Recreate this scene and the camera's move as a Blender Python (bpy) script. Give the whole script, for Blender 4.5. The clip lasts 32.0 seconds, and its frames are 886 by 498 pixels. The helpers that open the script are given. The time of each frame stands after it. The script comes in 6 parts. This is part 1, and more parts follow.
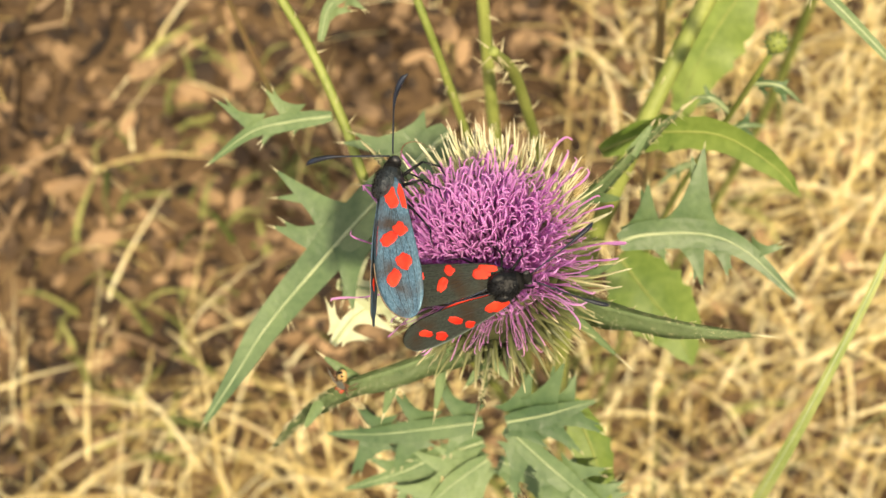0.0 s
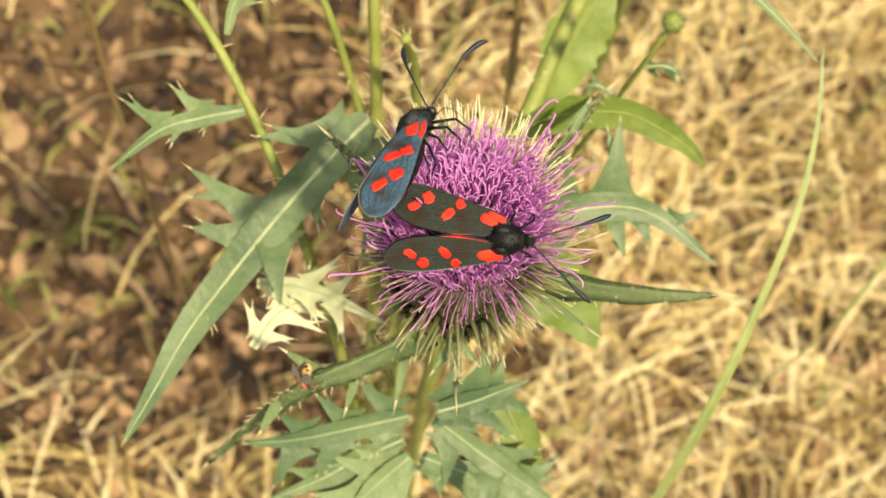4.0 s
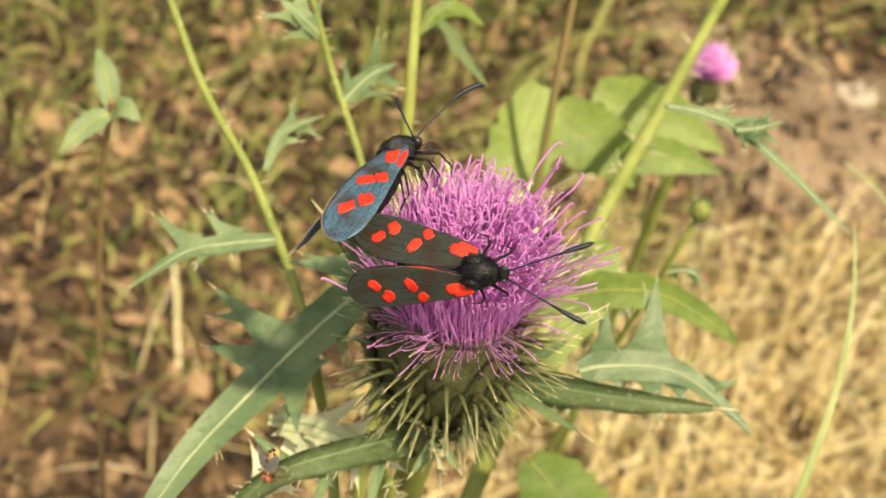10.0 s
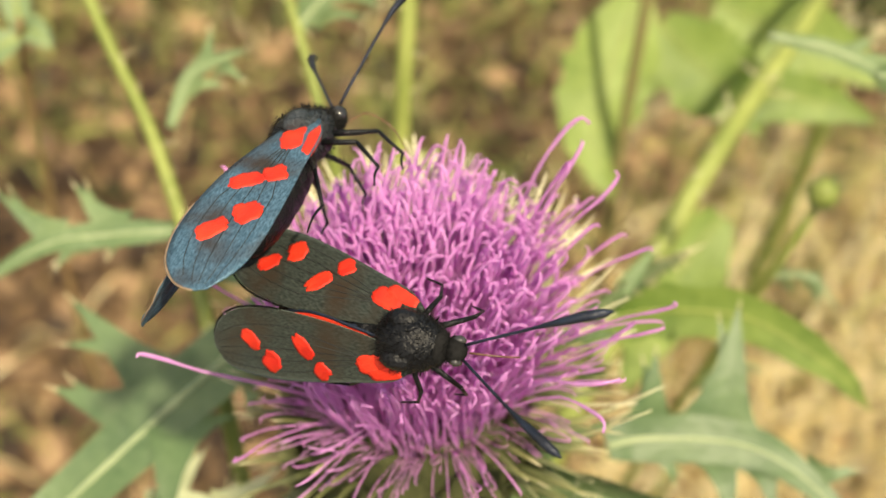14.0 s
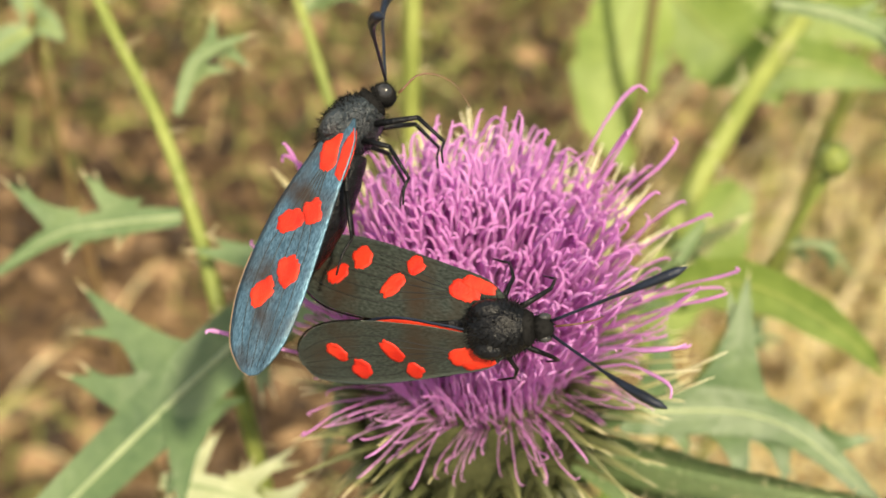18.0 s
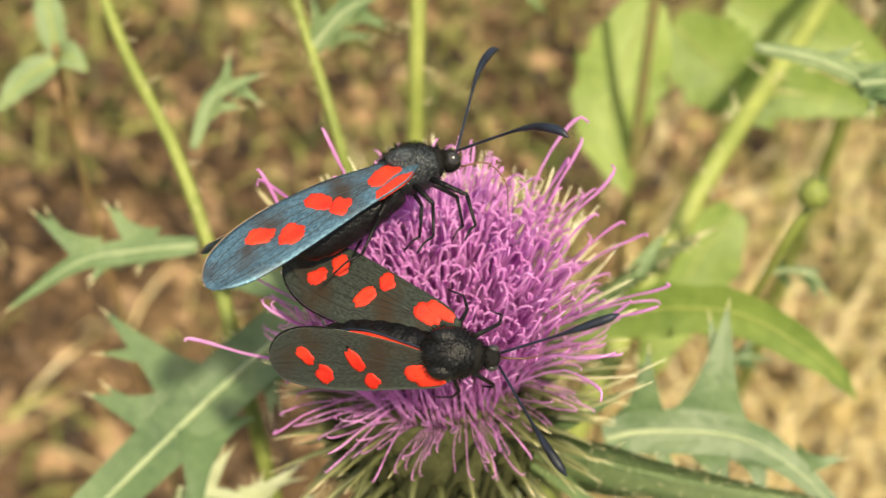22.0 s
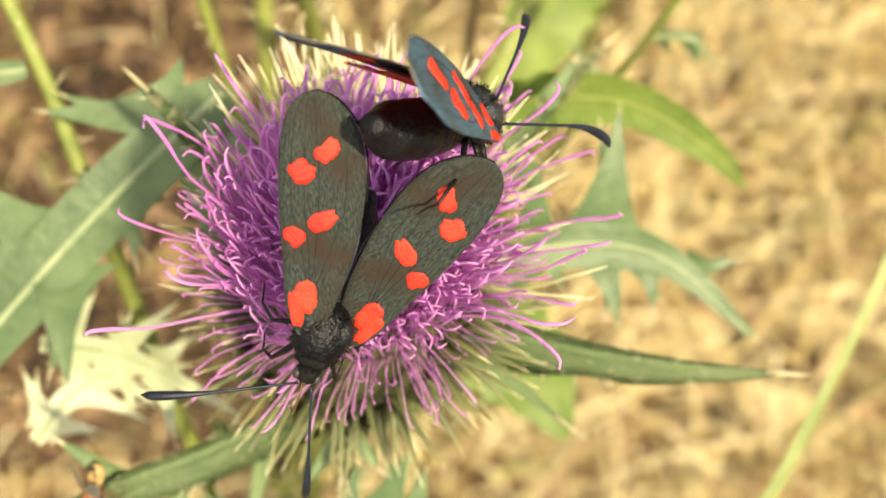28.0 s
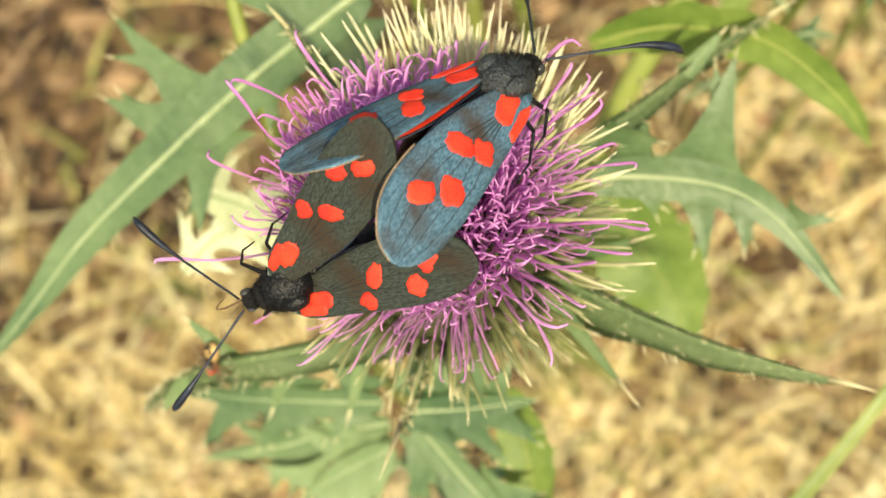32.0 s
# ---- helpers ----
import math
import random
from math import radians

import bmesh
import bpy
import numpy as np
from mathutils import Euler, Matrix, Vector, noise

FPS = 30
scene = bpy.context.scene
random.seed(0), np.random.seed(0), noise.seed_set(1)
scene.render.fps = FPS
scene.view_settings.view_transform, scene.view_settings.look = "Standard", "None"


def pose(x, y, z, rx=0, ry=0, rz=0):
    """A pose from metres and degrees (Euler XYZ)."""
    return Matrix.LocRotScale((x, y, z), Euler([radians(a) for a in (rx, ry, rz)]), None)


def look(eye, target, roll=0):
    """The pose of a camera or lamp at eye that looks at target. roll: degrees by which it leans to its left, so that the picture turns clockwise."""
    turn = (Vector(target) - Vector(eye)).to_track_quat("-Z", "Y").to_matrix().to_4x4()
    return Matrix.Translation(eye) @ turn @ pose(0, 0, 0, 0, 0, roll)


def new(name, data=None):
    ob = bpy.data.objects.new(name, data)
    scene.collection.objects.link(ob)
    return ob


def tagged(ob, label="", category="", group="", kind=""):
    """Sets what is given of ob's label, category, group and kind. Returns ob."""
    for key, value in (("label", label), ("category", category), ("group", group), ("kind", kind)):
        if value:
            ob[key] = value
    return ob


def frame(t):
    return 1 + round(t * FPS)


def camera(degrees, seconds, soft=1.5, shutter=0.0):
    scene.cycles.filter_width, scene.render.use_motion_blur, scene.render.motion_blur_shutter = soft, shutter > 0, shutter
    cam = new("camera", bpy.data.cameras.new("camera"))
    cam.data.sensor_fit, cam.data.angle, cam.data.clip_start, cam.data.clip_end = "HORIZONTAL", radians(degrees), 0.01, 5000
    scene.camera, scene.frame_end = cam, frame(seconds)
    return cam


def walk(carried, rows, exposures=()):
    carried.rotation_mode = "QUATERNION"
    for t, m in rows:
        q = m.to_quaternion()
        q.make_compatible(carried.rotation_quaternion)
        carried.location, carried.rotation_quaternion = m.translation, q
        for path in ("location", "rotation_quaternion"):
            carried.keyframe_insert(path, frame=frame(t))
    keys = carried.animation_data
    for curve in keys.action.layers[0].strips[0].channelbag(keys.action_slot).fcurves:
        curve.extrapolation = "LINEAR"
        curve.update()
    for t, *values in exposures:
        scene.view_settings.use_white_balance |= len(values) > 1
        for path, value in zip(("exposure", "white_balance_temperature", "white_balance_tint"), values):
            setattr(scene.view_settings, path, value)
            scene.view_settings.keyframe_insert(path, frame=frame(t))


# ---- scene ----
cam = camera(37.645, 32.0, soft=1.6)
PATH = [
    (0, pose(0.01497, -0.06013, 0.78345, 17.796, 5.172, 1.851)),
    (0.5, pose(0.01551, -0.06000, 0.78239, 17.686, 5.152, 1.586)),
    (1, pose(0.01528, -0.05968, 0.78233, 17.596, 5.038, 1.150)),
    (1.5, pose(0.01466, -0.06006, 0.78241, 17.601, 4.932, 0.768)),
    (2, pose(0.01454, -0.06048, 0.78212, 17.594, 4.710, -1.503)),
    (2.5, pose(0.01182, -0.06111, 0.78273, 17.651, 3.365, -3.611)),
    (4.5, pose(-0.01440, -0.07114, 0.77775, 20.947, -4.908, -5.468)),
    (5, pose(-0.01441, -0.06822, 0.78236, 19.749, -5.181, -5.147)),
    (5.5, pose(-0.01375, -0.08396, 0.76807, 28.844, -4.410, -7.246)),
    (6, pose(-0.02780, -0.10235, 0.74234, 39.853, -7.440, -12.454)),
    (6.5, pose(-0.03724, -0.11428, 0.72627, 46.281, -7.951, -15.909)),
    (7, pose(-0.02850, -0.10945, 0.73326, 44.088, -6.283, -15.290)),
    (7.5, pose(-0.02438, -0.11171, 0.73849, 44.530, -6.002, -15.164)),
    (8, pose(-0.02426, -0.11386, 0.74062, 45.333, -6.584, -15.714)),
    (8.5, pose(-0.02515, -0.11417, 0.74163, 45.134, -7.320, -14.511)),
    (9, pose(-0.02918, -0.10692, 0.73613, 44.046, -9.079, -10.421)),
    (9.5, pose(-0.02635, -0.11106, 0.73860, 43.804, -8.422, -6.297)),
    (10, pose(-0.02797, -0.11176, 0.74108, 43.071, -8.834, -4.053)),
    (10.5, pose(-0.02659, -0.11170, 0.73913, 43.267, -8.556, -3.115)),
    (11, pose(-0.01604, -0.09209, 0.72540, 41.382, -6.702, -1.357)),
    (11.5, pose(-0.00678, -0.06905, 0.70591, 39.456, -4.204, 0.205)),
    (12, pose(-0.00069, -0.05911, 0.69979, 38.147, -3.377, 2.745)),
    (12.5, pose(-0.00040, -0.05925, 0.70073, 37.801, -2.883, 2.994)),
    (13, pose(-0.00136, -0.05846, 0.70062, 37.689, -3.588, 2.514)),
    (13.5, pose(0.00030, -0.06184, 0.70414, 37.983, -3.536, 2.215)),
    (15.5, pose(0.00797, -0.06116, 0.70259, 38.164, -2.724, 4.310)),
    (16, pose(0.00532, -0.06132, 0.70289, 38.025, -1.575, 3.246)),
    (16.5, pose(0.00455, -0.06197, 0.70276, 37.860, -1.333, 3.055)),
    (17, pose(0.00485, -0.05934, 0.70213, 37.823, -1.324, 2.812)),
    (17.5, pose(0.00562, -0.06086, 0.70306, 37.533, -1.071, 2.298)),
    (18, pose(0.00625, -0.06195, 0.70399, 37.290, -1.180, 2.294)),
    (18.5, pose(0.00639, -0.06286, 0.70425, 37.070, -1.020, 1.938)),
    (19, pose(0.00695, -0.06282, 0.70633, 37.253, -1.269, 2.244)),
    (19.5, pose(0.00781, -0.06433, 0.70762, 37.291, -1.253, 2.419)),
    (20, pose(0.00901, -0.06689, 0.71067, 37.487, -1.190, 2.353)),
    (20.5, pose(0.01004, -0.06815, 0.71219, 37.732, -1.073, 2.580)),
    (21, pose(0.00938, -0.06807, 0.71213, 37.738, -0.902, 2.924)),
    (21.5, pose(0.00868, -0.06705, 0.71197, 37.898, -0.840, 3.402)),
    (22, pose(0.00792, -0.06452, 0.71265, 37.242, -0.795, 2.928)),
    (22.5, pose(0.01034, -0.07044, 0.71299, 37.622, -0.512, 3.022)),
    (23, pose(0.01126, -0.07174, 0.71577, 37.667, -0.602, 3.003)),
    (23.5, pose(0.01103, -0.07268, 0.71714, 37.707, -0.539, 3.011)),
    (24, pose(0.01017, -0.07201, 0.71536, 37.633, -0.355, 2.878)),
    (24.5, pose(0.00493, -0.07337, 0.71221, 39.614, -1.482, -1.995)),
    (26.5, pose(-0.00084, -0.06968, 0.70916, 39.278, -1.425, -6.539)),
    (27, pose(-0.00335, -0.05946, 0.70641, 32.947, -6.181, -5.822)),
    (27.5, pose(0.00221, -0.04251, 0.71614, 23.170, -5.671, -1.475)),
    (28, pose(0.00292, -0.04135, 0.71328, 20.654, -5.813, -3.670)),
    (28.5, pose(0.00608, -0.03847, 0.70547, 19.525, -3.126, -4.602)),
    (29, pose(0.00599, -0.03604, 0.70706, 15.711, -0.578, -4.223)),
    (29.5, pose(0.02010, -0.03349, 0.71342, 12.975, 3.763, -1.820)),
    (30, pose(0.02125, -0.03294, 0.71824, 12.430, 4.365, -0.924)),
    (30.5, pose(0.02151, -0.03316, 0.71858, 12.604, 4.903, 0.062)),
    (31, pose(0.02078, -0.03234, 0.71903, 12.387, 5.045, 0.560)),
    (31.5, pose(0.02264, -0.03390, 0.72129, 12.382, 4.783, 3.810)),
    (32, pose(0.02667, -0.03569, 0.72397, 13.183, 5.884, 9.343)),
]
walk(cam, PATH, exposures=[(0.0, 0.84, 8600, 9), (9.0, 0.84, 8700, 9), (12.0, 0.86, 8100, 7), (24.5, 0.87, 8100, 6), (26.5, 1.08, 8400, 8), (28.2, 1.12, 8400, 7), (30.0, 0.96, 8200, 3), (32.0, 0.97, 8200, 2)])

S = 0.030          # metres in one plan unit (the width of the purple tuft)
LIFT = 0.62        # height of the plan's origin over the ground


def U(x, y, z):
    return Vector((x * S, y * S, z * S + LIFT))


# ---- light ----
world = bpy.data.worlds.new("world")
scene.world = world
world.use_nodes = True
wn = world.node_tree.nodes
sky = wn.new("ShaderNodeTexSky")
sky.sky_type = "NISHITA"
sky.sun_disc = False
sky.sun_elevation = radians(62)
sky.sun_rotation = radians(215)
sky.air_density, sky.dust_density = 1.0, 2.5
world.node_tree.links.new(sky.outputs[0], wn["Background"].inputs[0])
wn["Background"].inputs[1].default_value = 0.11
sun = new("sun", bpy.data.lights.new("sun", "SUN"))
sun.data.energy, sun.data.angle, sun.data.color = 3.9, radians(2.5), (1.0, 0.93, 0.80)
sun.matrix_world = look((0.49, -0.70, 1.6), (0, 0, 0))


# ---- materials ----
def mat(name):
    m = bpy.data.materials.new(name)
    m.use_nodes = True
    return m, m.node_tree.nodes, m.node_tree.links, m.node_tree.nodes["Principled BSDF"]


def ramp(nodes, stops):
    r = nodes.new("ShaderNodeValToRGB")
    r.color_ramp.elements[0].position, r.color_ramp.elements[0].color = stops[0][0], (*stops[0][1], 1)
    r.color_ramp.elements[1].position, r.color_ramp.elements[1].color = stops[-1][0], (*stops[-1][1], 1)
    for p, c in stops[1:-1]:
        e = r.color_ramp.elements.new(p)
        e.color = (*c, 1)
    return r


def noisy(name, low, high, scale, rough=0.6, bump=0.2, bump_scale=None, translucent=0.0, spec=0.4, mid=None, vary="object", metal=0.0, sheen=0.0):
    """Two-scale noise colour, a bump and some light passing through."""
    m, n, l, b = mat(name)
    co = n.new("ShaderNodeTexCoord")
    big = n.new("ShaderNodeTexNoise")
    big.inputs["Scale"].default_value, big.inputs["Detail"].default_value = scale, 6
    l.new(co.outputs["Object"], big.inputs["Vector"])
    fine = n.new("ShaderNodeTexNoise")
    fine.inputs["Scale"].default_value, fine.inputs["Detail"].default_value = (bump_scale or scale * 8), 4
    l.new(co.outputs["Object"], fine.inputs["Vector"])
    add = n.new("ShaderNodeMath")
    add.operation = "MULTIPLY_ADD"
    add.inputs[1].default_value = 0.35
    l.new(fine.outputs["Fac"], add.inputs[0])
    if vary == "island":
        v = n.new("ShaderNodeNewGeometry").outputs["Random Per Island"]
    else:
        v = n.new("ShaderNodeObjectInfo").outputs["Random"]
    mul = n.new("ShaderNodeMath")
    mul.operation = "MULTIPLY_ADD"
    mul.inputs[1].default_value = 0.75 if vary == "island" else 0.3
    l.new(v, mul.inputs[0])
    sub = n.new("ShaderNodeMath")
    sub.operation = "SUBTRACT"
    sub.inputs[1].default_value = 0.52 if vary == "island" else 0.3
    l.new(big.outputs["Fac"], mul.inputs[2])
    l.new(mul.outputs[0], sub.inputs[0])
    l.new(sub.outputs[0], add.inputs[2])
    stops = [(0.25, low), (0.8, high)] if mid is None else [(0.2, low), (0.5, mid), (0.85, high)]
    r = ramp(n, stops)
    l.new(add.outputs[0], r.inputs[0])
    l.new(r.outputs[0], b.inputs["Base Color"])
    b.inputs["Roughness"].default_value = rough
    b.inputs["Specular IOR Level"].default_value = spec
    b.inputs["Metallic"].default_value = metal
    b.inputs["Sheen Weight"].default_value = sheen
    if bump:
        bp = n.new("ShaderNodeBump")
        bp.inputs["Strength"].default_value = bump
        bp.inputs["Distance"].default_value = 0.0003
        l.new(fine.outputs["Fac"], bp.inputs["Height"])
        l.new(bp.outputs[0], b.inputs["Normal"])
    if translucent:
        t = n.new("ShaderNodeBsdfTranslucent")
        l.new(r.outputs[0], t.inputs[0])
        mix = n.new("ShaderNodeMixShader")
        mix.inputs[0].default_value = translucent
        l.new(b.outputs[0], mix.inputs[1])
        l.new(t.outputs[0], mix.inputs[2])
        l.new(mix.outputs[0], n["Material Output"].inputs[0])
    return m


def along(name, stops, rough=0.5, translucent=0.2, axis=2):
    """Colour that runs along the length of a piece, by its own bounds."""
    m, n, l, b = mat(name)
    co = n.new("ShaderNodeTexCoord")
    sep = n.new("ShaderNodeSeparateXYZ")
    l.new(co.outputs["Generated"], sep.inputs[0])
    no = n.new("ShaderNodeTexNoise")
    no.inputs["Scale"].default_value = 900
    l.new(co.outputs["Object"], no.inputs["Vector"])
    inf = n.new("ShaderNodeObjectInfo")
    a = n.new("ShaderNodeMath")
    a.operation = "MULTIPLY_ADD"
    a.inputs[1].default_value = 0.16
    l.new(no.outputs["Fac"], a.inputs[0])
    l.new(sep.outputs[axis], a.inputs[2])
    c = n.new("ShaderNodeMath")
    c.operation = "MULTIPLY_ADD"
    c.inputs[1].default_value = 0.14
    l.new(inf.outputs["Random"], c.inputs[0])
    l.new(a.outputs[0], c.inputs[2])
    sb = n.new("ShaderNodeMath")
    sb.operation = "SUBTRACT"
    sb.inputs[1].default_value = 0.15
    l.new(c.outputs[0], sb.inputs[0])
    r = ramp(n, stops)
    l.new(sb.outputs[0], r.inputs[0])
    l.new(r.outputs[0], b.inputs["Base Color"])
    b.inputs["Roughness"].default_value = rough
    if translucent:
        t = n.new("ShaderNodeBsdfTranslucent")
        l.new(r.outputs[0], t.inputs[0])
        mix = n.new("ShaderNodeMixShader")
        mix.inputs[0].default_value = translucent
        l.new(b.outputs[0], mix.inputs[1])
        l.new(t.outputs[0], mix.inputs[2])
        l.new(mix.outputs[0], n["Material Output"].inputs[0])
    return m


PURPLE = noisy("purple_floret", (0.72, 0.29, 0.69), (0.92, 0.57, 0.90), 90, rough=0.42, bump=0.0, translucent=0.55)
CUP = noisy("involucre_green", (0.025, 0.03, 0.012), (0.09, 0.095, 0.04), 260, rough=0.85, bump=0.8, spec=0.1)
BRACT = along("bract", [(0.0, (0.06, 0.068, 0.026)), (0.55, (0.125, 0.14, 0.056)), (0.82, (0.24, 0.245, 0.10)), (1.0, (0.78, 0.70, 0.44))], axis=0)
SCALE = noisy("cup_scale", (0.045, 0.052, 0.02), (0.19, 0.20, 0.085), 300, rough=0.7, bump=0.5, bump_scale=1500, vary="island")
BRACT_PALE = along("pale_bract", [(0.0, (0.14, 0.16, 0.05)), (0.35, (0.42, 0.45, 0.20)), (0.7, (0.68, 0.67, 0.40)), (1.0, (0.85, 0.80, 0.58))], axis=0)
LEAF = noisy("thistle_leaf", (0.055, 0.11, 0.046), (0.165, 0.245, 0.11), 110, rough=0.45, bump=0.6, bump_scale=900, translucent=0.3)
LEAF_GREY = noisy("grey_green_leaf", (0.085, 0.15, 0.06), (0.23, 0.31, 0.145), 120, rough=0.5, bump=0.7, bump_scale=1500, translucent=0.25)
LEAF_LIGHT = noisy("light_green_leaf", (0.10, 0.18, 0.03), (0.29, 0.39, 0.095), 75, rough=0.5, bump=0.4, bump_scale=600, translucent=0.45)
# green leaf whitened in colour to stand for glaring sun on it
LEAF_SUNLIT = noisy("sunlit_leaf", (0.42, 0.47, 0.28), (0.74, 0.77, 0.56), 90, rough=0.5, bump=0.3, translucent=0.4)
RIB = noisy("midrib", (0.22, 0.30, 0.15), (0.44, 0.50, 0.29), 200, rough=0.5, bump=0.2, translucent=0.2)
SPINE = noisy("spine", (0.55, 0.50, 0.28), (0.80, 0.74, 0.50), 200, rough=0.4, bump=0.0, translucent=0.3)
STEM = noisy("green_stem", (0.15, 0.195, 0.04), (0.32, 0.36, 0.10), 120, rough=0.55, bump=0.5, bump_scale=1200, translucent=0.15)
STEM_RED = noisy("reddish_stem", (0.13, 0.15, 0.05), (0.25, 0.15, 0.07), 60, rough=0.55, bump=0.3)
GRASS = noisy("green_grass", (0.16, 0.24, 0.06), (0.42, 0.46, 0.18), 50, rough=0.5, bump=0.1, translucent=0.35)
# golden straw; its wide dark-to-pale range also paints in the dappled sunlight
STRAW = noisy("straw", (0.20, 0.125, 0.04), (0.97, 0.87, 0.54), 30, rough=0.6, bump=0.0, translucent=0.3, vary="island", mid=(0.72, 0.57, 0.25))
# brown dead leaves, toned darker to carry the tree shade on the leafy side
LITTER = noisy("dead_leaf", (0.015, 0.0085, 0.004), (0.32, 0.205, 0.11), 30, rough=0.75, bump=0.3, translucent=0.1, vary="island", mid=(0.055, 0.031, 0.015))
TWIG = noisy("twig", (0.10, 0.06, 0.035), (0.36, 0.25, 0.15), 60, rough=0.8, bump=0.3, vary="island")
SOIL = noisy("soil", (0.022, 0.013, 0.007), (0.15, 0.094, 0.045), 9, rough=0.95, bump=1.0, bump_scale=130, mid=(0.062, 0.036, 0.018))
PATH_EARTH = noisy("path_earth", (0.10, 0.065, 0.038), (0.34, 0.25, 0.165), 14, rough=0.95, bump=1.0, bump_scale=160, mid=(0.17, 0.12, 0.075))
STONE = noisy("stone", (0.30, 0.25, 0.19), (0.62, 0.54, 0.44), 60, rough=0.85, bump=0.8, bump_scale=500)
MOSS = noisy("low_green", (0.08, 0.115, 0.026), (0.37, 0.37, 0.125), 30, rough=0.7, bump=0.0, translucent=0.35, vary="island")
BLACK = noisy("moth_black", (0.002, 0.0022, 0.0025), (0.008, 0.009, 0.011), 900, rough=0.4, bump=0.5, bump_scale=4000, spec=0.25)
FUR = noisy("moth_fur", (0.003, 0.003, 0.003), (0.012, 0.012, 0.012), 900, rough=0.8, bump=0.0, spec=0.08)
GLOSS = noisy("moth_thorax", (0.008, 0.011, 0.014), (0.04, 0.055, 0.062), 600, rough=0.35, bump=0.8, bump_scale=5000, spec=0.6)
VEIN = noisy("wing_vein", (0.008, 0.009, 0.009), (0.03, 0.034, 0.034), 900, rough=0.6, bump=0.0)
EYE = noisy("moth_eye", (0.015, 0.016, 0.018), (0.05, 0.05, 0.05), 900, rough=0.2, bump=0.0)
ANT = noisy("antenna_dark", (0.004, 0.006, 0.011), (0.014, 0.022, 0.042), 900, rough=0.4, bump=0.3, bump_scale=6000)
RED = noisy("scarlet", (0.48, 0.012, 0.006), (0.76, 0.042, 0.017), 700, rough=0.6, bump=0.3, bump_scale=6000)
FRINGE = noisy("wing_fringe", (0.10, 0.07, 0.045), (0.28, 0.20, 0.13), 2000, rough=0.7, bump=0.0)
TAN = noisy("tan", (0.35, 0.22, 0.08), (0.62, 0.42, 0.18), 900, rough=0.6, bump=0.0)
FLY_EYE = noisy("fly_eye", (0.20, 0.03, 0.015), (0.40, 0.08, 0.04), 900, rough=0.25, bump=0.0)
FLY_WING = noisy("fly_wing", (0.25, 0.25, 0.24), (0.45, 0.45, 0.42), 900, rough=0.2, bump=0.0, translucent=0.6)
BEETLE = noisy("brown_shell", (0.05, 0.022, 0.012), (0.22, 0.11, 0.06), 700, rough=0.35, bump=0.3)


def wing_scales(name, dark, light, brown, sheen=(1, 1, 1), gloss=0.3, metal=0.1, velvet=0.0, velvet_tint=(1, 1, 1)):
    """Fine scales: streaks along the wing, brown wear, a cool sheen."""
    m, n, l, b = mat(name)
    co = n.new("ShaderNodeTexCoord")
    mp = n.new("ShaderNodeMapping")
    mp.inputs["Scale"].default_value = (0.4, 1, 1)
    l.new(co.outputs["Object"], mp.inputs[0])
    st = n.new("ShaderNodeTexNoise")
    st.inputs["Scale"].default_value, st.inputs["Detail"].default_value = 8000, 4
    l.new(mp.outputs[0], st.inputs["Vector"])
    big = n.new("ShaderNodeTexNoise")
    big.inputs["Scale"].default_value, big.inputs["Detail"].default_value = 260, 5
    l.new(co.outputs["Object"], big.inputs["Vector"])
    r1 = ramp(n, [(0.33, dark), (0.69, light)])
    l.new(st.outputs["Fac"], r1.inputs[0])
    r2 = ramp(n, [(0.48, (0, 0, 0)), (0.70, (1, 1, 1))])
    l.new(big.outputs["Fac"], r2.inputs[0])
    mx = n.new("ShaderNodeMixRGB")
    mx.inputs[2].default_value = (*brown, 1)
    l.new(r2.outputs[0], mx.inputs[0])
    l.new(r1.outputs[0], mx.inputs[1])
    l.new(mx.outputs[0], b.inputs["Base Color"])
    b.inputs["Roughness"].default_value = 0.5
    b.inputs["Metallic"].default_value = metal
    b.inputs["Specular IOR Level"].default_value = gloss
    b.inputs["Specular Tint"].default_value = (*sheen, 1)
    b.inputs["Sheen Weight"].default_value = velvet
    b.inputs["Sheen Roughness"].default_value = 0.4
    b.inputs["Sheen Tint"].default_value = (*velvet_tint, 1)
    bp = n.new("ShaderNodeBump")
    bp.inputs["Strength"].default_value, bp.inputs["Distance"].default_value = 0.55, 0.00006
    l.new(st.outputs["Fac"], bp.inputs["Height"])
    l.new(bp.outputs[0], b.inputs["Normal"])
    return m


WING_GREY = wing_scales("wing_grey", (0.013, 0.016, 0.0138), (0.044, 0.053, 0.046), (0.032, 0.022, 0.015), (0.85, 1.0, 0.98), 0.06, 0.0, 0.2, (0.80, 1.0, 0.92))
# the blue sky sheen over brownish wings is put into the base colour
WING_BLUE_SHEEN = wing_scales("wing_blue_sheen", (0.045, 0.100, 0.145), (0.145, 0.265, 0.35), (0.075, 0.058, 0.05), (0.2, 0.2, 0.22), 0.3, 0.55)
UNDER = noisy("hindwing_red", (0.45, 0.02, 0.012), (0.70, 0.05, 0.02), 500, rough=0.5, bump=0.3)


# ---- mesh helpers ----
def part(name, bm, material, parent, label=""):
    if isinstance(bm, bmesh.types.BMesh):
        me = bpy.data.meshes.new(name)
        for f in bm.faces:
            f.smooth = True
        bm.to_mesh(me)
        bm.free()
    else:
        me = bm
    if material and not me.materials:
        me.materials.append(material)
    ob = new(name, me)
    if parent:
        ob.parent = parent
    if label:
        tagged(ob, label)
    return ob


def thing(name, at, label, category, group="", kind=""):
    e = new(name)
    e.empty_display_size = 0.01
    e.location = at
    return tagged(e, label, category, group, kind)


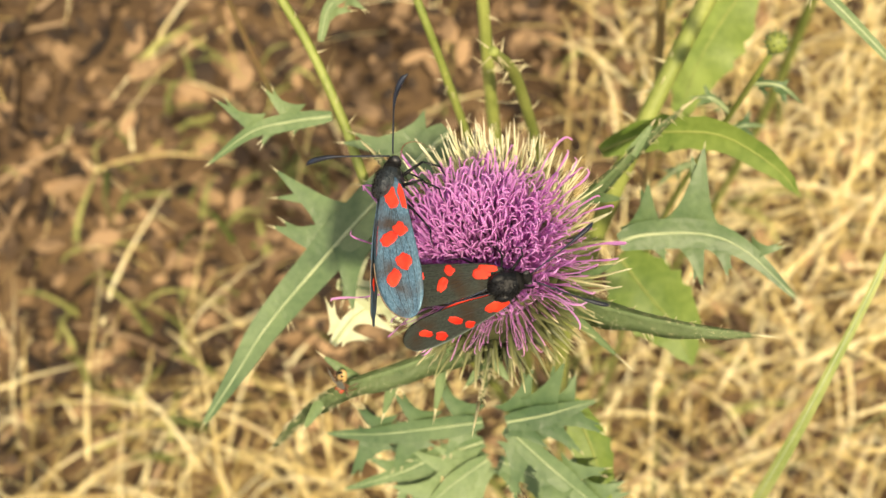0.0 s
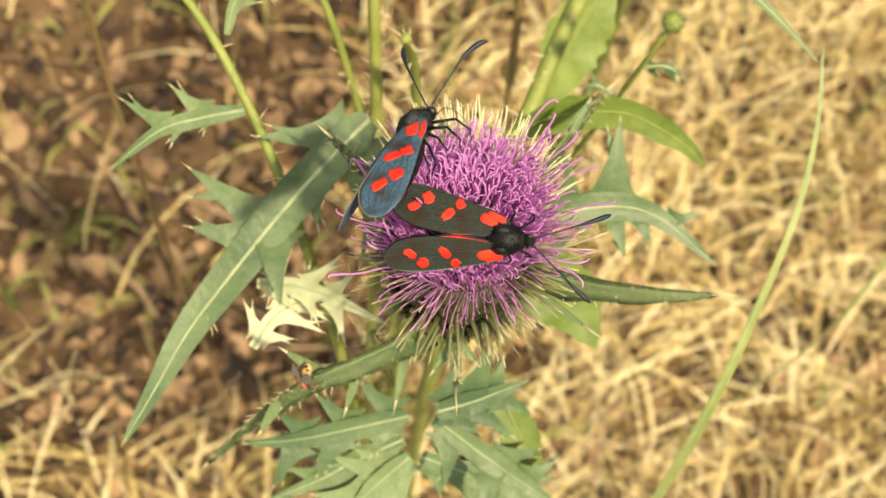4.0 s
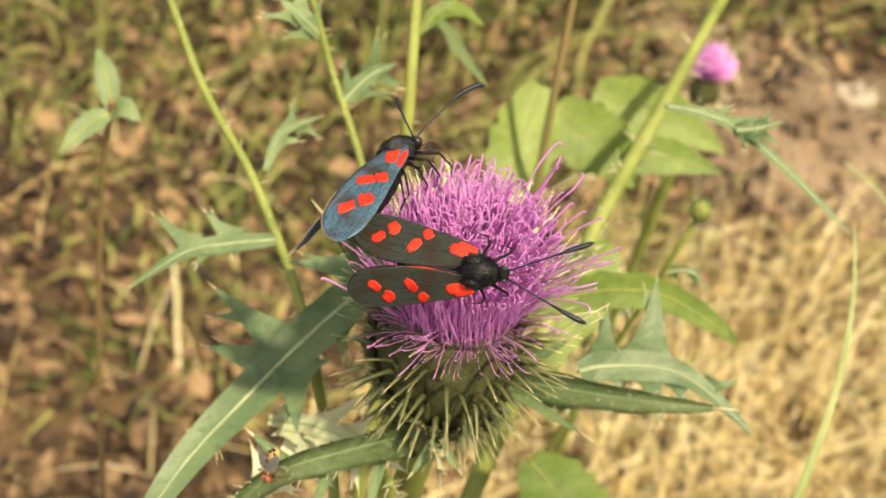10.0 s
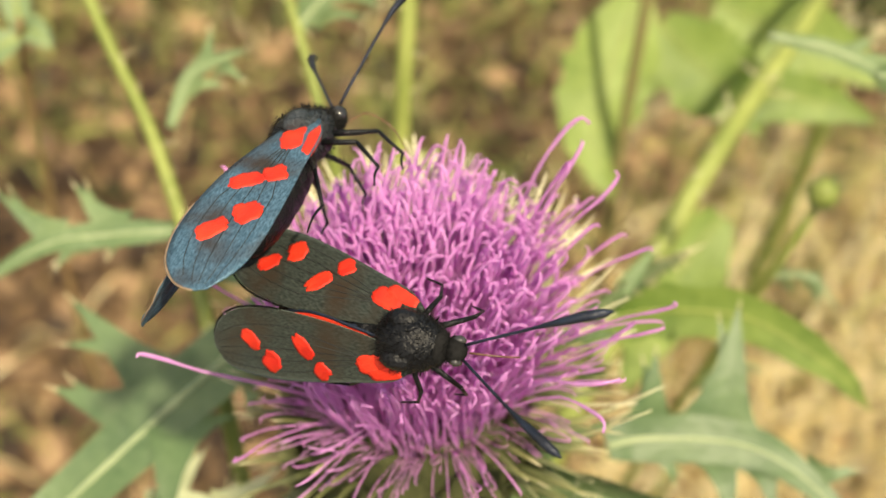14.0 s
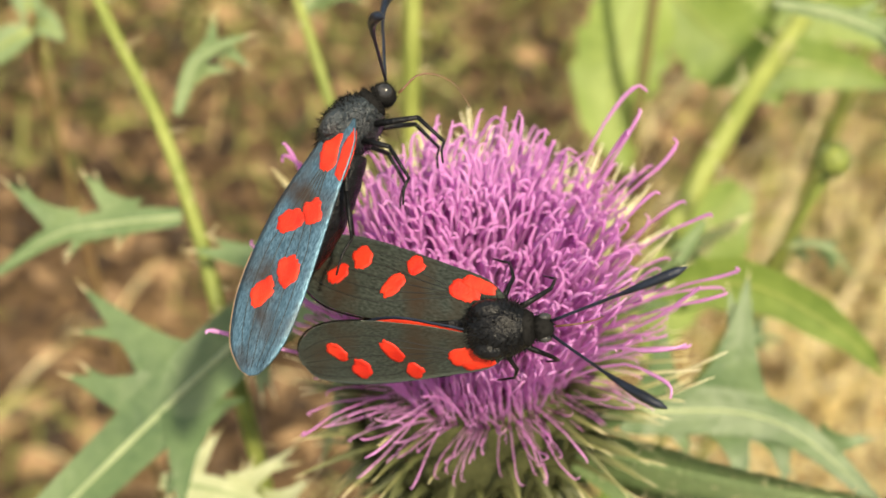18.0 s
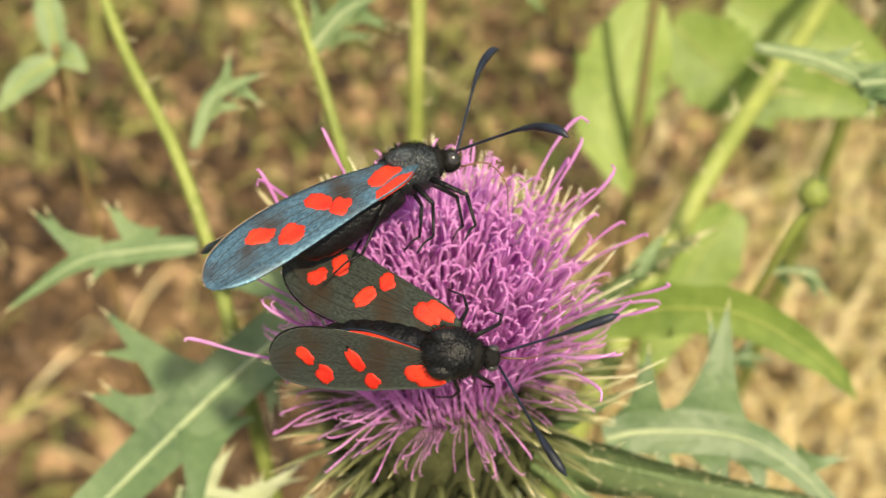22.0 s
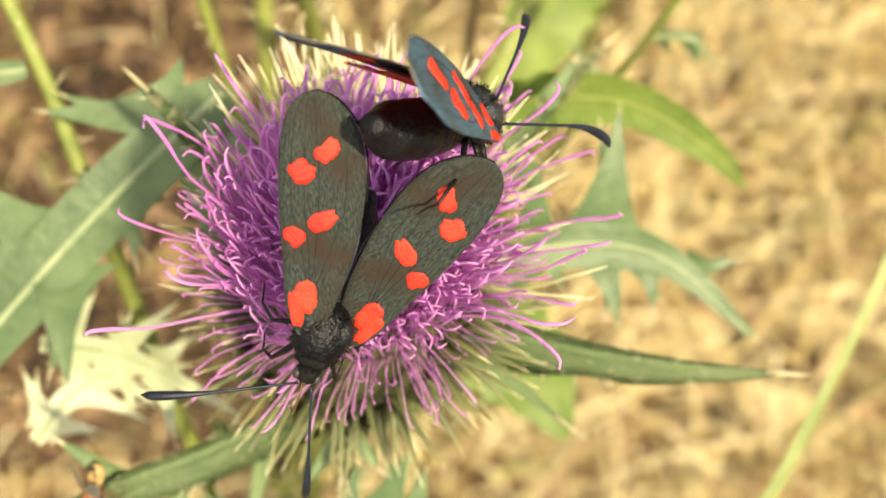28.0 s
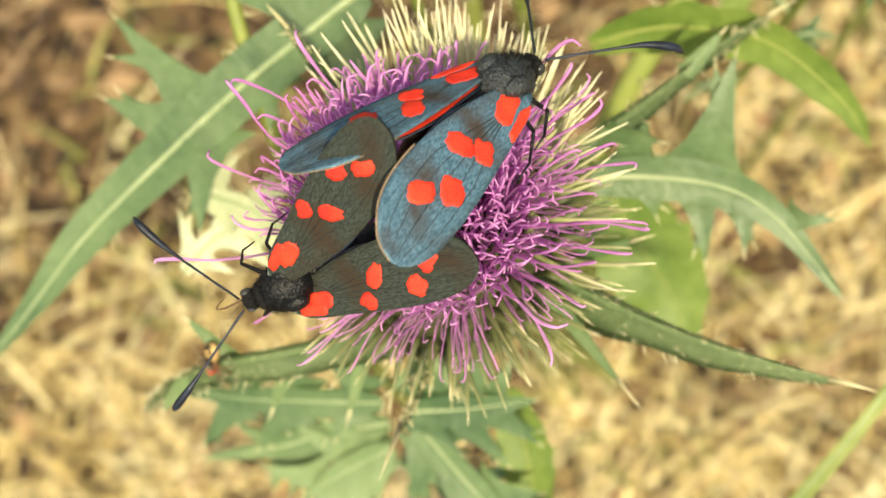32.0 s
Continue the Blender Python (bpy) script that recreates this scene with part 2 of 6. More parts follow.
def curve_points(pts, n):
    """A smooth line through pts, with n points."""
    p = [Vector(q) for q in pts]
    p = [p[0] * 2 - p[1]] + p + [p[-1] * 2 - p[-2]]
    out = []
    for i in range(n):
        t = i / (n - 1) * (len(p) - 3)
        k = min(int(t), len(p) - 4)
        t -= k
        a, b, c, d = p[k:k + 4]
        out.append(0.5 * (2 * b + (c - a) * t + (2 * a - 5 * b + 4 * c - d) * t * t + (3 * b - a - 3 * c + d) * t ** 3))
    return out


def tube(bm, pts, radii, segs=6, flat=1.0, up=Vector((0, 0, 1))):
    """A tube along pts; flat squeezes it across up."""
    rings = []
    n = len(pts)
    side = None
    for i in range(n):
        d = (pts[min(i + 1, n - 1)] - pts[max(i - 1, 0)]).normalized()
        if side is None:
            side = d.cross(up)
            if side.length < 1e-3:
                side = d.cross(Vector((1, 0.1, 0)))
        side = (side - d * side.dot(d)).normalized()
        nor = d.cross(side)
        r = radii(i / (n - 1)) if callable(radii) else radii
        rings.append([bm.verts.new(pts[i] + side * (r * math.cos(a)) + nor * (r * flat * math.sin(a))) for a in [2 * math.pi * k / segs for k in range(segs)]])
    for a, b in zip(rings, rings[1:]):
        for k in range(segs):
            bm.faces.new((a[k], a[(k + 1) % segs], b[(k + 1) % segs], b[k]))
    bm.faces.new(rings[0][::-1])
    bm.faces.new(rings[-1])
    return bm


def strip(bm, pts, width, up, fold=0.0, wave=0.0, thick=0.0):
    """A leaf blade along pts: width(s) is the half width, fold lifts the edges, wave ruffles them."""
    n = len(pts)
    rows = []
    for i in range(n):
        s = i / (n - 1)
        d = (pts[min(i + 1, n - 1)] - pts[max(i - 1, 0)]).normalized()
        side = d.cross(up).normalized()
        nor = side.cross(d)
        w = width(s)
        row = []
        for k in (-1, -0.5, 0, 0.5, 1):
            lift = abs(k) * w * fold + math.sin(s * 17 + k * 2.2) * wave * w * abs(k)
            row.append(bm.verts.new(pts[i] + side * (w * k) + nor * lift))
        rows.append(row)
    for a, b in zip(rows, rows[1:]):
        for k in range(4):
            bm.faces.new((a[k], a[k + 1], b[k + 1], b[k]))
    if thick:
        bmesh.ops.solidify(bm, geom=bm.faces[:], thickness=thick)
    return bm


def lobed_leaf(name, pts, up, length_of_lobes, parent, at, seed, material=LEAF, lobes=7, rib_r=0.0006, fold=0.25, label="", spines=True, core=0.22, own=None, cap=1.0):
    """A thistle leaf: a midrib, a narrow blade, pointed lobes to both sides with a spine on each."""
    rnd = random.Random(seed)
    path = curve_points([Vector(p) - at for p in pts], 26)
    total = sum((a - b).length for a, b in zip(path, path[1:]))
    bm = bmesh.new()
    w0 = length_of_lobes * core
    strip(bm, path, lambda s: max(w0 * (math.sin(math.pi * min(1, s * 0.9 + 0.08)) ** 0.6) * (1 - s * 0.55), total * 0.004), up, fold, 0.1)
    tips = [(path[-1], (path[-1] - path[-2]).normalized())]
    plan = own or [(0.1 + 0.8 * (i + 0.3 * rnd.random()) / lobes, sg, 0, rnd.uniform(0.45, 0.95)) for i in range(lobes) for sg in (-1, 1)]
    for s, sg, size, lean in plan:
        k = int(s * 25)
        d = (path[k + 1] - path[k]).normalized()
        side = d.cross(up).normalized()
        nor = side.cross(d)
        ln = length_of_lobes * (0.55 + 0.75 * math.sin(math.pi * (0.2 + 0.75 * s))) * rnd.uniform(0.75, 1.2) if not size else size * total
        dirn = (side * sg + d * lean + nor * rnd.uniform(-0.15, 0.2)).normalized()
        tip = path[k] + dirn * ln
        mid = path[k] + dirn * ln * 0.5 + nor * ln * rnd.uniform(-0.03, 0.05)
        lp = curve_points([path[k] + side * sg * w0 * 0.25 - nor * 0.0008, mid, tip], 8)
        wb = min(ln * rnd.uniform(0.20, 0.28), cap * rnd.uniform(0.85, 1.15))
        strip(bm, lp, lambda q, wb=wb: max(wb * (1.05 * (1 - q) ** 0.85 + 0.9 * math.exp(-q * 5) * (1 - q)), 0.00012), nor, 0.12, 0.08)
        tips.append((tip, dirn))
        # a short side point on the lobe
        p2 = path[k] + dirn * ln * 0.55 - nor * 0.0004
        d2 = (dirn + d * 0.9 * rnd.choice((-0.4, 1))).normalized()
        strip(bm, curve_points([p2, p2 + d2 * ln * 0.18, p2 + d2 * ln * 0.36], 5), lambda q, wb=wb: max(wb * 0.45 * (1 - q), 0.0001), nor)
        tips.append((p2 + d2 * ln * 0.36, d2))
    leaf = part(name, bm, material, parent, label)
    bm = bmesh.new()
    tube(bm, path, lambda s: rib_r * (1.0 - 0.85 * s), 6)
    part("midrib", bm, RIB, leaf, "pale raised midrib")
    if spines:
        for tp, dr in tips:
            bm = bmesh.new()
            q = total * 0.012 + 0.0007
            tube(bm, [tp - dr * q * 0.3, tp + dr * q * 0.4, tp + dr * q], lambda s: 0.00013 * (1.02 - s), 4)
            part("spine", bm, SPINE, leaf)
    return leaf


def plain_leaf(name, pts, up, half, parent, at, material=LEAF_LIGHT, rib=0.0005, fold=0.2, label="", thin=0.0):
    path = curve_points([Vector(p) - at for p in pts], 20)
    bm = bmesh.new()
    strip(bm, path, lambda s: max(half * math.sin(math.pi * min(1, 0.06 + s * 0.94)) ** 0.75 * (1.15 - 0.5 * s) * (1 + 0.07 * math.sin(s * 37) + 0.05 * math.sin(s * 71 + 1)), half * 0.02), up, fold, 0.08)
    leaf = part(name, bm, material, parent, label)
    bm = bmesh.new()
    tube(bm, path, lambda s: rib * 0.7 * (1.05 - 0.85 * s), 5)
    part("midrib", bm, STEM, leaf)
    return leaf


# ---- ground ----
def build_ground():
    bm = bmesh.new()
    xs = [-3000, -300, -40, -8, -3] + [-2 + 0.08 * i for i in range(51)] + [3, 8, 40, 300, 3000]
    ys = [-3000, -300, -40, -8, -2] + [-1 + 0.08 * i for i in range(56)] + [5, 9, 40, 300, 3000]
    vs = {}
    for i, x in enumerate(xs):
        for j, y in enumerate(ys):
            near = max(0.0, 1 - max(abs(x), abs(y - 1)) / 6)
            z = 0.018 * near * noise.noise(Vector((x * 3, y * 3, 0))) + 0.008 * near * noise.noise(Vector((x * 14, y * 14, 5)))
            vs[i, j] = bm.verts.new((x, y, z - 0.004))
    for i in range(len(xs) - 1):
        for j in range(len(ys) - 1):
            bm.faces.new((vs[i, j], vs[i + 1, j], vs[i + 1, j + 1], vs[i, j + 1]))
    g = part("ground", bm, SOIL, None)
    tagged(g, "brown woodland soil under dead leaves and straw", "ground", kind="structure")


def scatter(name, label, category, count, area, make, material, seed, keep=None):
    """Many small loose pieces in one sheet of stuff."""
    rnd = random.Random(seed)
    verts, faces = [], []
    made = 0
    while made < count:
        x, y = rnd.uniform(area[0], area[1]), rnd.uniform(area[2], area[3])
        thin = rnd.random() * 0.3 > min(x - area[0], area[1] - x, y - area[2], area[3] - y)      # ragged borders
        if thin or keep and rnd.random() > keep(x, y):
            made += 0.25
            continue
        made += 1
        v, f = make(rnd, x, y)
        k = len(verts)
        verts += v
        faces += [tuple(i + k for i in q) for q in f]
    me = bpy.data.meshes.new(name)
    me.from_pydata(verts, [], faces)
    for p in me.polygons:
        p.use_smooth = True
    ob = part(name, me, material, None)
    return tagged(ob, label, category, kind="stuff")


def dead_leaf(rnd, x, y):
    ln, wd = 0.004 + 0.020 * rnd.random() ** 3, rnd.uniform(0.3, 0.8)
    m = Matrix.Translation((x, y, rnd.uniform(0.002, 0.016))) @ Euler((rnd.gauss(0, 0.45), rnd.gauss(0, 0.45), rnd.uniform(0, 6.3))).to_matrix().to_4x4()
    cup = rnd.uniform(-0.35, 0.5)
    v = []
    for i in range(5):
        s = i / 4
        w = math.sin(math.pi * min(1, 0.08 + s * 0.9)) ** 0.8 * wd * 0.5 * rnd.uniform(0.8, 1.15)
        for k in (-1, 0, 1):
            v.append(tuple(m @ Vector(((s - 0.5) * ln, k * w * ln, (abs(k) * w + (s - 0.5) ** 2 * 0.7) * cup * ln))))
    f = [(i * 3 + k, i * 3 + k + 1, i * 3 + k + 4, i * 3 + k + 3) for i in range(4) for k in range(2)]
    return v, f


def blade_of(length, width, droop, lean):
    def make(rnd, x, y):
        ln = rnd.uniform(*length)
        az, tilt = rnd.uniform(0, 6.3), rnd.uniform(*lean)
        d = Vector((math.cos(az), math.sin(az), 0))
        side = Vector((-d.y, d.x, 0)).lerp(Vector((0, 0, 1)), rnd.random() * 0.4).normalized()
        w = rnd.uniform(*width)
        v = []
        for i in range(6):
            s = i / 5
            a = tilt - droop * s * s * rnd.uniform(0.8, 1.2)
            p = Vector((x, y, 0.004)) + d * (ln * s * math.cos(tilt)) + Vector((0, 0, max(0, ln * s * math.sin(a) - 0.0)))
            p += side * math.sin(s * 5 + az) * ln * 0.03
            ww = w * (1.05 - s)
            v += [tuple(p - side * ww), tuple(p + side * ww)]
        return v, [(2 * i, 2 * i + 1, 2 * i + 3, 2 * i + 2) for i in range(5)]
    return make


def stick(rnd, x, y):
    ln, r = rnd.uniform(0.03, 0.16), rnd.uniform(0.0006, 0.0022)
    az = rnd.uniform(0, 6.3)
    d = Vector((math.cos(az), math.sin(az), rnd.gauss(0, 0.12)))
    n = Vector((-d.y, d.x, 0))
    v = []
    for i in range(4):
        s = i / 3
        c = Vector((x, y, 0.008)) + d * ln * (s - 0.5) + n * math.sin(s * 4 + az) * ln * 0.05
        c.z = max(c.z, 0.003)
        v += [tuple(c + n * r), tuple(c + Vector((0, 0, r * 1.7))), tuple(c - n * r)]
    f = []
    for i in range(3):
        for k in range(3):
            f.append((i * 3 + k, i * 3 + (k + 1) % 3, i * 3 + 3 + (k + 1) % 3, i * 3 + 3 + k))
    return v, f


def side_of(x, y):
    """0 on the leafy side, among the far weeds and on the bare path, 1 on the straw side."""
    n = noise.noise(Vector((x * 7, y * 7, 3)))
    t = max((x - 0.0 + 0.11 * n) / 0.10, (0.12 - y + 0.05 * n) / 0.07)
    t = min(1, t)
    if x < 0.30:
        t -= max(0, y - 0.40) * 4
    elif y > 0.54:
        t -= (y - 0.54) * 10
    return min(1, max(0, t))


def green_of(x, y):
    """Where low green plants grow."""
    n = noise.noise(Vector((x * 6 + 4, y * 6, 8)))
    if x > -0.14 + 0.06 * n and x < 0.34 and 0.40 < y < 0.62:
        return 0.75
    if (x < 0.36 and y > 0.50) or y > 0.88:
        return min(1, 0.35 + (y - 0.50) * 3 + n * 0.5)
    if (x + 0.18) ** 2 + (y - 0.24) ** 2 < 0.004 or (x + 0.22) ** 2 + (y - 0.06) ** 2 < 0.006 or (x - 0.03) ** 2 + (y - 0.06) ** 2 < 0.008:
        return 0.6
    return 0.25 if n > 0.2 else 0.03


build_ground()
NEAR = (-0.80, 1.15, -0.35, 1.35)
scatter("leaf_litter", "brown and tan dead leaves and bark crumbs on the ground", "leaf litter", 47000, NEAR, dead_leaf, LITTER, 1, lambda x, y: 1 - 0.55 * side_of(x, y))
scatter("twigs", "thin dry twigs lying among dead leaves", "twigs", 600, NEAR, stick, TWIG, 2)
scatter("dry_grass", "golden dry grass stalks lying and standing", "dry grass", 17500, NEAR, blade_of((0.04, 0.17), (0.0004, 0.0013), 0.6, (0.1, 1.2)), STRAW, 3, lambda x, y: 0.03 + 0.97 * side_of(x, y))
scatter("low_weeds", "low green weeds and grass tufts between straw", "weeds", 11500, (-0.85, 1.05, -0.1, 1.7), blade_of((0.02, 0.09), (0.0008, 0.003), 0.9, (0.3, 1.3)), MOSS, 4, green_of)
scatter("far_weeds", "olive green weeds standing behind the thistles", "weeds", 2600, (-0.8, 1.3, 0.62, 1.9), blade_of((0.08, 0.24), (0.0012, 0.0045), 0.5, (0.7, 1.45)), MOSS, 5, lambda x, y: 0.9 if x < 0.34 or y > 0.92 else 0.0)
scatter("far_litter", "brown leaf litter stretching away under the weeds", "leaf litter", 5000, (-1.6, 1.8, 1.2, 3.0), dead_leaf, LITTER, 6)
scatter("ground_litter", "thin scatter of dead leaves over bare soil", "leaf litter", 9000, (-2.4, 2.4, -1.6, 3.2), dead_leaf, LITTER, 16, lambda x, y: 0.0 if -0.60 < x < 0.95 and -0.15 < y < 1.15 else 1.0)
scatter("tall_dry_grass", "tall standing golden grass stalks", "dry grass", 260, (0.14, 0.6, 0.20, 0.58), blade_of((0.14, 0.34), (0.0004, 0.0009), 0.35, (0.8, 1.4)), STRAW, 9)


def build_stones():
    rnd = random.Random(8)
    for x, y, s in ((0.55, 0.80, 0.022), (0.62, 0.74, 0.016), (0.50, 0.90, 0.014), (0.66, 0.86, 0.018), (0.44, 0.86, 0.012), (0.70, 0.70, 0.013), (0.58, 0.66, 0.010)):
        bm = bmesh.new()
        bmesh.ops.create_icosphere(bm, subdivisions=3, radius=s)
        for v in bm.verts:
            v.co *= 1 + 0.35 * noise.noise(v.co * 70 + Vector((x * 50, 0, 0)))
            v.co.z *= 0.55
        st = part("stone", bm, STONE, None)
        st.location, st.rotation_euler = (x, y, s * 0.2), (0, 0, rnd.uniform(0, 6))
        tagged(st, "pale weathered stone lying on the bare path", "stone", "stones on the path")


build_stones()


def build_path():
    """Bare trodden earth behind the straw, with a ragged edge."""
    bm = bmesh.new()
    nx, ny = 46, 22
    g = []
    for i in range(nx + 1):
        x = 0.36 + 1.9 * i / nx
        y0 = 0.60 + 0.05 * noise.noise(Vector((x * 6, 1, 2))) + 0.12 * max(0, 0.46 - x) * 6
        row = []
        for j in range(ny + 1):
            y = y0 + (0.28 + 0.04 * noise.noise(Vector((x * 5, 7, 2)))) * j / ny
            near = max(0.0, 1 - max(abs(x), abs(y - 1)) / 6)
            z = 0.018 * near * noise.noise(Vector((x * 3, y * 3, 0))) + 0.008 * near * noise.noise(Vector((x * 14, y * 14, 5)))
            row.append(bm.verts.new((x, y, z + (0.004 if 0 < j < ny else -0.006))))
        g.append(row)
    for i in range(nx):
        for j in range(ny):
            bm.faces.new((g[i][j], g[i + 1][j], g[i + 1][j + 1], g[i][j + 1]))
    tagged(part("path", bm, PATH_EARTH, None), "bare pale trodden earth of a footpath", "path", kind="structure")


build_path()

# ---- where the two moths sit: length of a wing, and the body's way ----
DARK_L, BLUE_L = 0.01512, 0.01682
DARK_ROWS = [
    (0, pose(0.00719, -0.01779, 0.63664, 32.862, -7.783, 16.239)),
    (0.5, pose(0.00613, -0.01736, 0.63730, 34.617, -7.066, 14.907)),
    (1, pose(0.00612, -0.01751, 0.63796, 36.352, -6.309, 13.599)),
    (1.5, pose(0.00743, -0.01829, 0.63930, 33.358, -4.266, 9.675)),
    (2, pose(0.00875, -0.01908, 0.64064, 30.236, -2.434, 5.657)),
    (2.5, pose(0.01283, -0.02084, 0.64293, 26.209, -1.758, -1.852)),
    (4.5, pose(0.00924, -0.01623, 0.63533, 31.649, -13.044, -14.190)),
    (5, pose(0.00883, -0.01882, 0.63849, 31.117, -17.123, -14.318)),
    (5.5, pose(0.00690, -0.02189, 0.63854, 36.364, -15.566, -15.312)),
    (6, pose(0.00626, -0.02107, 0.63913, 41.545, -13.929, -16.147)),
    (6.5, pose(0.00937, -0.01863, 0.64098, 43.111, -13.651, -16.839)),
    (7, pose(0.01159, -0.02166, 0.64271, 44.672, -13.355, -17.523)),
    (7.5, pose(0.00977, -0.02570, 0.64146, 45.578, -13.248, -16.506)),
    (8, pose(0.00653, -0.02757, 0.64036, 46.485, -13.158, -15.487)),
    (8.5, pose(0.00773, -0.02415, 0.63991, 46.957, -13.935, -15.113)),
    (9, pose(0.00342, -0.01858, 0.63955, 47.425, -14.715, -14.744)),
    (9.5, pose(0.00159, -0.02311, 0.64058, 47.601, -13.784, -15.275)),
    (10, pose(-0.00271, -0.02150, 0.64112, 47.768, -12.852, -15.802)),
    (10.5, pose(-0.00699, -0.02404, 0.64321, 46.944, -13.433, -15.325)),
    (11, pose(-0.00575, -0.02403, 0.64599, 46.114, -14.009, -14.840)),
    (11.5, pose(-0.00063, -0.01970, 0.64275, 43.108, -13.713, -11.181)),
    (12, pose(0.00393, -0.01729, 0.64037, 40.183, -12.051, -6.768)),
    (12.5, pose(0.00690, -0.01678, 0.64054, 37.777, -10.747, -10.526)),
    (13, pose(0.00330, -0.01672, 0.64043, 35.298, -9.600, -14.322)),
    (13.5, pose(0.00234, -0.01922, 0.64203, 34.803, -8.562, -16.298)),
    (15.5, pose(0.00677, -0.01995, 0.64016, 38.779, -8.410, -7.685)),
    (16, pose(0.00816, -0.01815, 0.63997, 38.466, -9.586, -10.311)),
    (16.5, pose(0.00856, -0.01803, 0.63920, 38.801, -11.126, -9.082)),
    (17, pose(0.00940, -0.01861, 0.63843, 39.103, -12.673, -7.856)),
    (17.5, pose(0.00925, -0.01813, 0.63887, 40.068, -12.925, -6.284)),
    (18, pose(0.00872, -0.01848, 0.63931, 41.025, -13.203, -4.715)),
    (18.5, pose(0.00865, -0.01710, 0.63875, 38.198, -11.518, -4.816)),
    (19, pose(0.00838, -0.01975, 0.63818, 35.382, -9.840, -5.002)),
    (19.5, pose(0.00832, -0.01990, 0.63847, 36.741, -7.259, -5.868)),
    (20, pose(0.00716, -0.02064, 0.63876, 38.055, -4.659, -6.670)),
    (20.5, pose(0.00716, -0.02155, 0.63893, 39.272, -4.287, -6.065)),
    (21, pose(0.00787, -0.02106, 0.63909, 40.493, -3.928, -5.453)),
    (21.5, pose(0.00873, -0.02152, 0.63878, 40.020, -2.883, -5.595)),
    (22, pose(0.00664, -0.01690, 0.63847, 39.544, -1.839, -5.746)),
    (22.5, pose(0.00754, -0.01911, 0.63862, 40.009, -1.075, -6.010)),
    (23, pose(0.00740, -0.02087, 0.63876, 40.471, -0.309, -6.269)),
    (23.5, pose(0.00820, -0.02125, 0.63887, 40.386, -1.393, -6.766)),
    (24, pose(0.00857, -0.02056, 0.63897, 40.310, -2.479, -7.262)),
    (24.5, pose(0.00858, -0.01887, 0.63768, 41.137, -2.557, -9.539)),
    (26.5, pose(0.00750, -0.01457, 0.63269, 4.179, 26.364, -77.747)),
    (27, pose(0.00548, -0.01650, 0.63333, 1.343, 22.427, -90.315)),
    (27.5, pose(0.00522, -0.01707, 0.63483, -6.428, 24.289, -101.669)),
    (28, pose(0.00495, -0.01763, 0.63632, -14.519, 24.690, -113.294)),
    (28.5, pose(0.00041, -0.02071, 0.63638, -21.467, 19.136, -124.896)),
    (29, pose(-0.00412, -0.02380, 0.63644, -26.937, 12.451, -135.390)),
    (29.5, pose(0.00394, -0.01961, 0.63551, -29.480, 10.238, -141.193)),
    (30, pose(0.00458, -0.01804, 0.63458, -31.769, 7.787, -146.854)),
    (30.5, pose(0.00672, -0.02083, 0.63370, -30.781, 7.679, -147.498)),
    (31, pose(0.00552, -0.02042, 0.63281, -29.792, 7.582, -148.144)),
    (31.5, pose(0.00521, -0.01916, 0.63363, -31.455, 7.030, -149.768)),
    (32, pose(0.00398, -0.02061, 0.63536, -30.177, 5.004, -152.362)),
]
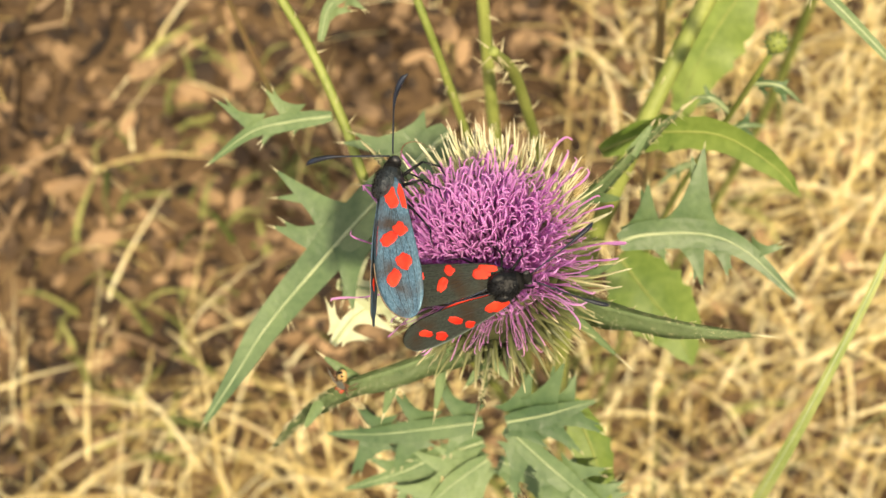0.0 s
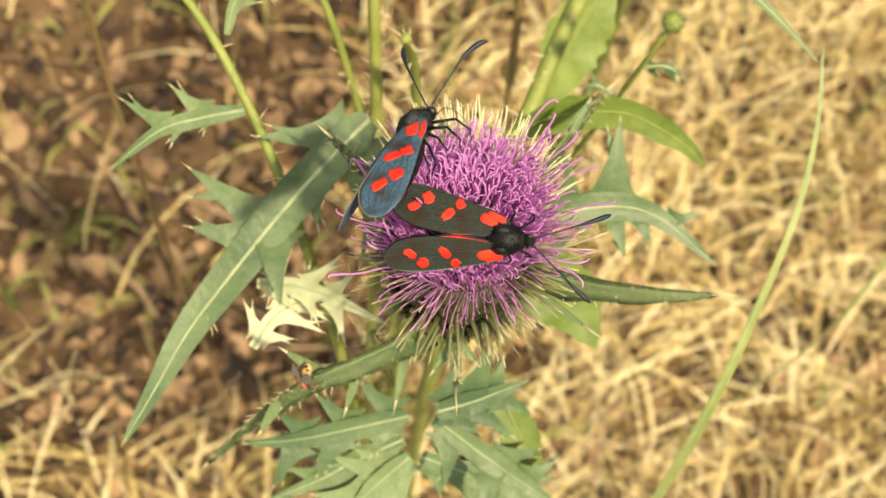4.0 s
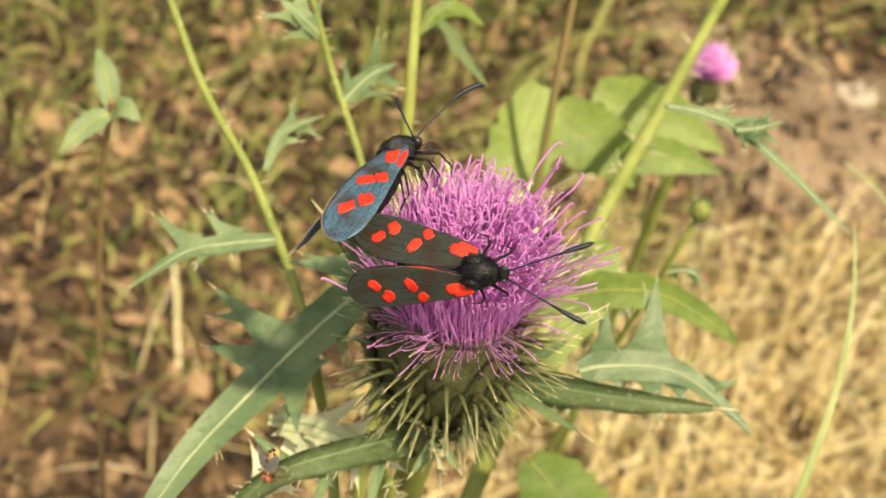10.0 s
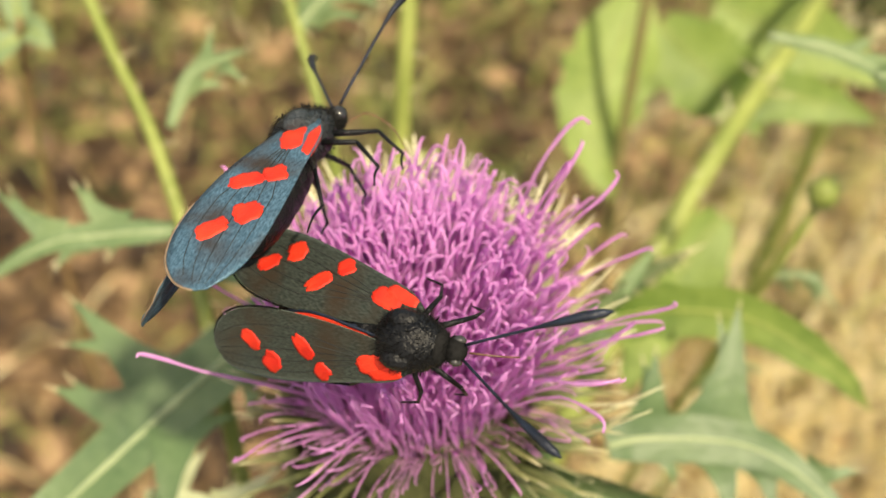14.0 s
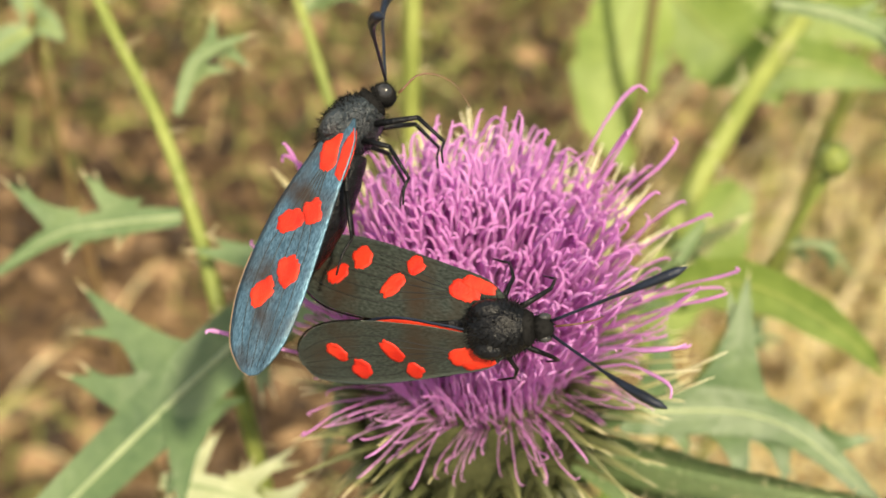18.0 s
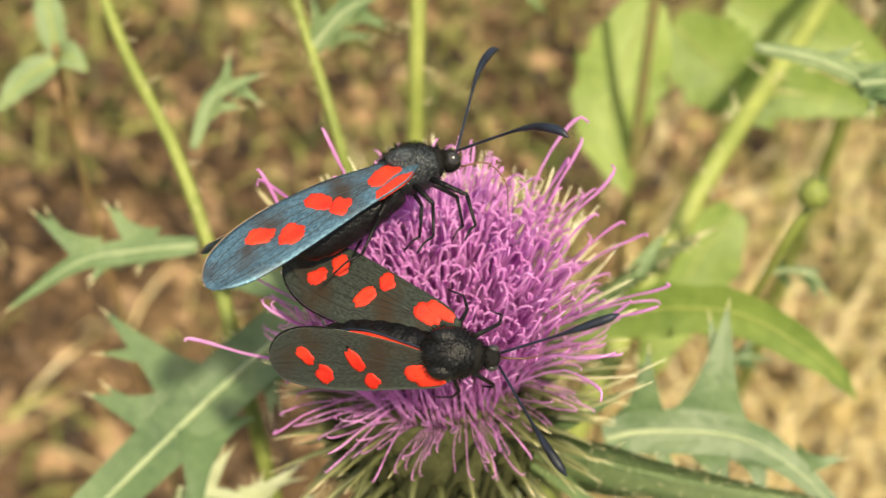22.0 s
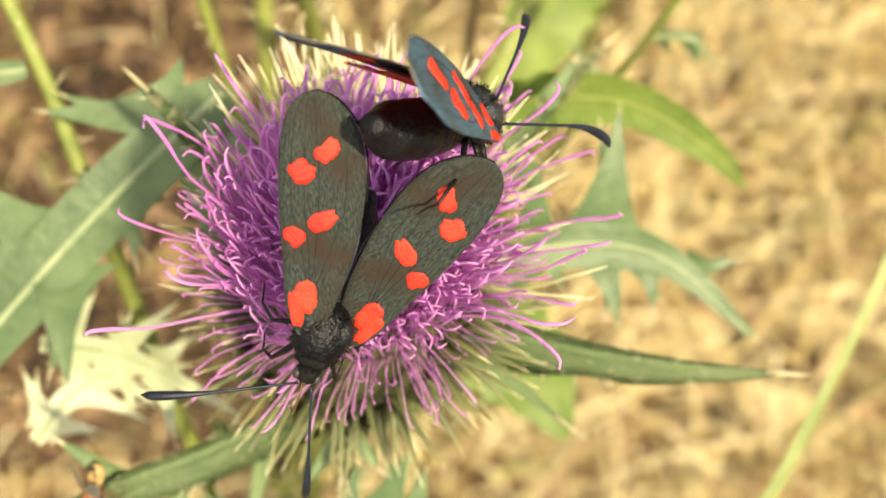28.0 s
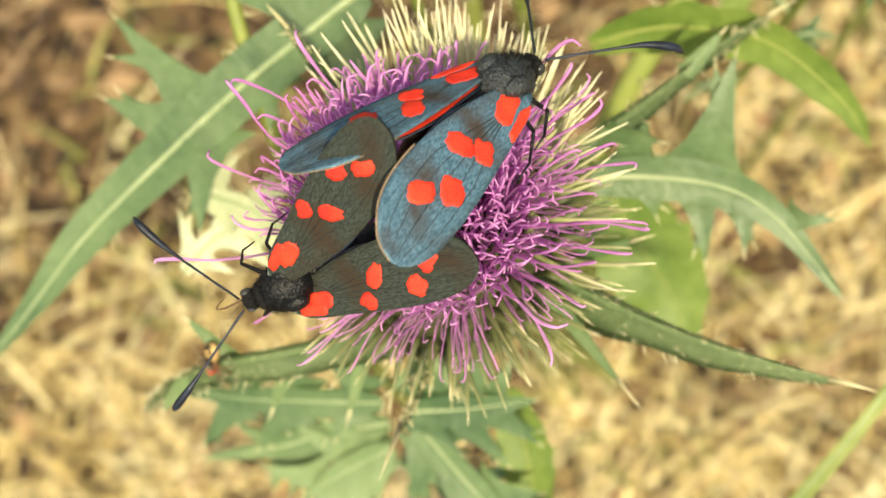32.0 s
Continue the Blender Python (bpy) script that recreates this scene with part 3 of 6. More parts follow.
BLUE_ROWS = [
    (0, pose(-0.00617, -0.00724, 0.64101, -61.251, 1.163, 80.712)),
    (0.5, pose(-0.00685, -0.00673, 0.64220, -62.978, 5.536, 79.718)),
    (1, pose(-0.00647, -0.00680, 0.64339, -64.800, 9.876, 78.580)),
    (1.5, pose(-0.00387, -0.00672, 0.64456, -65.897, 11.990, 70.713)),
    (2, pose(-0.00127, -0.00663, 0.64572, -67.291, 13.935, 62.742)),
    (2.5, pose(0.00245, -0.00727, 0.64720, -68.963, 16.156, 60.735)),
    (4.5, pose(-0.00026, -0.00341, 0.63940, -75.674, 19.243, 45.350)),
    (5, pose(-0.00048, -0.00582, 0.64185, -75.252, 19.827, 45.086)),
    (5.5, pose(-0.00242, -0.00815, 0.64147, -71.319, 14.606, 44.521)),
    (6, pose(-0.00308, -0.00658, 0.64162, -67.410, 9.434, 43.605)),
    (6.5, pose(-0.00019, -0.00354, 0.64326, -65.171, 9.208, 43.947)),
    (7, pose(0.00186, -0.00603, 0.64478, -62.934, 8.970, 44.279)),
    (7.5, pose(0.00036, -0.00994, 0.64326, -62.517, 7.377, 44.385)),
    (8, pose(-0.00255, -0.01166, 0.64188, -62.105, 5.784, 44.480)),
    (8.5, pose(-0.00120, -0.00851, 0.64122, -62.392, 4.232, 44.762)),
    (9, pose(-0.00536, -0.00319, 0.64067, -62.686, 2.682, 45.051)),
    (9.5, pose(-0.00666, -0.00710, 0.64130, -62.035, 2.073, 44.870)),
    (10, pose(-0.01048, -0.00483, 0.64145, -61.383, 1.467, 44.682)),
    (10.5, pose(-0.01470, -0.00761, 0.64348, -60.054, 1.949, 46.691)),
    (11, pose(-0.01343, -0.00785, 0.64620, -58.708, 2.383, 48.711)),
    (11.5, pose(-0.01012, -0.00429, 0.64398, -58.323, -1.870, 58.436)),
    (12, pose(-0.00520, -0.00367, 0.64241, -57.546, 1.702, 59.842)),
    (12.5, pose(-0.00152, -0.00292, 0.64189, -61.289, 7.887, 56.832)),
    (13, pose(-0.00446, -0.00255, 0.64109, -65.437, 13.852, 53.352)),
    (13.5, pose(-0.00499, -0.00510, 0.64264, -66.468, 13.635, 52.614)),
    (15.5, pose(-0.00236, -0.00605, 0.64238, -58.927, -16.025, 51.320)),
    (16, pose(0.00010, -0.00382, 0.64197, -57.724, -15.137, 47.145)),
    (16.5, pose(-0.00009, -0.00442, 0.64161, -58.724, -18.654, 46.630)),
    (17, pose(0.00016, -0.00572, 0.64125, -59.712, -22.180, 46.168)),
    (17.5, pose(-0.00016, -0.00589, 0.64224, -60.415, -23.782, 44.874)),
    (18, pose(-0.00086, -0.00690, 0.64323, -61.086, -25.398, 43.585)),
    (18.5, pose(-0.00002, -0.00569, 0.64315, -60.665, -22.069, 38.039)),
    (19, pose(0.00060, -0.00849, 0.64306, -60.594, -18.718, 32.638)),
    (19.5, pose(0.00240, -0.00806, 0.64319, -57.402, -13.375, 27.160)),
    (20, pose(0.00310, -0.00821, 0.64332, -54.793, -7.773, 22.086)),
    (20.5, pose(0.00260, -0.00898, 0.64330, -53.493, -9.226, 22.810)),
    (21, pose(0.00282, -0.00835, 0.64328, -52.205, -10.695, 23.504)),
    (21.5, pose(0.00436, -0.00914, 0.64312, -51.982, -7.000, 21.049)),
    (22, pose(0.00297, -0.00484, 0.64295, -51.918, -3.299, 18.622)),
    (22.5, pose(0.00396, -0.00715, 0.64354, -50.599, -3.857, 18.911)),
    (23, pose(0.00390, -0.00903, 0.64412, -49.281, -4.421, 19.188)),
    (23.5, pose(0.00524, -0.00958, 0.64450, -46.058, -5.407, 16.711)),
    (24, pose(0.00615, -0.00906, 0.64488, -42.790, -6.251, 14.178)),
    (24.5, pose(0.00687, -0.00852, 0.64498, -39.549, -5.761, 10.475)),
    (26.5, pose(0.01396, -0.00312, 0.63782, -16.897, 49.378, 30.350)),
    (27, pose(0.01351, -0.00518, 0.63850, -17.496, 49.567, 26.610)),
    (27.5, pose(0.01373, -0.00565, 0.64038, -18.642, 54.314, 25.371)),
    (28, pose(0.01395, -0.00611, 0.64226, -20.142, 59.042, 23.782)),
    (28.5, pose(0.01082, -0.00804, 0.64075, -15.291, 54.657, 30.356)),
    (29, pose(0.00770, -0.00998, 0.63925, -11.717, 50.021, 35.697)),
    (29.5, pose(0.01590, -0.00523, 0.63839, -10.345, 47.265, 41.007)),
    (30, pose(0.01667, -0.00310, 0.63753, -9.402, 44.439, 45.964)),
    (30.5, pose(0.01852, -0.00552, 0.63632, -8.552, 40.923, 48.405)),
    (31, pose(0.01702, -0.00473, 0.63511, -7.932, 37.384, 50.661)),
    (31.5, pose(0.01682, -0.00362, 0.63589, -8.302, 36.842, 51.805)),
    (32, pose(0.01683, -0.00524, 0.63901, -6.483, 32.537, 53.087)),
]

# the open thistle rocks on its stem in the breeze
SWAY_ROWS = [
    (0, pose(0.01120, 0.08350, 0.00000, 0.160, -0.227, -0.033)),
    (0.5, pose(0.01120, 0.08350, 0.00000, 0.124, -0.256, -0.037)),
    (1, pose(0.01120, 0.08350, 0.00000, 0.143, -0.187, -0.027)),
    (1.5, pose(0.01120, 0.08350, 0.00000, 0.161, -0.118, -0.017)),
    (2, pose(0.01120, 0.08350, 0.00000, 0.180, -0.048, -0.006)),
    (2.5, pose(0.01120, 0.08350, 0.00000, 0.182, -0.018, -0.001)),
    (4.5, pose(0.01120, 0.08350, 0.00000, 0.194, 0.105, 0.017)),
    (5, pose(0.01120, 0.08350, 0.00000, 0.219, 0.141, 0.023)),
    (5.5, pose(0.01120, 0.08350, 0.00000, 0.256, 0.052, 0.009)),
    (6, pose(0.01120, 0.08350, 0.00000, -0.032, 0.057, 0.008)),
    (6.5, pose(0.01120, 0.08350, 0.00000, -0.364, 0.329, 0.045)),
    (7, pose(0.01120, 0.08350, 0.00000, -0.286, 0.584, 0.083)),
    (7.5, pose(0.01120, 0.08350, 0.00000, 0.182, 0.407, 0.062)),
    (8, pose(0.01120, 0.08350, 0.00000, 0.454, 0.089, 0.017)),
    (8.5, pose(0.01120, 0.08350, 0.00000, 0.197, 0.242, 0.038)),
    (9, pose(0.01120, 0.08350, 0.00000, -0.271, -0.109, -0.018)),
    (9.5, pose(0.01120, 0.08350, 0.00000, 0.081, -0.225, -0.033)),
    (10, pose(0.01120, 0.08350, 0.00000, -0.088, -0.581, -0.086)),
    (10.5, pose(0.01120, 0.08350, 0.00000, 0.051, -0.964, -0.143)),
    (11, pose(0.01120, 0.08350, 0.00000, -0.127, -0.813, -0.120)),
    (11.5, pose(0.01120, 0.08350, 0.00000, -0.213, -0.514, -0.077)),
    (12, pose(0.01120, 0.08350, 0.00000, -0.268, -0.200, -0.031)),
    (12.5, pose(0.01120, 0.08350, 0.00000, -0.305, 0.086, 0.011)),
    (13, pose(0.01120, 0.08350, 0.00000, -0.284, -0.229, -0.035)),
    (13.5, pose(0.01120, 0.08350, 0.00000, -0.123, -0.291, -0.044)),
    (15.5, pose(0.01120, 0.08350, 0.00000, -0.028, -0.043, -0.007)),
    (16, pose(0.01120, 0.08350, 0.00000, -0.175, 0.090, 0.012)),
    (16.5, pose(0.01120, 0.08350, 0.00000, -0.143, 0.105, 0.015)),
    (17, pose(0.01120, 0.08350, 0.00000, -0.045, 0.161, 0.023)),
    (17.5, pose(0.01120, 0.08350, 0.00000, -0.128, 0.169, 0.024)),
    (18, pose(0.01120, 0.08350, 0.00000, -0.133, 0.142, 0.020)),
    (18.5, pose(0.01120, 0.08350, 0.00000, -0.234, 0.134, 0.018)),
    (19, pose(0.01120, 0.08350, 0.00000, 0.038, 0.107, 0.016)),
    (19.5, pose(0.01120, 0.08350, 0.00000, 0.002, 0.081, 0.012)),
    (20, pose(0.01120, 0.08350, 0.00000, 0.020, -0.045, -0.007)),
    (20.5, pose(0.01120, 0.08350, 0.00000, 0.087, -0.058, -0.008)),
    (21, pose(0.01120, 0.08350, 0.00000, 0.025, -0.005, -0.001)),
    (21.5, pose(0.01120, 0.08350, 0.00000, 0.094, 0.083, 0.013)),
    (22, pose(0.01120, 0.08350, 0.00000, -0.306, -0.102, -0.017)),
    (22.5, pose(0.01120, 0.08350, 0.00000, -0.133, -0.032, -0.006)),
    (23, pose(0.01120, 0.08350, 0.00000, -0.001, -0.059, -0.009)),
    (23.5, pose(0.01120, 0.08350, 0.00000, 0.023, 0.012, 0.002)),
    (24, pose(0.01120, 0.08350, 0.00000, -0.053, 0.043, 0.006)),
    (24.5, pose(0.01120, 0.08350, 0.00000, -0.183, 0.097, 0.013)),
    (26.5, pose(0.01120, 0.08350, 0.00000, -0.296, 0.044, 0.004)),
    (27, pose(0.01120, 0.08350, 0.00000, -0.125, 0.052, 0.007)),
    (27.5, pose(0.01120, 0.08350, 0.00000, -0.071, 0.083, 0.012)),
    (28, pose(0.01120, 0.08350, 0.00000, -0.016, 0.113, 0.017)),
    (28.5, pose(0.01120, 0.08350, 0.00000, 0.265, -0.212, -0.030)),
    (29, pose(0.01120, 0.08350, 0.00000, 0.546, -0.536, -0.078)),
    (29.5, pose(0.01120, 0.08350, 0.00000, 0.187, 0.204, 0.032)),
    (30, pose(0.01120, 0.08350, 0.00000, 0.068, 0.260, 0.039)),
    (30.5, pose(0.01120, 0.08350, 0.00000, 0.314, 0.450, 0.070)),
    (31, pose(0.01120, 0.08350, 0.00000, 0.264, 0.331, 0.052)),
    (31.5, pose(0.01120, 0.08350, 0.00000, 0.175, 0.313, 0.048)),
    (32, pose(0.01120, 0.08350, 0.00000, 0.288, 0.334, 0.052)),
]

# ---- the thistle with the open flower head ----
HEAD = Vector((0.0072, -0.0065, 0.607))
SHIFT = HEAD - U(0.28, -0.45, -0.33)
AXIS = Vector((-0.02, -0.08, 0.99)).normalized()
BASE = Vector((HEAD.x + 0.004, HEAD.y + 0.09, 0.0))
thistle = thing("thistle", BASE, "tall spear thistle with one open purple flower head and spiny leaves", "thistle")
hx = Vector((1, 0, 0))
hx = (hx - AXIS * hx.dot(AXIS)).normalized()
hy = AXIS.cross(hx)
HM = Matrix.Translation(HEAD - BASE) @ Matrix((hx, hy, AXIS)).transposed().to_4x4() @ Matrix.Scale(S, 4)   # plan units round the head's cup


def cup_radius(z):
    """Profile of the cup from its foot to its neck."""
    t = (z + 0.47) / 0.88
    return 0.335 * max(0.0, math.sin(math.pi * (0.12 + 0.62 * t))) ** 0.75


def build_head():
    bm = bmesh.new()
    rings = []
    for i in range(17):
        z = -0.47 + 0.88 * i / 16
        r = cup_radius(z) * 0.94
        rings.append([bm.verts.new(HM @ Vector((r * math.cos(a), r * math.sin(a), z))) for a in [2 * math.pi * k / 32 for k in range(32)]])
    for a, b in zip(rings, rings[1:]):
        for k in range(32):
            bm.faces.new((a[k], a[(k + 1) % 32], b[(k + 1) % 32], b[k]))
    bm.faces.new(rings[0][::-1])
    bm.faces.new(rings[-1])
    cup = part("involucre", bm, CUP, thistle, "round green cup set with spreading spiny bracts")
    # bracts: an adpressed scale that bends out into a long pale-tipped spine
    kinds = []
    rnd = random.Random(11)
    for lev in range(7):
        row = []
        for var in range(3):
            k = -1.15 + 1.75 * lev / 6 + rnd.uniform(-0.18, 0.18)
            ln = (0.17, 0.19, 0.205, 0.21, 0.205, 0.195, 0.185)[lev] * rnd.uniform(0.75, 1.2)
            out = Vector((1, rnd.uniform(-0.12, 0.12), k)).normalized()
            p0, p1 = Vector((-0.015, 0, -0.085)), Vector((0.015, 0, 0.05))
            p2, p3 = p1 + out * ln * 0.5 + Vector((0, 0, 0.012)), p1 + out * ln
            bm = bmesh.new()
            tube(bm, [q * S for q in curve_points([p0, p1, p2, p3], 9)], lambda s: S * (0.020 * (1 - s) ** 1.05 + 0.0008), 6, 0.5, Vector((0, 0, 1)))
            me = bpy.data.meshes.new("bract")
            for f in bm.faces:
                f.smooth = True
            bm.to_mesh(me)
            bm.free()
            me.materials.append(BRACT)
            row.append(me)
        kinds.append(row)
    n, golden = 320, math.pi * (3 - math.sqrt(5))
    H3 = Matrix.Translation(HEAD - BASE) @ Matrix((hx, hy, AXIS)).transposed().to_4x4()
    for i in range(n):
        z = -0.43 + 0.80 * (i + 0.5) / n
        a = i * golden + rnd.uniform(-0.08, 0.08)
        if z > -0.08 and rnd.random() < (0.5 if z < 0.22 else 0.35):
            continue      # here the scales lie close to the cup
        r = cup_radius(z) * 0.95
        me = kinds[min(6, int((z + 0.43) / 0.80 * 7))][rnd.randrange(3)]
        ob = part("bract", me, None, thistle)
        ob.matrix_basis = H3 @ Matrix.Translation((r * math.cos(a) * S, r * math.sin(a) * S, z * S)) @ pose(0, 0, 0, rnd.uniform(-14, 14), rnd.uniform(-17, 15), math.degrees(a) + rnd.uniform(-14, 14)) @ Matrix.Scale(1 + 0.15 * max(0, math.cos(a - 1.1)), 4)

    # small pointed scales pressed to the cup, in close rows
    scales = bmesh.new()
    for i in range(620):
        a = i * golden
        z = -0.40 + 0.80 * ((i * 0.618) % 1)
        r = cup_radius(z) * 0.96
        k = rnd.uniform(0.85, 1.15)
        m = H3 @ Matrix.Translation((r * math.cos(a) * S, r * math.sin(a) * S, z * S)) @ pose(0, 0, 0, rnd.uniform(-8, 8), rnd.uniform(-8, 8), math.degrees(a) + rnd.uniform(-8, 8))
        tilt = (cup_radius(z + 0.04) - cup_radius(z - 0.04)) / 0.08
        line = [Vector((-0.01 - 0.06 * tilt, 0, -0.06)), Vector((0.012, 0, 0.0)), Vector((0.022 + 0.05 * tilt, 0, 0.05)), Vector((0.055 + 0.09 * tilt, rnd.uniform(-0.01, 0.01), 0.105))]
        tube(scales, [m @ (q * S * k) for q in curve_points(line, 7)], lambda s: S * k * (0.026 * (1 - s) ** 0.8 * min(1, 0.4 + 3 * s) + 0.0012), 5, 0.5, m.to_3x3() @ Vector((1, 0, 0)))
    tagged(part("scale_mass", scales, SCALE, cup, "close rows of small olive green scales"), kind="stuff")

    # a crown of finer pale spines round the far rim
    fine = []
    for var in range(3):
        bm = tube(bmesh.new(), [q * S for q in curve_points([Vector((0, 0, -0.02)), Vector((0.10, 0, 0.07)), Vector((0.21, 0.01 * var, 0.17 + 0.03 * var))], 7)], lambda s: S * (0.0080 * (1 - s) ** 0.8 + 0.0010), 5, 0.6)
        me = bpy.data.meshes.new("bract")
        for f in bm.faces:
            f.smooth = True
        bm.to_mesh(me)
        bm.free()
        me.materials.append(BRACT_PALE)
        fine.append(me)
    for i in range(170):
        a = rnd.gauss(1.35, 0.5)
        z = rnd.uniform(0.16, 0.42)
        r = cup_radius(z) * 0.96
        ob = part("bract", fine[i % 3], None, thistle)
        ob.matrix_basis = H3 @ Matrix.Translation((r * math.cos(a) * S, r * math.sin(a) * S, z * S)) @ pose(0, 0, 0, rnd.uniform(-15, 15), rnd.uniform(-22, 22), math.degrees(a) + rnd.uniform(-16, 16)) @ Matrix.Scale(rnd.uniform(1.0, 1.4), 4)


def build_florets():
    rnd = random.Random(21)
    kinds = []
    for v in range(22):
        bend = rnd.uniform(0.02, 0.24)
        hook = rnd.choice((-1, 1, 1, 1)) * rnd.uniform(0.0, 0.075)
        sway = rnd.uniform(-0.06, 0.06)
        curl = rnd.uniform(-0.07, 0.07)
        pts = [Vector((0, 0, 0)), Vector((bend * 0.05, sway * 0.4, 0.35)), Vector((bend * 0.35, sway, 0.70)), Vector((bend * 0.8 + hook * 0.25, sway * 0.8, 0.90)), Vector((bend + hook * 0.7, sway * 0.4 + curl * 0.4, 1.0)), Vector((bend + hook * 1.35, curl, 1.01 - abs(hook) * 0.35))]
        bm = bmesh.new()
        tube(bm, curve_points(pts, 13), lambda s: 0.0064 + (0.0028 if 0.5 < s < 0.76 else 0.0) - 0.0012 * s, 5)
        me = bpy.data.meshes.new("floret")
        for f in bm.faces:
            f.smooth = True
        bm.to_mesh(me)
        bm.free()
        me.materials.append(PURPLE)
        kinds.append((me, pts[-1].copy()))

    def put(tip, root, me, end, spin):
        chord = tip - root
        z = chord.normalized()
        out = Vector((tip.x, tip.y, 0.02))
        out = (out - z * out.dot(z)).normalized()
        out = Matrix.Rotation(spin, 3, z) @ out
        tgt = Matrix((out, z.cross(out), z)).transposed()
        e = end.normalized()
        ex = (Vector((1, 0, 0)) - e * e.x).normalized()
        src = Matrix((ex, e.cross(ex), e)).transposed()
        return HM @ Matrix.Translation(root) @ (tgt @ src.transposed()).to_4x4() @ Matrix.Scale(chord.length / end.length, 4)

    sat = [(m.inverted() @ Matrix.Translation(BASE) @ HM, ln) for rows, ln in ((DARK_ROWS, DARK_L), (BLUE_ROWS, BLUE_L)) for _, m in rows]

    def pressed(root, tip):
        """The floret's tip, bent down where a moth sits on it."""
        for f in (1.0, 0.94, 0.88, 0.82, 0.76, 0.70, 0.65):
            p = root.lerp(tip, f)
            clear = True
            for m, ln in sat:
                q = m @ p / ln
                if -0.95 < q.x < 0.26 and -0.12 < q.z < 0.40 and abs(q.y) < (0.12 if q.x > -0.1 else 0.26 if q.x > -0.4 else 0.36):
                    clear = False
                    break
            if clear:
                break
        return p

    golden = math.pi * (3 - math.sqrt(5))
    spots = []
    n = 620
    for i in range(n):
        u = (i + 0.5) / n
        th = math.acos(1 - u * (1 - math.cos(radians(84))))
        ph = i * golden + rnd.uniform(-0.12, 0.12)
        rr = rnd.uniform(0.84, 1.04) + (0.22 * rnd.random() ** 3)
        if th < radians(60):
            rr *= rnd.uniform(0.9, 1.02)
        droop = max(0, th - radians(70)) * rnd.uniform(-0.25, 0.2) + (0.16 if rnd.random() < 0.05 else 0)
        wide = 0.38
        tip = Vector((wide * rr * math.sin(th) * math.cos(ph), wide * rr * math.sin(th) * math.sin(ph), 0.66 + 0.42 * rr * math.cos(th) - droop))
        tip.y = tip.y * (0.90 if tip.y < 0 else 0.92) + 0.02
        tip.z += 0.06 * max(0, -math.sin(ph)) * math.sin(th)
        r0 = 0.05 + 0.21 * min(1, th / radians(75))
        root = Vector((r0 * math.cos(ph + 0.2), r0 * math.sin(ph + 0.2), 0.37 + 0.05 * rnd.random() + 0.1 * max(0, math.cos(th))))
        spots.append((pressed(root, tip), root, rnd.gauss(0, 0.9)))
    # a loose lower fringe that hangs over the cup's rim
    for i in range(210):
        ph = i * golden + rnd.uniform(-0.2, 0.2)
        rr = rnd.uniform(0.35, 0.46) if rnd.random() < 0.85 else rnd.uniform(0.44, 0.51)
        tip = Vector((rr * math.cos(ph), rr * math.sin(ph) * (0.95 if math.sin(ph) < 0 else 0.85), 0.62 - rnd.random() ** 1.3 * 0.21))
        root = Vector((0.25 * math.cos(ph + 0.1), 0.25 * math.sin(ph + 0.1), 0.40))
        spots.append((pressed(root, tip), root, rnd.gauss(0, 1.3)))
    # long strays round the rim
    for x, y, z in ((-0.60, -0.27, 0.87), (0.44, -0.28, 0.92), (0.47, -0.22, 0.81), (0.41, -0.38, 0.86), (0.41, 0.14, 0.88), (0.32, 0.20, 1.02), (-0.32, 0.34, 0.95), (-0.40, -0.36, 0.58), (0.16, -0.44, 0.52), (0.44, 0.26, 0.94), (-0.15, -0.46, 0.50), (-0.28, -0.42, 0.46), (0.26, -0.40, 0.55)):
        spots.append((Vector((x, y, z)), Vector((x * 0.4, y * 0.4, 0.40)), rnd.gauss(0, 0.4)))
    for i in range(20):
        ph = rnd.uniform(-0.6, 1.1) if i < 14 else rnd.uniform(2.6, 4.6)
        rr = rnd.uniform(0.46, 0.60)
        tip = Vector((rr * math.cos(ph), rr * math.sin(ph) * (0.85 if math.sin(ph) < 0 else 1.0), rnd.uniform(0.62, 1.02)))
        root = Vector((0.2 * math.cos(ph), 0.2 * math.sin(ph), 0.42))
        spots.append((pressed(root, tip), root, rnd.gauss(0, 0.5)))
    order = sorted(range(len(spots)), key=lambda k: -spots[k][0].z + spots[k][0].y)
    rest = bmesh.new()
    for c, k in enumerate(order):
        tip, root, spin = spots[k]
        me, end = kinds[rnd.randrange(len(kinds))]
        m = put(tip, root, me, end, spin)
        if c < 300:
            ob = part("floret", me, None, thistle)
            ob.matrix_basis = m
        else:
            old = len(rest.verts)
            rest.from_mesh(me)
            rest.verts.ensure_lookup_table()
            for v in rest.verts[old:]:
                v.co = m @ v.co
    # the dense short florets inside
    for i in range(640):
        u = (i + 0.5) / 640
        th = math.acos(1 - u * (1 - math.cos(radians(78))))
        ph = i * golden + 1.3
        rr = rnd.uniform(0.62, 0.84)
        tip = Vector((0.42 * rr * math.sin(th) * math.cos(ph), 0.42 * rr * math.sin(th) * math.sin(ph), 0.64 + 0.42 * rr * math.cos(th)))
        tip.y = tip.y * (0.90 if tip.y < 0 else 0.92) + 0.02
        r0 = 0.03 + 0.21 * min(1, th / radians(75))
        root = Vector((r0 * math.cos(ph), r0 * math.sin(ph), 0.39))
        tip = pressed(root, tip)
        me, end = kinds[rnd.randrange(len(kinds))]
        m = put(tip, root, me, end, rnd.gauss(0, 0.9))
        old = len(rest.verts)
        rest.from_mesh(me)
        rest.verts.ensure_lookup_table()
        for v in rest.verts[old:]:
            v.co = m @ v.co
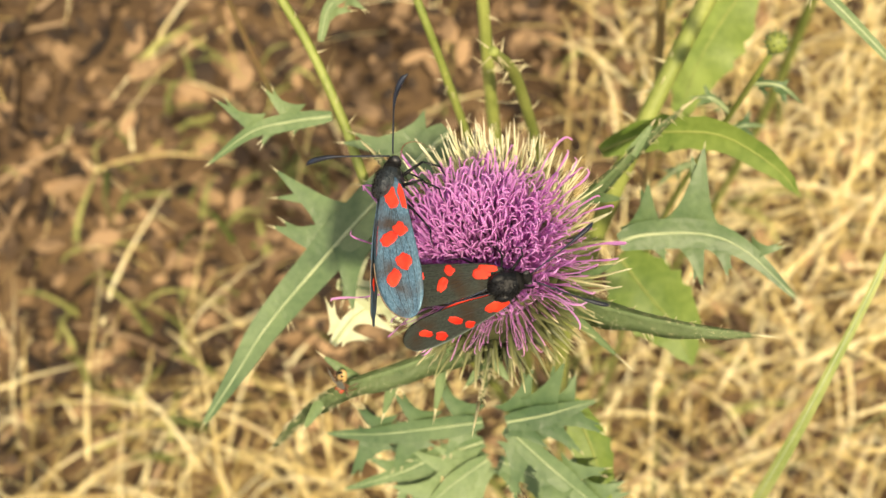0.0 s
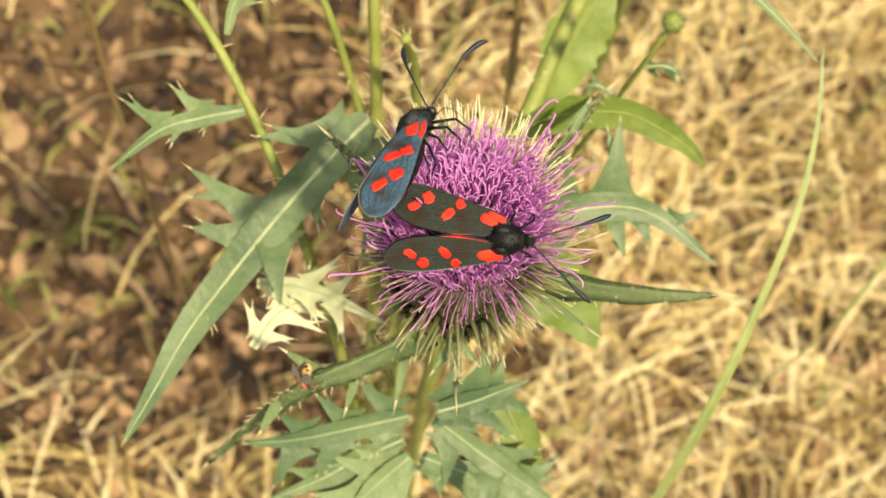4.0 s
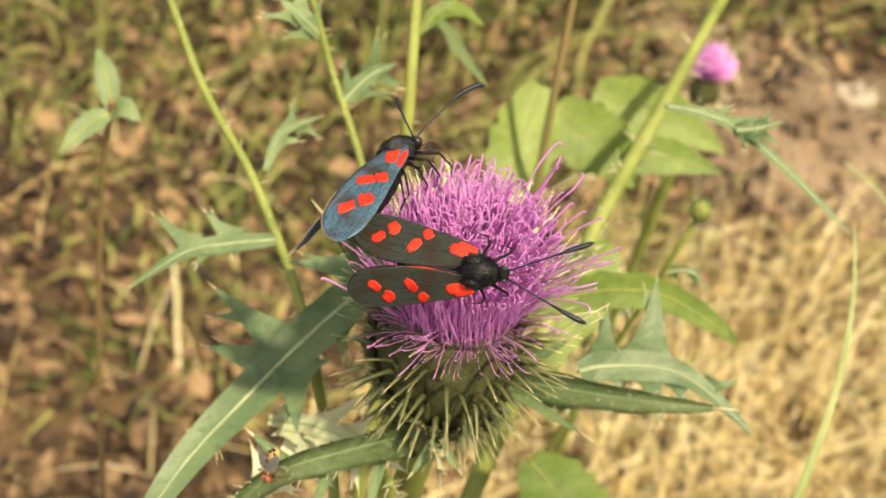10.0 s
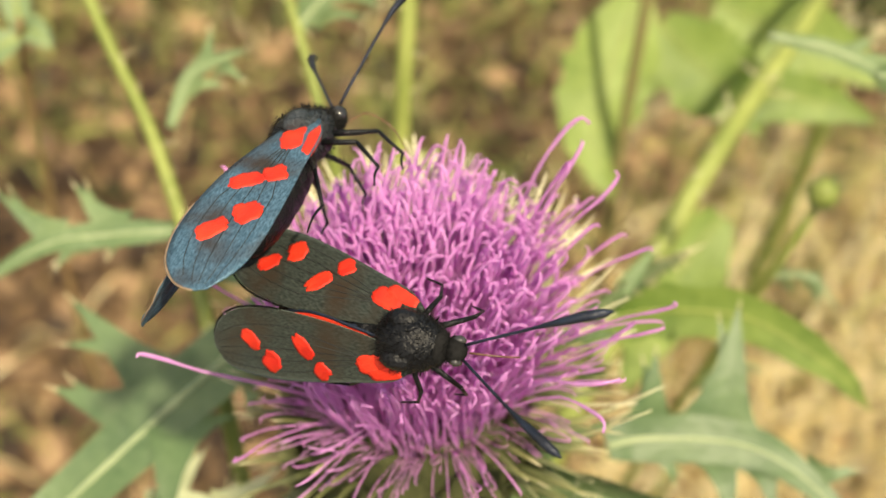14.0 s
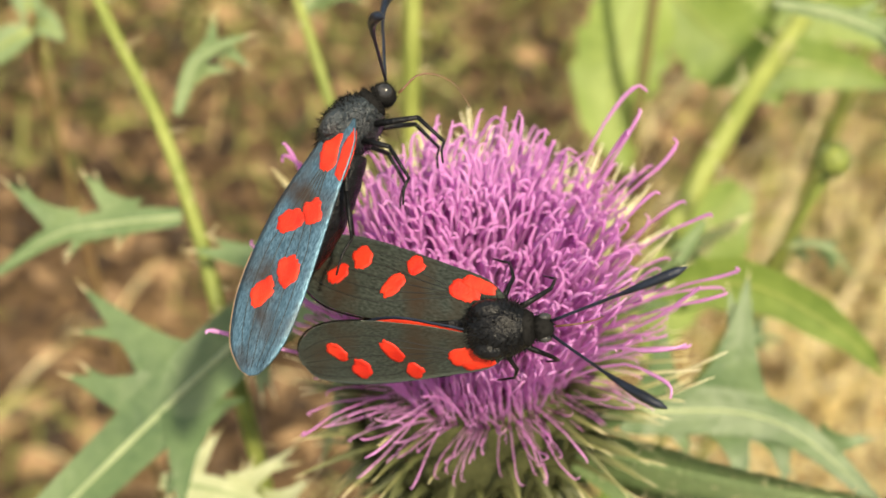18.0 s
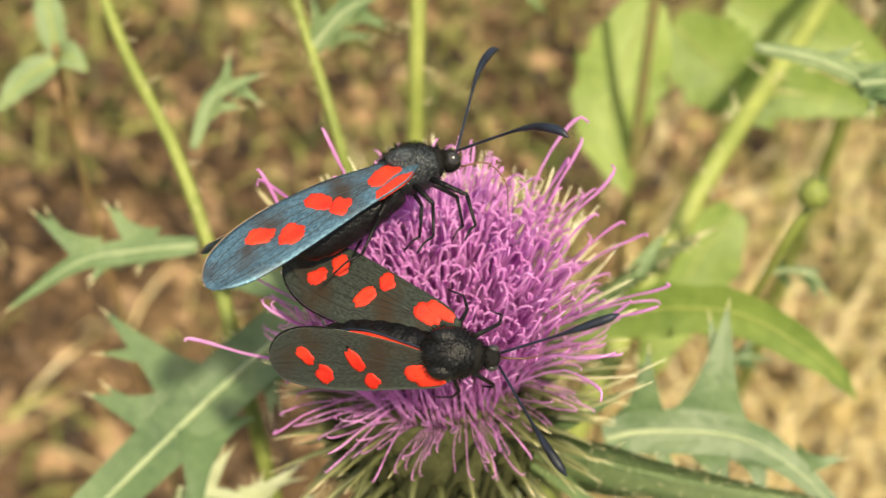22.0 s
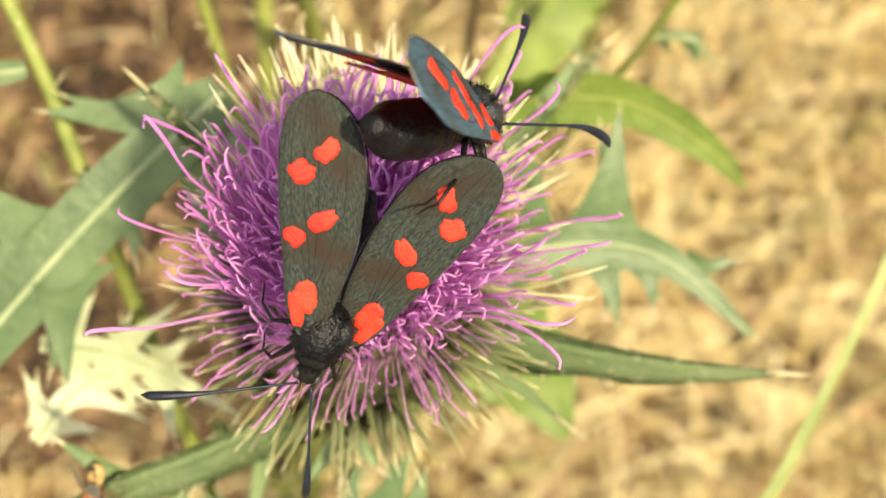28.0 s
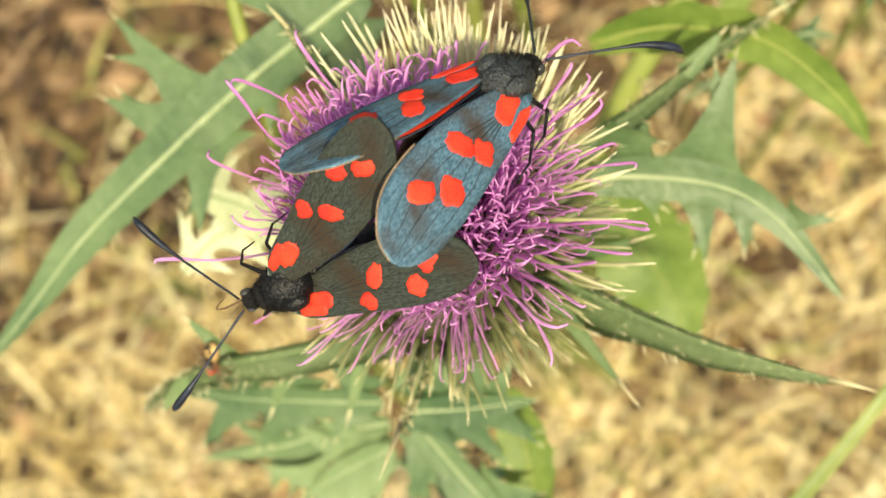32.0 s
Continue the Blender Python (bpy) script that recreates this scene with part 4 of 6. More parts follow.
    inner = part("floret_mass", rest, PURPLE, thistle, "dense tuft of inner purple florets")
    tagged(inner, kind="stuff")


def build_thistle():
    foot = HEAD - BASE + AXIS * (-0.44 * S)
    bm = bmesh.new()
    tube(bm, curve_points([foot, foot + Vector((0.001, 0.012, -0.05)), Vector((0.002, -0.02, 0.35)), Vector((0, 0, -0.01))], 24), lambda s: 0.0022 + 0.0016 * s, 10)
    part("stem", bm, STEM, thistle, "ribbed green stem")
    build_head()
    build_florets()
    B = BASE - SHIFT

    def folded(name, pts, half, lobes, tipspine, label, seed, fold=0.75):
        """A narrow channelled leaf under the head."""
        rnd = random.Random(seed)
        path = curve_points([U(*p) - B for p in pts], 22)
        bm = bmesh.new()
        strip(bm, path, lambda s: half * S * (1.0 - s) ** 0.7 * (0.92 + 0.08 * math.sin(s * 23)) + 0.0002, Vector((0, -0.75, 0.66)), fold, 0.05)
        bmesh.ops.solidify(bm, geom=bm.faces[:], thickness=0.0003)
        lf = part(name, bm, LEAF_GREY, thistle, label)
        bm = bmesh.new()
        tube(bm, path, lambda s: 0.00026 * (1.05 - 0.7 * s), 6)
        part("midrib", bm, LEAF_GREY, lf)
        bm = bmesh.new()
        for i in range(220):
            k = int(rnd.random() * 20)
            d = (path[k + 1] - path[k]).normalized()
            side = d.cross(Vector((0, -0.75, 0.66))).normalized()
            nor = side.cross(d)
            w = half * S * (1.0 - k / 21) ** 0.7
            e = rnd.uniform(-1, 1)
            e = math.copysign(abs(e) ** 0.4, e)
            p = path[k].lerp(path[k + 1], rnd.random()) + side * e * w + nor * (abs(e) * w * fold + 0.00016)
            q = Vector((rnd.gauss(0, 1), rnd.gauss(0, 1), rnd.gauss(0.5, 0.6))).normalized() * rnd.uniform(0.0003, 0.0009)
            s = q.cross(d).normalized() * 0.00005
            bm.faces.new([bm.verts.new(v) for v in (p - s, p + s, p + q)])
        tagged(part("hairs", bm, SPINE, lf, "fine pale hairs"), kind="stuff")
        for i in range(26):
            k = 2 + int(rnd.random() * 18)
            d = (path[k + 1] - path[k]).normalized()
            side = d.cross(Vector((0, -0.75, 0.66))).normalized()
            nor = side.cross(d)
            sg = (-1, 1)[i % 2]
            w = half * S * (1.0 - k / 21) ** 0.7
            p = path[k].lerp(path[k + 1], rnd.random()) + side * sg * w + nor * w * fold
            q = (side * sg + d * 0.8 + nor * 0.5 + Vector((rnd.gauss(0, 0.3), rnd.gauss(0, 0.3), 0))).normalized() * rnd.uniform(0.0006, 0.0014)
            part("spine", tube(bmesh.new(), [p - q * 0.2, p + q * 0.5, p + q], lambda t: 0.00009 * (1.05 - t), 4), SPINE, lf)
        bm = bmesh.new()
        d = (path[-1] - path[-3]).normalized()
        tube(bm, [path[-1] - d * 0.001, path[-1] + d * tipspine * 0.5, path[-1] + d * tipspine], lambda s: 0.00028 * (1.03 - s), 5)
        part("spine", bm, SPINE, lf, "long pale spine")
        for s, vec in lobes:
            p = path[int(s * 21)]
            q = Vector(vec) * S
            bm = bmesh.new()
            strip(bm, curve_points([p, p + q * 0.5, p + q * 0.86], 8), lambda t: 0.03 * S * (1 - t) ** 0.7 + 0.00012, Vector((0.1, -0.5, 0.85)), 0.5)
            part("lobe", bm, LEAF_GREY, lf)
            bm = bmesh.new()
            tube(bm, [p + q * 0.82, p + q * 0.93, p + q * 1.04], lambda t: 0.00022 * (1.03 - t), 4)
            part("spine", bm, SPINE, lf)

    folded("leaf", [(0.45, -0.42, -0.52), (0.80, -0.56, -0.42), (1.15, -0.66, -0.36), (1.49, -0.71, -0.33)], 0.10, [(0.06, (0.42, -0.42, 0.10)), (0.12, (0.34, 0.10, 0.22)), (0.28, (0.16, -0.10, -0.10))], 0.0035, "narrow channelled leaf with a long pale spine", 1)
    folded("leaf", [(0.14, -0.667, -0.66), (-0.16, -0.817, -0.58), (-0.473, -0.917, -0.64), (-0.76, -0.983, -1.063), (-1.06, -1.05, -1.73)], 0.085, [(0.1, (-0.08, -0.30, -0.30)), (0.3, (-0.1, -0.22, -0.24)), (0.45, (-0.2, 0.12, 0.1)), (0.62, (-0.12, -0.14, -0.14))], 0.003, "narrow spiny leaf on which a small insect sits", 2)
    folded("leaf", [(0.12, -0.20, -0.55), (-0.06, -0.08, -0.28), (-0.20, 0.02, -0.11), (-0.30, 0.09, -0.02)], 0.045, [(0.3, (-0.16, 0.0, 0.06))], 0.002, "small pointed leaf behind the head", 3)
    folded("leaf", [(0.25, -0.60, -0.60), (0.23, -0.85, -0.52), (0.21, -1.05, -0.38)], 0.04, [(0.3, (0.12, -0.16, -0.05)), (0.4, (-0.12, -0.14, -0.06))], 0.006, "small pointed bract leaf", 4)
    folded("leaf", [(0.45, -0.2, -0.5), (0.75, 0.05, -0.45), (1.05, 0.42, -0.62), (1.22, 0.6, -0.72)], 0.05, [(0.3, (0.2, -0.05, 0.1)), (0.55, (0.12, 0.15, 0.08))], 0.004, "small pointed leaf behind the head", 5)


build_thistle()

# ---- the two moths ----
OUTLINE_TOP = [(0.0, 0.045), (0.1, 0.085), (0.3, 0.092), (0.5, 0.098), (0.7, 0.096), (0.83, 0.080), (0.91, 0.056), (0.96, 0.026), (0.99, -0.012), (1.0, -0.05)]
OUTLINE_LOW = [(0.0, -0.05), (0.12, -0.105), (0.3, -0.175), (0.5, -0.225), (0.7, -0.243), (0.83, -0.222), (0.91, -0.182), (0.96, -0.138), (0.99, -0.09), (1.0, -0.052)]


def edge(line, u):
    """The outline at u, eased between its points."""
    for k in range(len(line) - 1):
        (a, p), (b, q) = line[k], line[k + 1]
        if u <= b:
            s0 = (q - line[max(0, k - 1)][1]) / (b - line[max(0, k - 1)][0])
            n = min(len(line) - 1, k + 2)
            s1 = (line[n][1] - p) / (line[n][0] - a)
            t, d = (u - a) / (b - a), b - a
            return p + (q - p) * (3 * t * t - 2 * t ** 3) + d * (s0 * (t - 2 * t * t + t ** 3) + s1 * (t ** 3 - t * t))
    return line[-1][1]


def wing_z(u, v):
    """Gentle camber: the fore edge rolls down, the hind margin rises a little."""
    return 0.016 * math.sin(math.pi * min(1, u)) - 1.4 * max(0, v - 0.02) ** 2 + 0.10 * (v + 0.1) ** 2 + 0.004 * math.sin(v * 60) * u


def wing_mesh(L, zs, top=OUTLINE_TOP, low=OUTLINE_LOW, drop=0.0):
    bm = bmesh.new()
    n, m = 30, 12
    us = [1 - (1 - i / n) ** 1.35 for i in range(n + 1)]
    sheets = []
    for t in (0.0, -0.006):
        g = []
        for u in us:
            a, b = edge(low, u), edge(top, u)
            g.append([bm.verts.new((u * L, (a + (b - a) * k / m) * L, zs * (wing_z(u, a + (b - a) * k / m) + t + drop) * L)) for k in range(m + 1)])
        sheets.append(g)
    for g in sheets:
        for i in range(n):
            for k in range(m):
                bm.faces.new((g[i][k], g[i + 1][k], g[i + 1][k + 1], g[i][k + 1]))
    a, b = sheets
    for i in range(n):
        for k in (0, m):
            bm.faces.new((a[i][k], a[i + 1][k], b[i + 1][k], b[i][k]))
    for k in range(m):
        for i in (0, n):
            bm.faces.new((a[i][k], a[i][k + 1], b[i][k + 1], b[i][k]))
    bmesh.ops.recalc_face_normals(bm, faces=bm.faces[:])
    return bm


def spot_mesh(L, zs, uv, half, seed, turn, sink=0.0):
    rnd = random.Random(seed)
    bm = bmesh.new()
    rings = []
    shape = [rnd.uniform(0.76, 1.22) for _ in range(32)]
    shape = [(shape[i] + shape[i - 1] + shape[(i + 1) % 32]) / 3 for i in range(32)]
    shape = [s * rnd.uniform(0.93, 1.07) for s in shape]
    for q in (0.0, 0.35, 0.7, 0.96, 1.0):
        ring = []
        for k in range(32):
            a = 2 * math.pi * k / 32
            sq = (abs(math.cos(a)) ** 3 + abs(math.sin(a)) ** 3) ** (-1 / 3)
            du, dv = half[0] * q * sq * shape[k] * math.cos(a), half[1] * q * sq * shape[k] * math.sin(a)
            u = uv[0] + du * math.cos(turn) - dv * math.sin(turn)
            v = uv[1] + du * math.sin(turn) + dv * math.cos(turn)
            v = min(max(v, edge(OUTLINE_LOW, u) + 0.004), edge(OUTLINE_TOP, u) - 0.004)
            ring.append(bm.verts.new((u * L, v * L, zs * (wing_z(u, v) + sink + (0.004 if q < 1 else -0.001) * (1 if sink == 0 else -0.6)) * L)))
        rings.append(ring)
    for a, b in zip(rings, rings[1:]):
        for k in range(32):
            bm.faces.new((a[k], a[(k + 1) % 32], b[(k + 1) % 32], b[k]))
    bmesh.ops.remove_doubles(bm, verts=bm.verts[:], dist=1e-7)
    bmesh.ops.recalc_face_normals(bm, faces=bm.faces[:])
    return bm


def ball(bm, centre, radii, segs=16, rings=10, rough=0.0, seed=0):
    m = Matrix.Translation(centre) @ Matrix.Diagonal((*radii, 1))
    out = bmesh.ops.create_uvsphere(bm, u_segments=segs, v_segments=rings, radius=1, matrix=m)
    if rough:
        for v in out["verts"]:
            v.co += (v.co - Vector(centre)) * rough * noise.noise(v.co * 4000 + Vector((seed, 0, 0)))
    return bm


def fuzz(bm, centre, radii, count, length, rnd, back=0.4):
    """Short hairs that stand off a rounded body."""
    c, r = Vector(centre), Vector(radii)
    for _ in range(count):
        d = Vector((rnd.gauss(0, 1), rnd.gauss(0, 1), rnd.gauss(0.3, 1))).normalized()
        p = c + Vector((d.x * r.x, d.y * r.y, d.z * r.z)) * 0.97
        h = (d + Vector((-back, 0, 0)) + Vector((rnd.gauss(0, 0.3), rnd.gauss(0, 0.3), rnd.gauss(0, 0.3)))).normalized() * length * rnd.uniform(0.5, 1.2)
        s = d.cross(Vector((rnd.random(), rnd.random(), rnd.random()))).normalized() * length * 0.07
        bm.faces.new([bm.verts.new(q) for q in (p - s, p + s, p + h)])


def build_moth(label, L, wing_mat, spots, seed, thorax_mat, fringe_mat, spot_size=1.0):
    rnd = random.Random(seed)
    moth = thing("burnet_moth", (0, 0, 0), label, "moth", "pair of moths on the flower")
    parts = {"moth": moth}
    bm = ball(bmesh.new(), (0.03 * L, 0, 0), (0.145 * L, 0.120 * L, 0.105 * L), 20, 14, 0.05, seed)
    ball(bm, (0.0, 0.075 * L, 0.05 * L), (0.07 * L, 0.045 * L, 0.045 * L), 12, 8)
    ball(bm, (0.0, -0.075 * L, 0.05 * L), (0.07 * L, 0.045 * L, 0.045 * L), 12, 8)
    part("thorax", bm, thorax_mat, moth, "dark glossy thorax")
    bm = bmesh.new()
    fuzz(bm, (0.03 * L, 0, 0), (0.145 * L, 0.120 * L, 0.105 * L), 1200, 0.032 * L, rnd)
    fuzz(bm, (0.15 * L, 0, 0), (0.05 * L, 0.06 * L, 0.06 * L), 320, 0.028 * L, rnd, -0.2)
    part("fur", bm, FUR, moth, "short black hairs")
    bm = bmesh.new()
    ball(bm, (0.205 * L, 0, -0.005 * L), (0.046 * L, 0.054 * L, 0.05 * L), 14, 10, 0.05, seed + 3)
    fuzz(bm, (0.205 * L, 0, -0.005 * L), (0.046 * L, 0.054 * L, 0.05 * L), 220, 0.02 * L, rnd, -0.3)
    ball(bm, (0.145 * L, 0, 0.005 * L), (0.04 * L, 0.075 * L, 0.065 * L), 14, 8, 0.04)
    head = part("head", bm, FUR, moth)
    for sg in (-1, 1):
        part("eye", ball(bmesh.new(), (0.215 * L, sg * 0.042 * L, 0.0), (0.028 * L, 0.018 * L, 0.03 * L), 12, 8), EYE, head, "round dark eye")
    bm = bmesh.new()
    pts = curve_points([Vector((0.25, 0, -0.04)) * L, Vector((0.36, 0.01, -0.05)) * L, Vector((0.42, 0.02, -0.15)) * L, Vector((0.40, 0.02, -0.27)) * L], 12)
    tube(bm, pts, lambda s: 0.0045 * L * (1.1 - 0.6 * s), 5)
    part("proboscis", bm, BEETLE, head, "thin curved proboscis")
    # ringed abdomen
    bm = bmesh.new()
    pts = curve_points([Vector((-0.04, 0, -0.05)) * L, Vector((-0.20, 0, -0.11)) * L, Vector((-0.40, 0, -0.17)) * L, Vector((-0.58, 0, -0.19)) * L], 50)
    tube(bm, pts, lambda s: L * (0.078 + 0.028 * math.sin(math.pi * s) + 0.004 * abs(math.sin(s * 22))) * (1 if s < 0.75 else 1 - 1.9 * (s - 0.75)), 16)
    part("abdomen", bm, BLACK, moth, "black ringed abdomen")
    half = {1: (0.070, 0.038), 2: (0.088, 0.026), 3: (0.045, 0.037), 4: (0.058, 0.039), 5: (0.052, 0.045), 6: (0.054, 0.038)}
    half = {k: (a * spot_size, c * spot_size) for k, (a, c) in half.items()}
    turn = {1: 0.15, 2: 0.04, 3: 0.6, 4: -1.25, 5: 0.7, 6: -0.9}
    for side, zs in (("left", -1), ("right", 1)):
        w = part("forewing", wing_mesh(L, zs), wing_mat, moth, "long dark forewing with six red spots")
        for k, uv in spots.items():
            part("spot", spot_mesh(L, zs, uv, half[k], seed * 10 + k, turn[k]), RED, w)
            part("spot", spot_mesh(L, zs, uv, half[k], seed * 10 + k, turn[k], -0.013), UNDER, w, "duller red spot on the underside")
        for fr, u1 in ((0.22, 0.93), (0.38, 0.96), (0.54, 0.97), (0.70, 0.97), (0.85, 0.95)):
            pts = []
            for i in range(11):
                u = 0.10 + (u1 - 0.10) * i / 10
                a, c = edge(OUTLINE_LOW, u), edge(OUTLINE_TOP, u)
                v = a + (c - a) * (0.55 + (fr - 0.55) * min(1, i / 5))
                pts.append(Vector((u, v, zs * (wing_z(u, v) + 0.0008))) * L)
            part("vein", tube(bmesh.new(), pts, lambda s: 0.0021 * L * (1.1 - 0.5 * s), 4), VEIN, w)
        bm = bmesh.new()
        pts = [Vector((u, edge(OUTLINE_LOW, u) - 0.006, zs * (wing_z(u, edge(OUTLINE_LOW, u)) - 0.003))) * L for u in [0.55 + 0.45 * i / 22 for i in range(23)]]
        tube(bm, pts, 0.0045 * L, 5, 0.5)
        part("fringe", bm, fringe_mat, w)
        h = part("hindwing", wing_mesh(L * 0.72, zs, [(0.0, 0.03), (0.3, 0.07), (0.6, 0.08), (0.85, 0.06), (1.0, 0.0)], [(0.0, -0.05), (0.3, -0.17), (0.6, -0.24), (0.85, -0.19), (1.0, -0.03)], -0.035), UNDER, moth, "red hindwing with a dark border")
        bm = bmesh.new()
        hl = [(0.0, -0.05), (0.3, -0.17), (0.6, -0.24), (0.85, -0.19), (1.0, -0.03)]
        pts = [Vector((u, edge(hl, u), zs * (wing_z(u, edge(hl, u)) - 0.035))) * L * 0.72 for u in [0.15 + 0.85 * i / 20 for i in range(21)]]
        tube(bm, pts, 0.008 * L, 6, 0.5)
        part("border", bm, ANT, h)
        parts[side + "_wing"], parts[side + "_hindwing"] = w, h
        bm = bmesh.new()
        sg = 1 if side == "left" else -1
        pts = curve_points([Vector((0, 0, 0)), Vector((0.20, 0, 0.025)) * L, Vector((0.42, 0, 0.045)) * L, Vector((0.56, 0, 0.02)) * L, Vector((0.62, 0, -0.02)) * L], 26)
        tube(bm, pts, lambda s: L * (0.0062 + 0.0135 * max(0, math.sin(math.pi * min(1, max(0, (s - 0.38) / 0.66)))) ** 1.2) * (1 if s < 0.9 else 1 - 6 * (s - 0.9)), 8)
        parts[side + "_antenna"] = part("antenna", bm, ANT, moth, "clubbed blue-black antenna")
        for i, (x0, fx, out) in enumerate(((0.10, 0.20, 0.10), (0.02, 0.08, 0.17), (-0.06, -0.16, 0.16))):
            a = Vector((x0, sg * 0.07, -0.06)) * L
            b = a + Vector((fx * 0.6, sg * out * 0.7, -0.10)) * L
            c = b + Vector((-0.06 + fx * 0.3, sg * out * 0.3, -0.13)) * L
            d = c + Vector((-0.10 + fx * 0.2, sg * out * 0.1, -0.05)) * L
            bm = bmesh.new()
            tube(bm, [a, a.lerp(b, 0.5), b], lambda s: 0.013 * L * (1.1 - 0.4 * s), 7)
            tube(bm, [b, b.lerp(c, 0.5), c], lambda s: 0.008 * L * (1.1 - 0.3 * s), 6)
            tube(bm, curve_points([c, c.lerp(d, 0.5) + Vector((0, 0, 0.01)) * L, d], 5), lambda s: 0.0055 * L * (1.1 - 0.4 * s), 5)
            part("leg", bm, BLACK, moth)
    return parts


DARK = build_moth("burnet moth with grey-black wings and red spots on the flower", DARK_L, WING_GREY, {1: (0.167, 0.005), 2: (0.110, 0.050), 3: (0.425, 0.041), 4: (0.481, -0.069), 5: (0.686, 0.004), 6: (0.762, -0.095)}, 5, BLACK, FUR)
BLUE = build_moth("burnet moth with blue-grey sheen wings and red spots on the flower", BLUE_L, WING_BLUE_SHEEN, {1: (0.141, -0.012), 2: (0.146, 0.074), 3: (0.380, 0.011), 4: (0.416, -0.089), 5: (0.606, -0.013), 6: (0.700, -0.111)}, 6, GLOSS, FRINGE, 1.17)


# the lens is focused on the moths
cam.data.dof.use_dof = True
cam.data.dof.focus_object = DARK["moth"]
cam.data.dof.aperture_fstop = 40


# ---- the small insect on the leaf ----
FLY_AT = U(-0.473, -0.90, -0.575) + SHIFT


def build_fly():
    at = FLY_AT
    fly = thing("fly", at, "small fly with red eyes and tan abdomen on a leaf", "fly")
    x = -Vector((0.22, 0.42, 0.88)).normalized()
    z = Vector((-0.6, -0.6, 0.3))
    z = (z - x * z.dot(x)).normalized()
    q = Matrix((x, z.cross(x), z)).transposed().to_4x4()

    def piece(name, bm, material, parent, label=""):
        bm.transform(q)
        return part(name, bm, material, parent, label)

    piece("abdomen", ball(bmesh.new(), (-0.0013, 0, 0), (0.0014, 0.0008, 0.0007), 16, 10, 0.06), TAN, fly, "tan abdomen")
    for i, (px, py) in enumerate(((-0.0006, 0.0004), (-0.0006, -0.0004), (-0.0013, 0.0004), (-0.0013, -0.0004), (-0.002, 0.0003), (-0.002, -0.0003), (-0.0025, 0.0))):
        piece("band", ball(bmesh.new(), (px, py, 0.00042), (0.00022, 0.0003, 0.00022), 8, 6), BLACK, fly)
    thorax = piece("thorax", ball(bmesh.new(), (0.0006, 0, 0), (0.00085, 0.0008, 0.00075), 14, 10, 0.06), BEETLE, fly)
    for sg in (-1, 1):
        piece("stripe", ball(bmesh.new(), (0.0006, sg * 0.00035, 0.00055), (0.0005, 0.00014, 0.00018), 8, 6), TAN, thorax)
    head = piece("head", ball(bmesh.new(), (0.0017, 0, 0), (0.00045, 0.0006, 0.00055), 12, 8), BEETLE, fly)
    for sg in (-1, 1):
        piece("eye", ball(bmesh.new(), (0.0018, sg * 0.00042, 0.0001), (0.0004, 0.00034, 0.0005), 12, 8), FLY_EYE, head, "large rust-red eye")
        bm = bmesh.new()
        pts = [Vector((0.0005 - 0.0008 * k, sg * (0.0004 + 0.00028 * k), 0.0007 + 0.0002 * k)) for k in range(5)]
        strip(bm, pts, lambda s: 0.00018 + 0.00062 * math.sin(math.pi * min(1, 0.1 + s * 0.9)), Vector((0, sg * 0.25, 1)), 0.05)
        piece("wing", bm, FLY_WING, fly, "clear grey wing")
        for i in range(3):
            x0 = (0.0011, 0.0005, -0.0001)[i]
            a, c, d = Vector((x0, sg * 0.0005, -0.0004)), Vector((x0 * 1.6 - 0.0002, sg * 0.0016, 0.0001)), Vector((x0 * 2.3 - 0.0005, sg * 0.0021, -0.0013))
            bm = tube(bmesh.new(), [a, a.lerp(c, 0.5), c], 0.00012, 5)
            tube(bm, [c, c.lerp(d, 0.5), d], 0.00008, 5)
            piece("leg", bm, BEETLE, fly)
    return fly


FLY = build_fly()


# ---- plants behind ----
def rooted(w):
    """Carries a stem on from its lowest known points, bending down evenly to its root at the origin."""
    out, p = list(w), w[-1]
    d = (w[-1] - w[-2]).normalized()
    for i, step in enumerate((0.012, 0.02, 0.035, 0.06, 0.1)):
        aim = (Vector((0, 0, 0)) - p).normalized()
        p = p + d.lerp(aim, min(1, 0.3 + 0.2 * i)).normalized() * step
        out.append(p)
    return out + [p * 0.55, p * 0.2, Vector((0, 0, -0.01))]


def stem_plant(name, pts, r, material, label, category, root, grp="stems behind the flower", rise=0.05, tip=0.7):
    """An upright stem through pts, drawn on past its top and down to its root in the ground."""
    foot = Vector((*root, 0.0))
    w = [Vector(p) - foot for p in pts]
    t = thing(name, foot, label, category, grp)
    top = w[0] + (w[0] - w[1]).normalized() * rise
    line = curve_points([top] + rooted(w), 72)
    part("stem", tube(bmesh.new(), line, lambda s: r * (tip + 0.6 * s), 8), material, t)
    rnd = random.Random(len(pts) * 7 + int(r * 1e6))
    if material is STEM:
        for i in range(40):
            k = 1 + int(34 * rnd.random())
            p = line[k].lerp(line[k + 1], rnd.random())
            d = Vector((rnd.gauss(0, 1), rnd.gauss(0, 1), rnd.gauss(0.2, 0.5))).normalized()
            part("spine", tube(bmesh.new(), [p, p + d * r * 1.7, p + d * r * rnd.uniform(2.2, 3.4)], lambda s: r * 0.17 * (1.05 - s), 4), SPINE, t)
    return t, foot


def lobed(t, foot, pts, up, size, seed, material, own=None, lobes=3, rib=0.0005, core=0.35, fold=0.2, label="", cap=0.003, spines=True):
    return lobed_leaf("leaf", pts, Vector(up), size, t, foot, seed, material, lobes, rib, fold, label, spines, core, own, cap)


def broad(t, foot, pts, up, half, material, label="", fold=0.2):
    return plain_leaf("leaf", pts, Vector(up), half, t, foot, material, rib=0.0004, fold=fold, label=label)


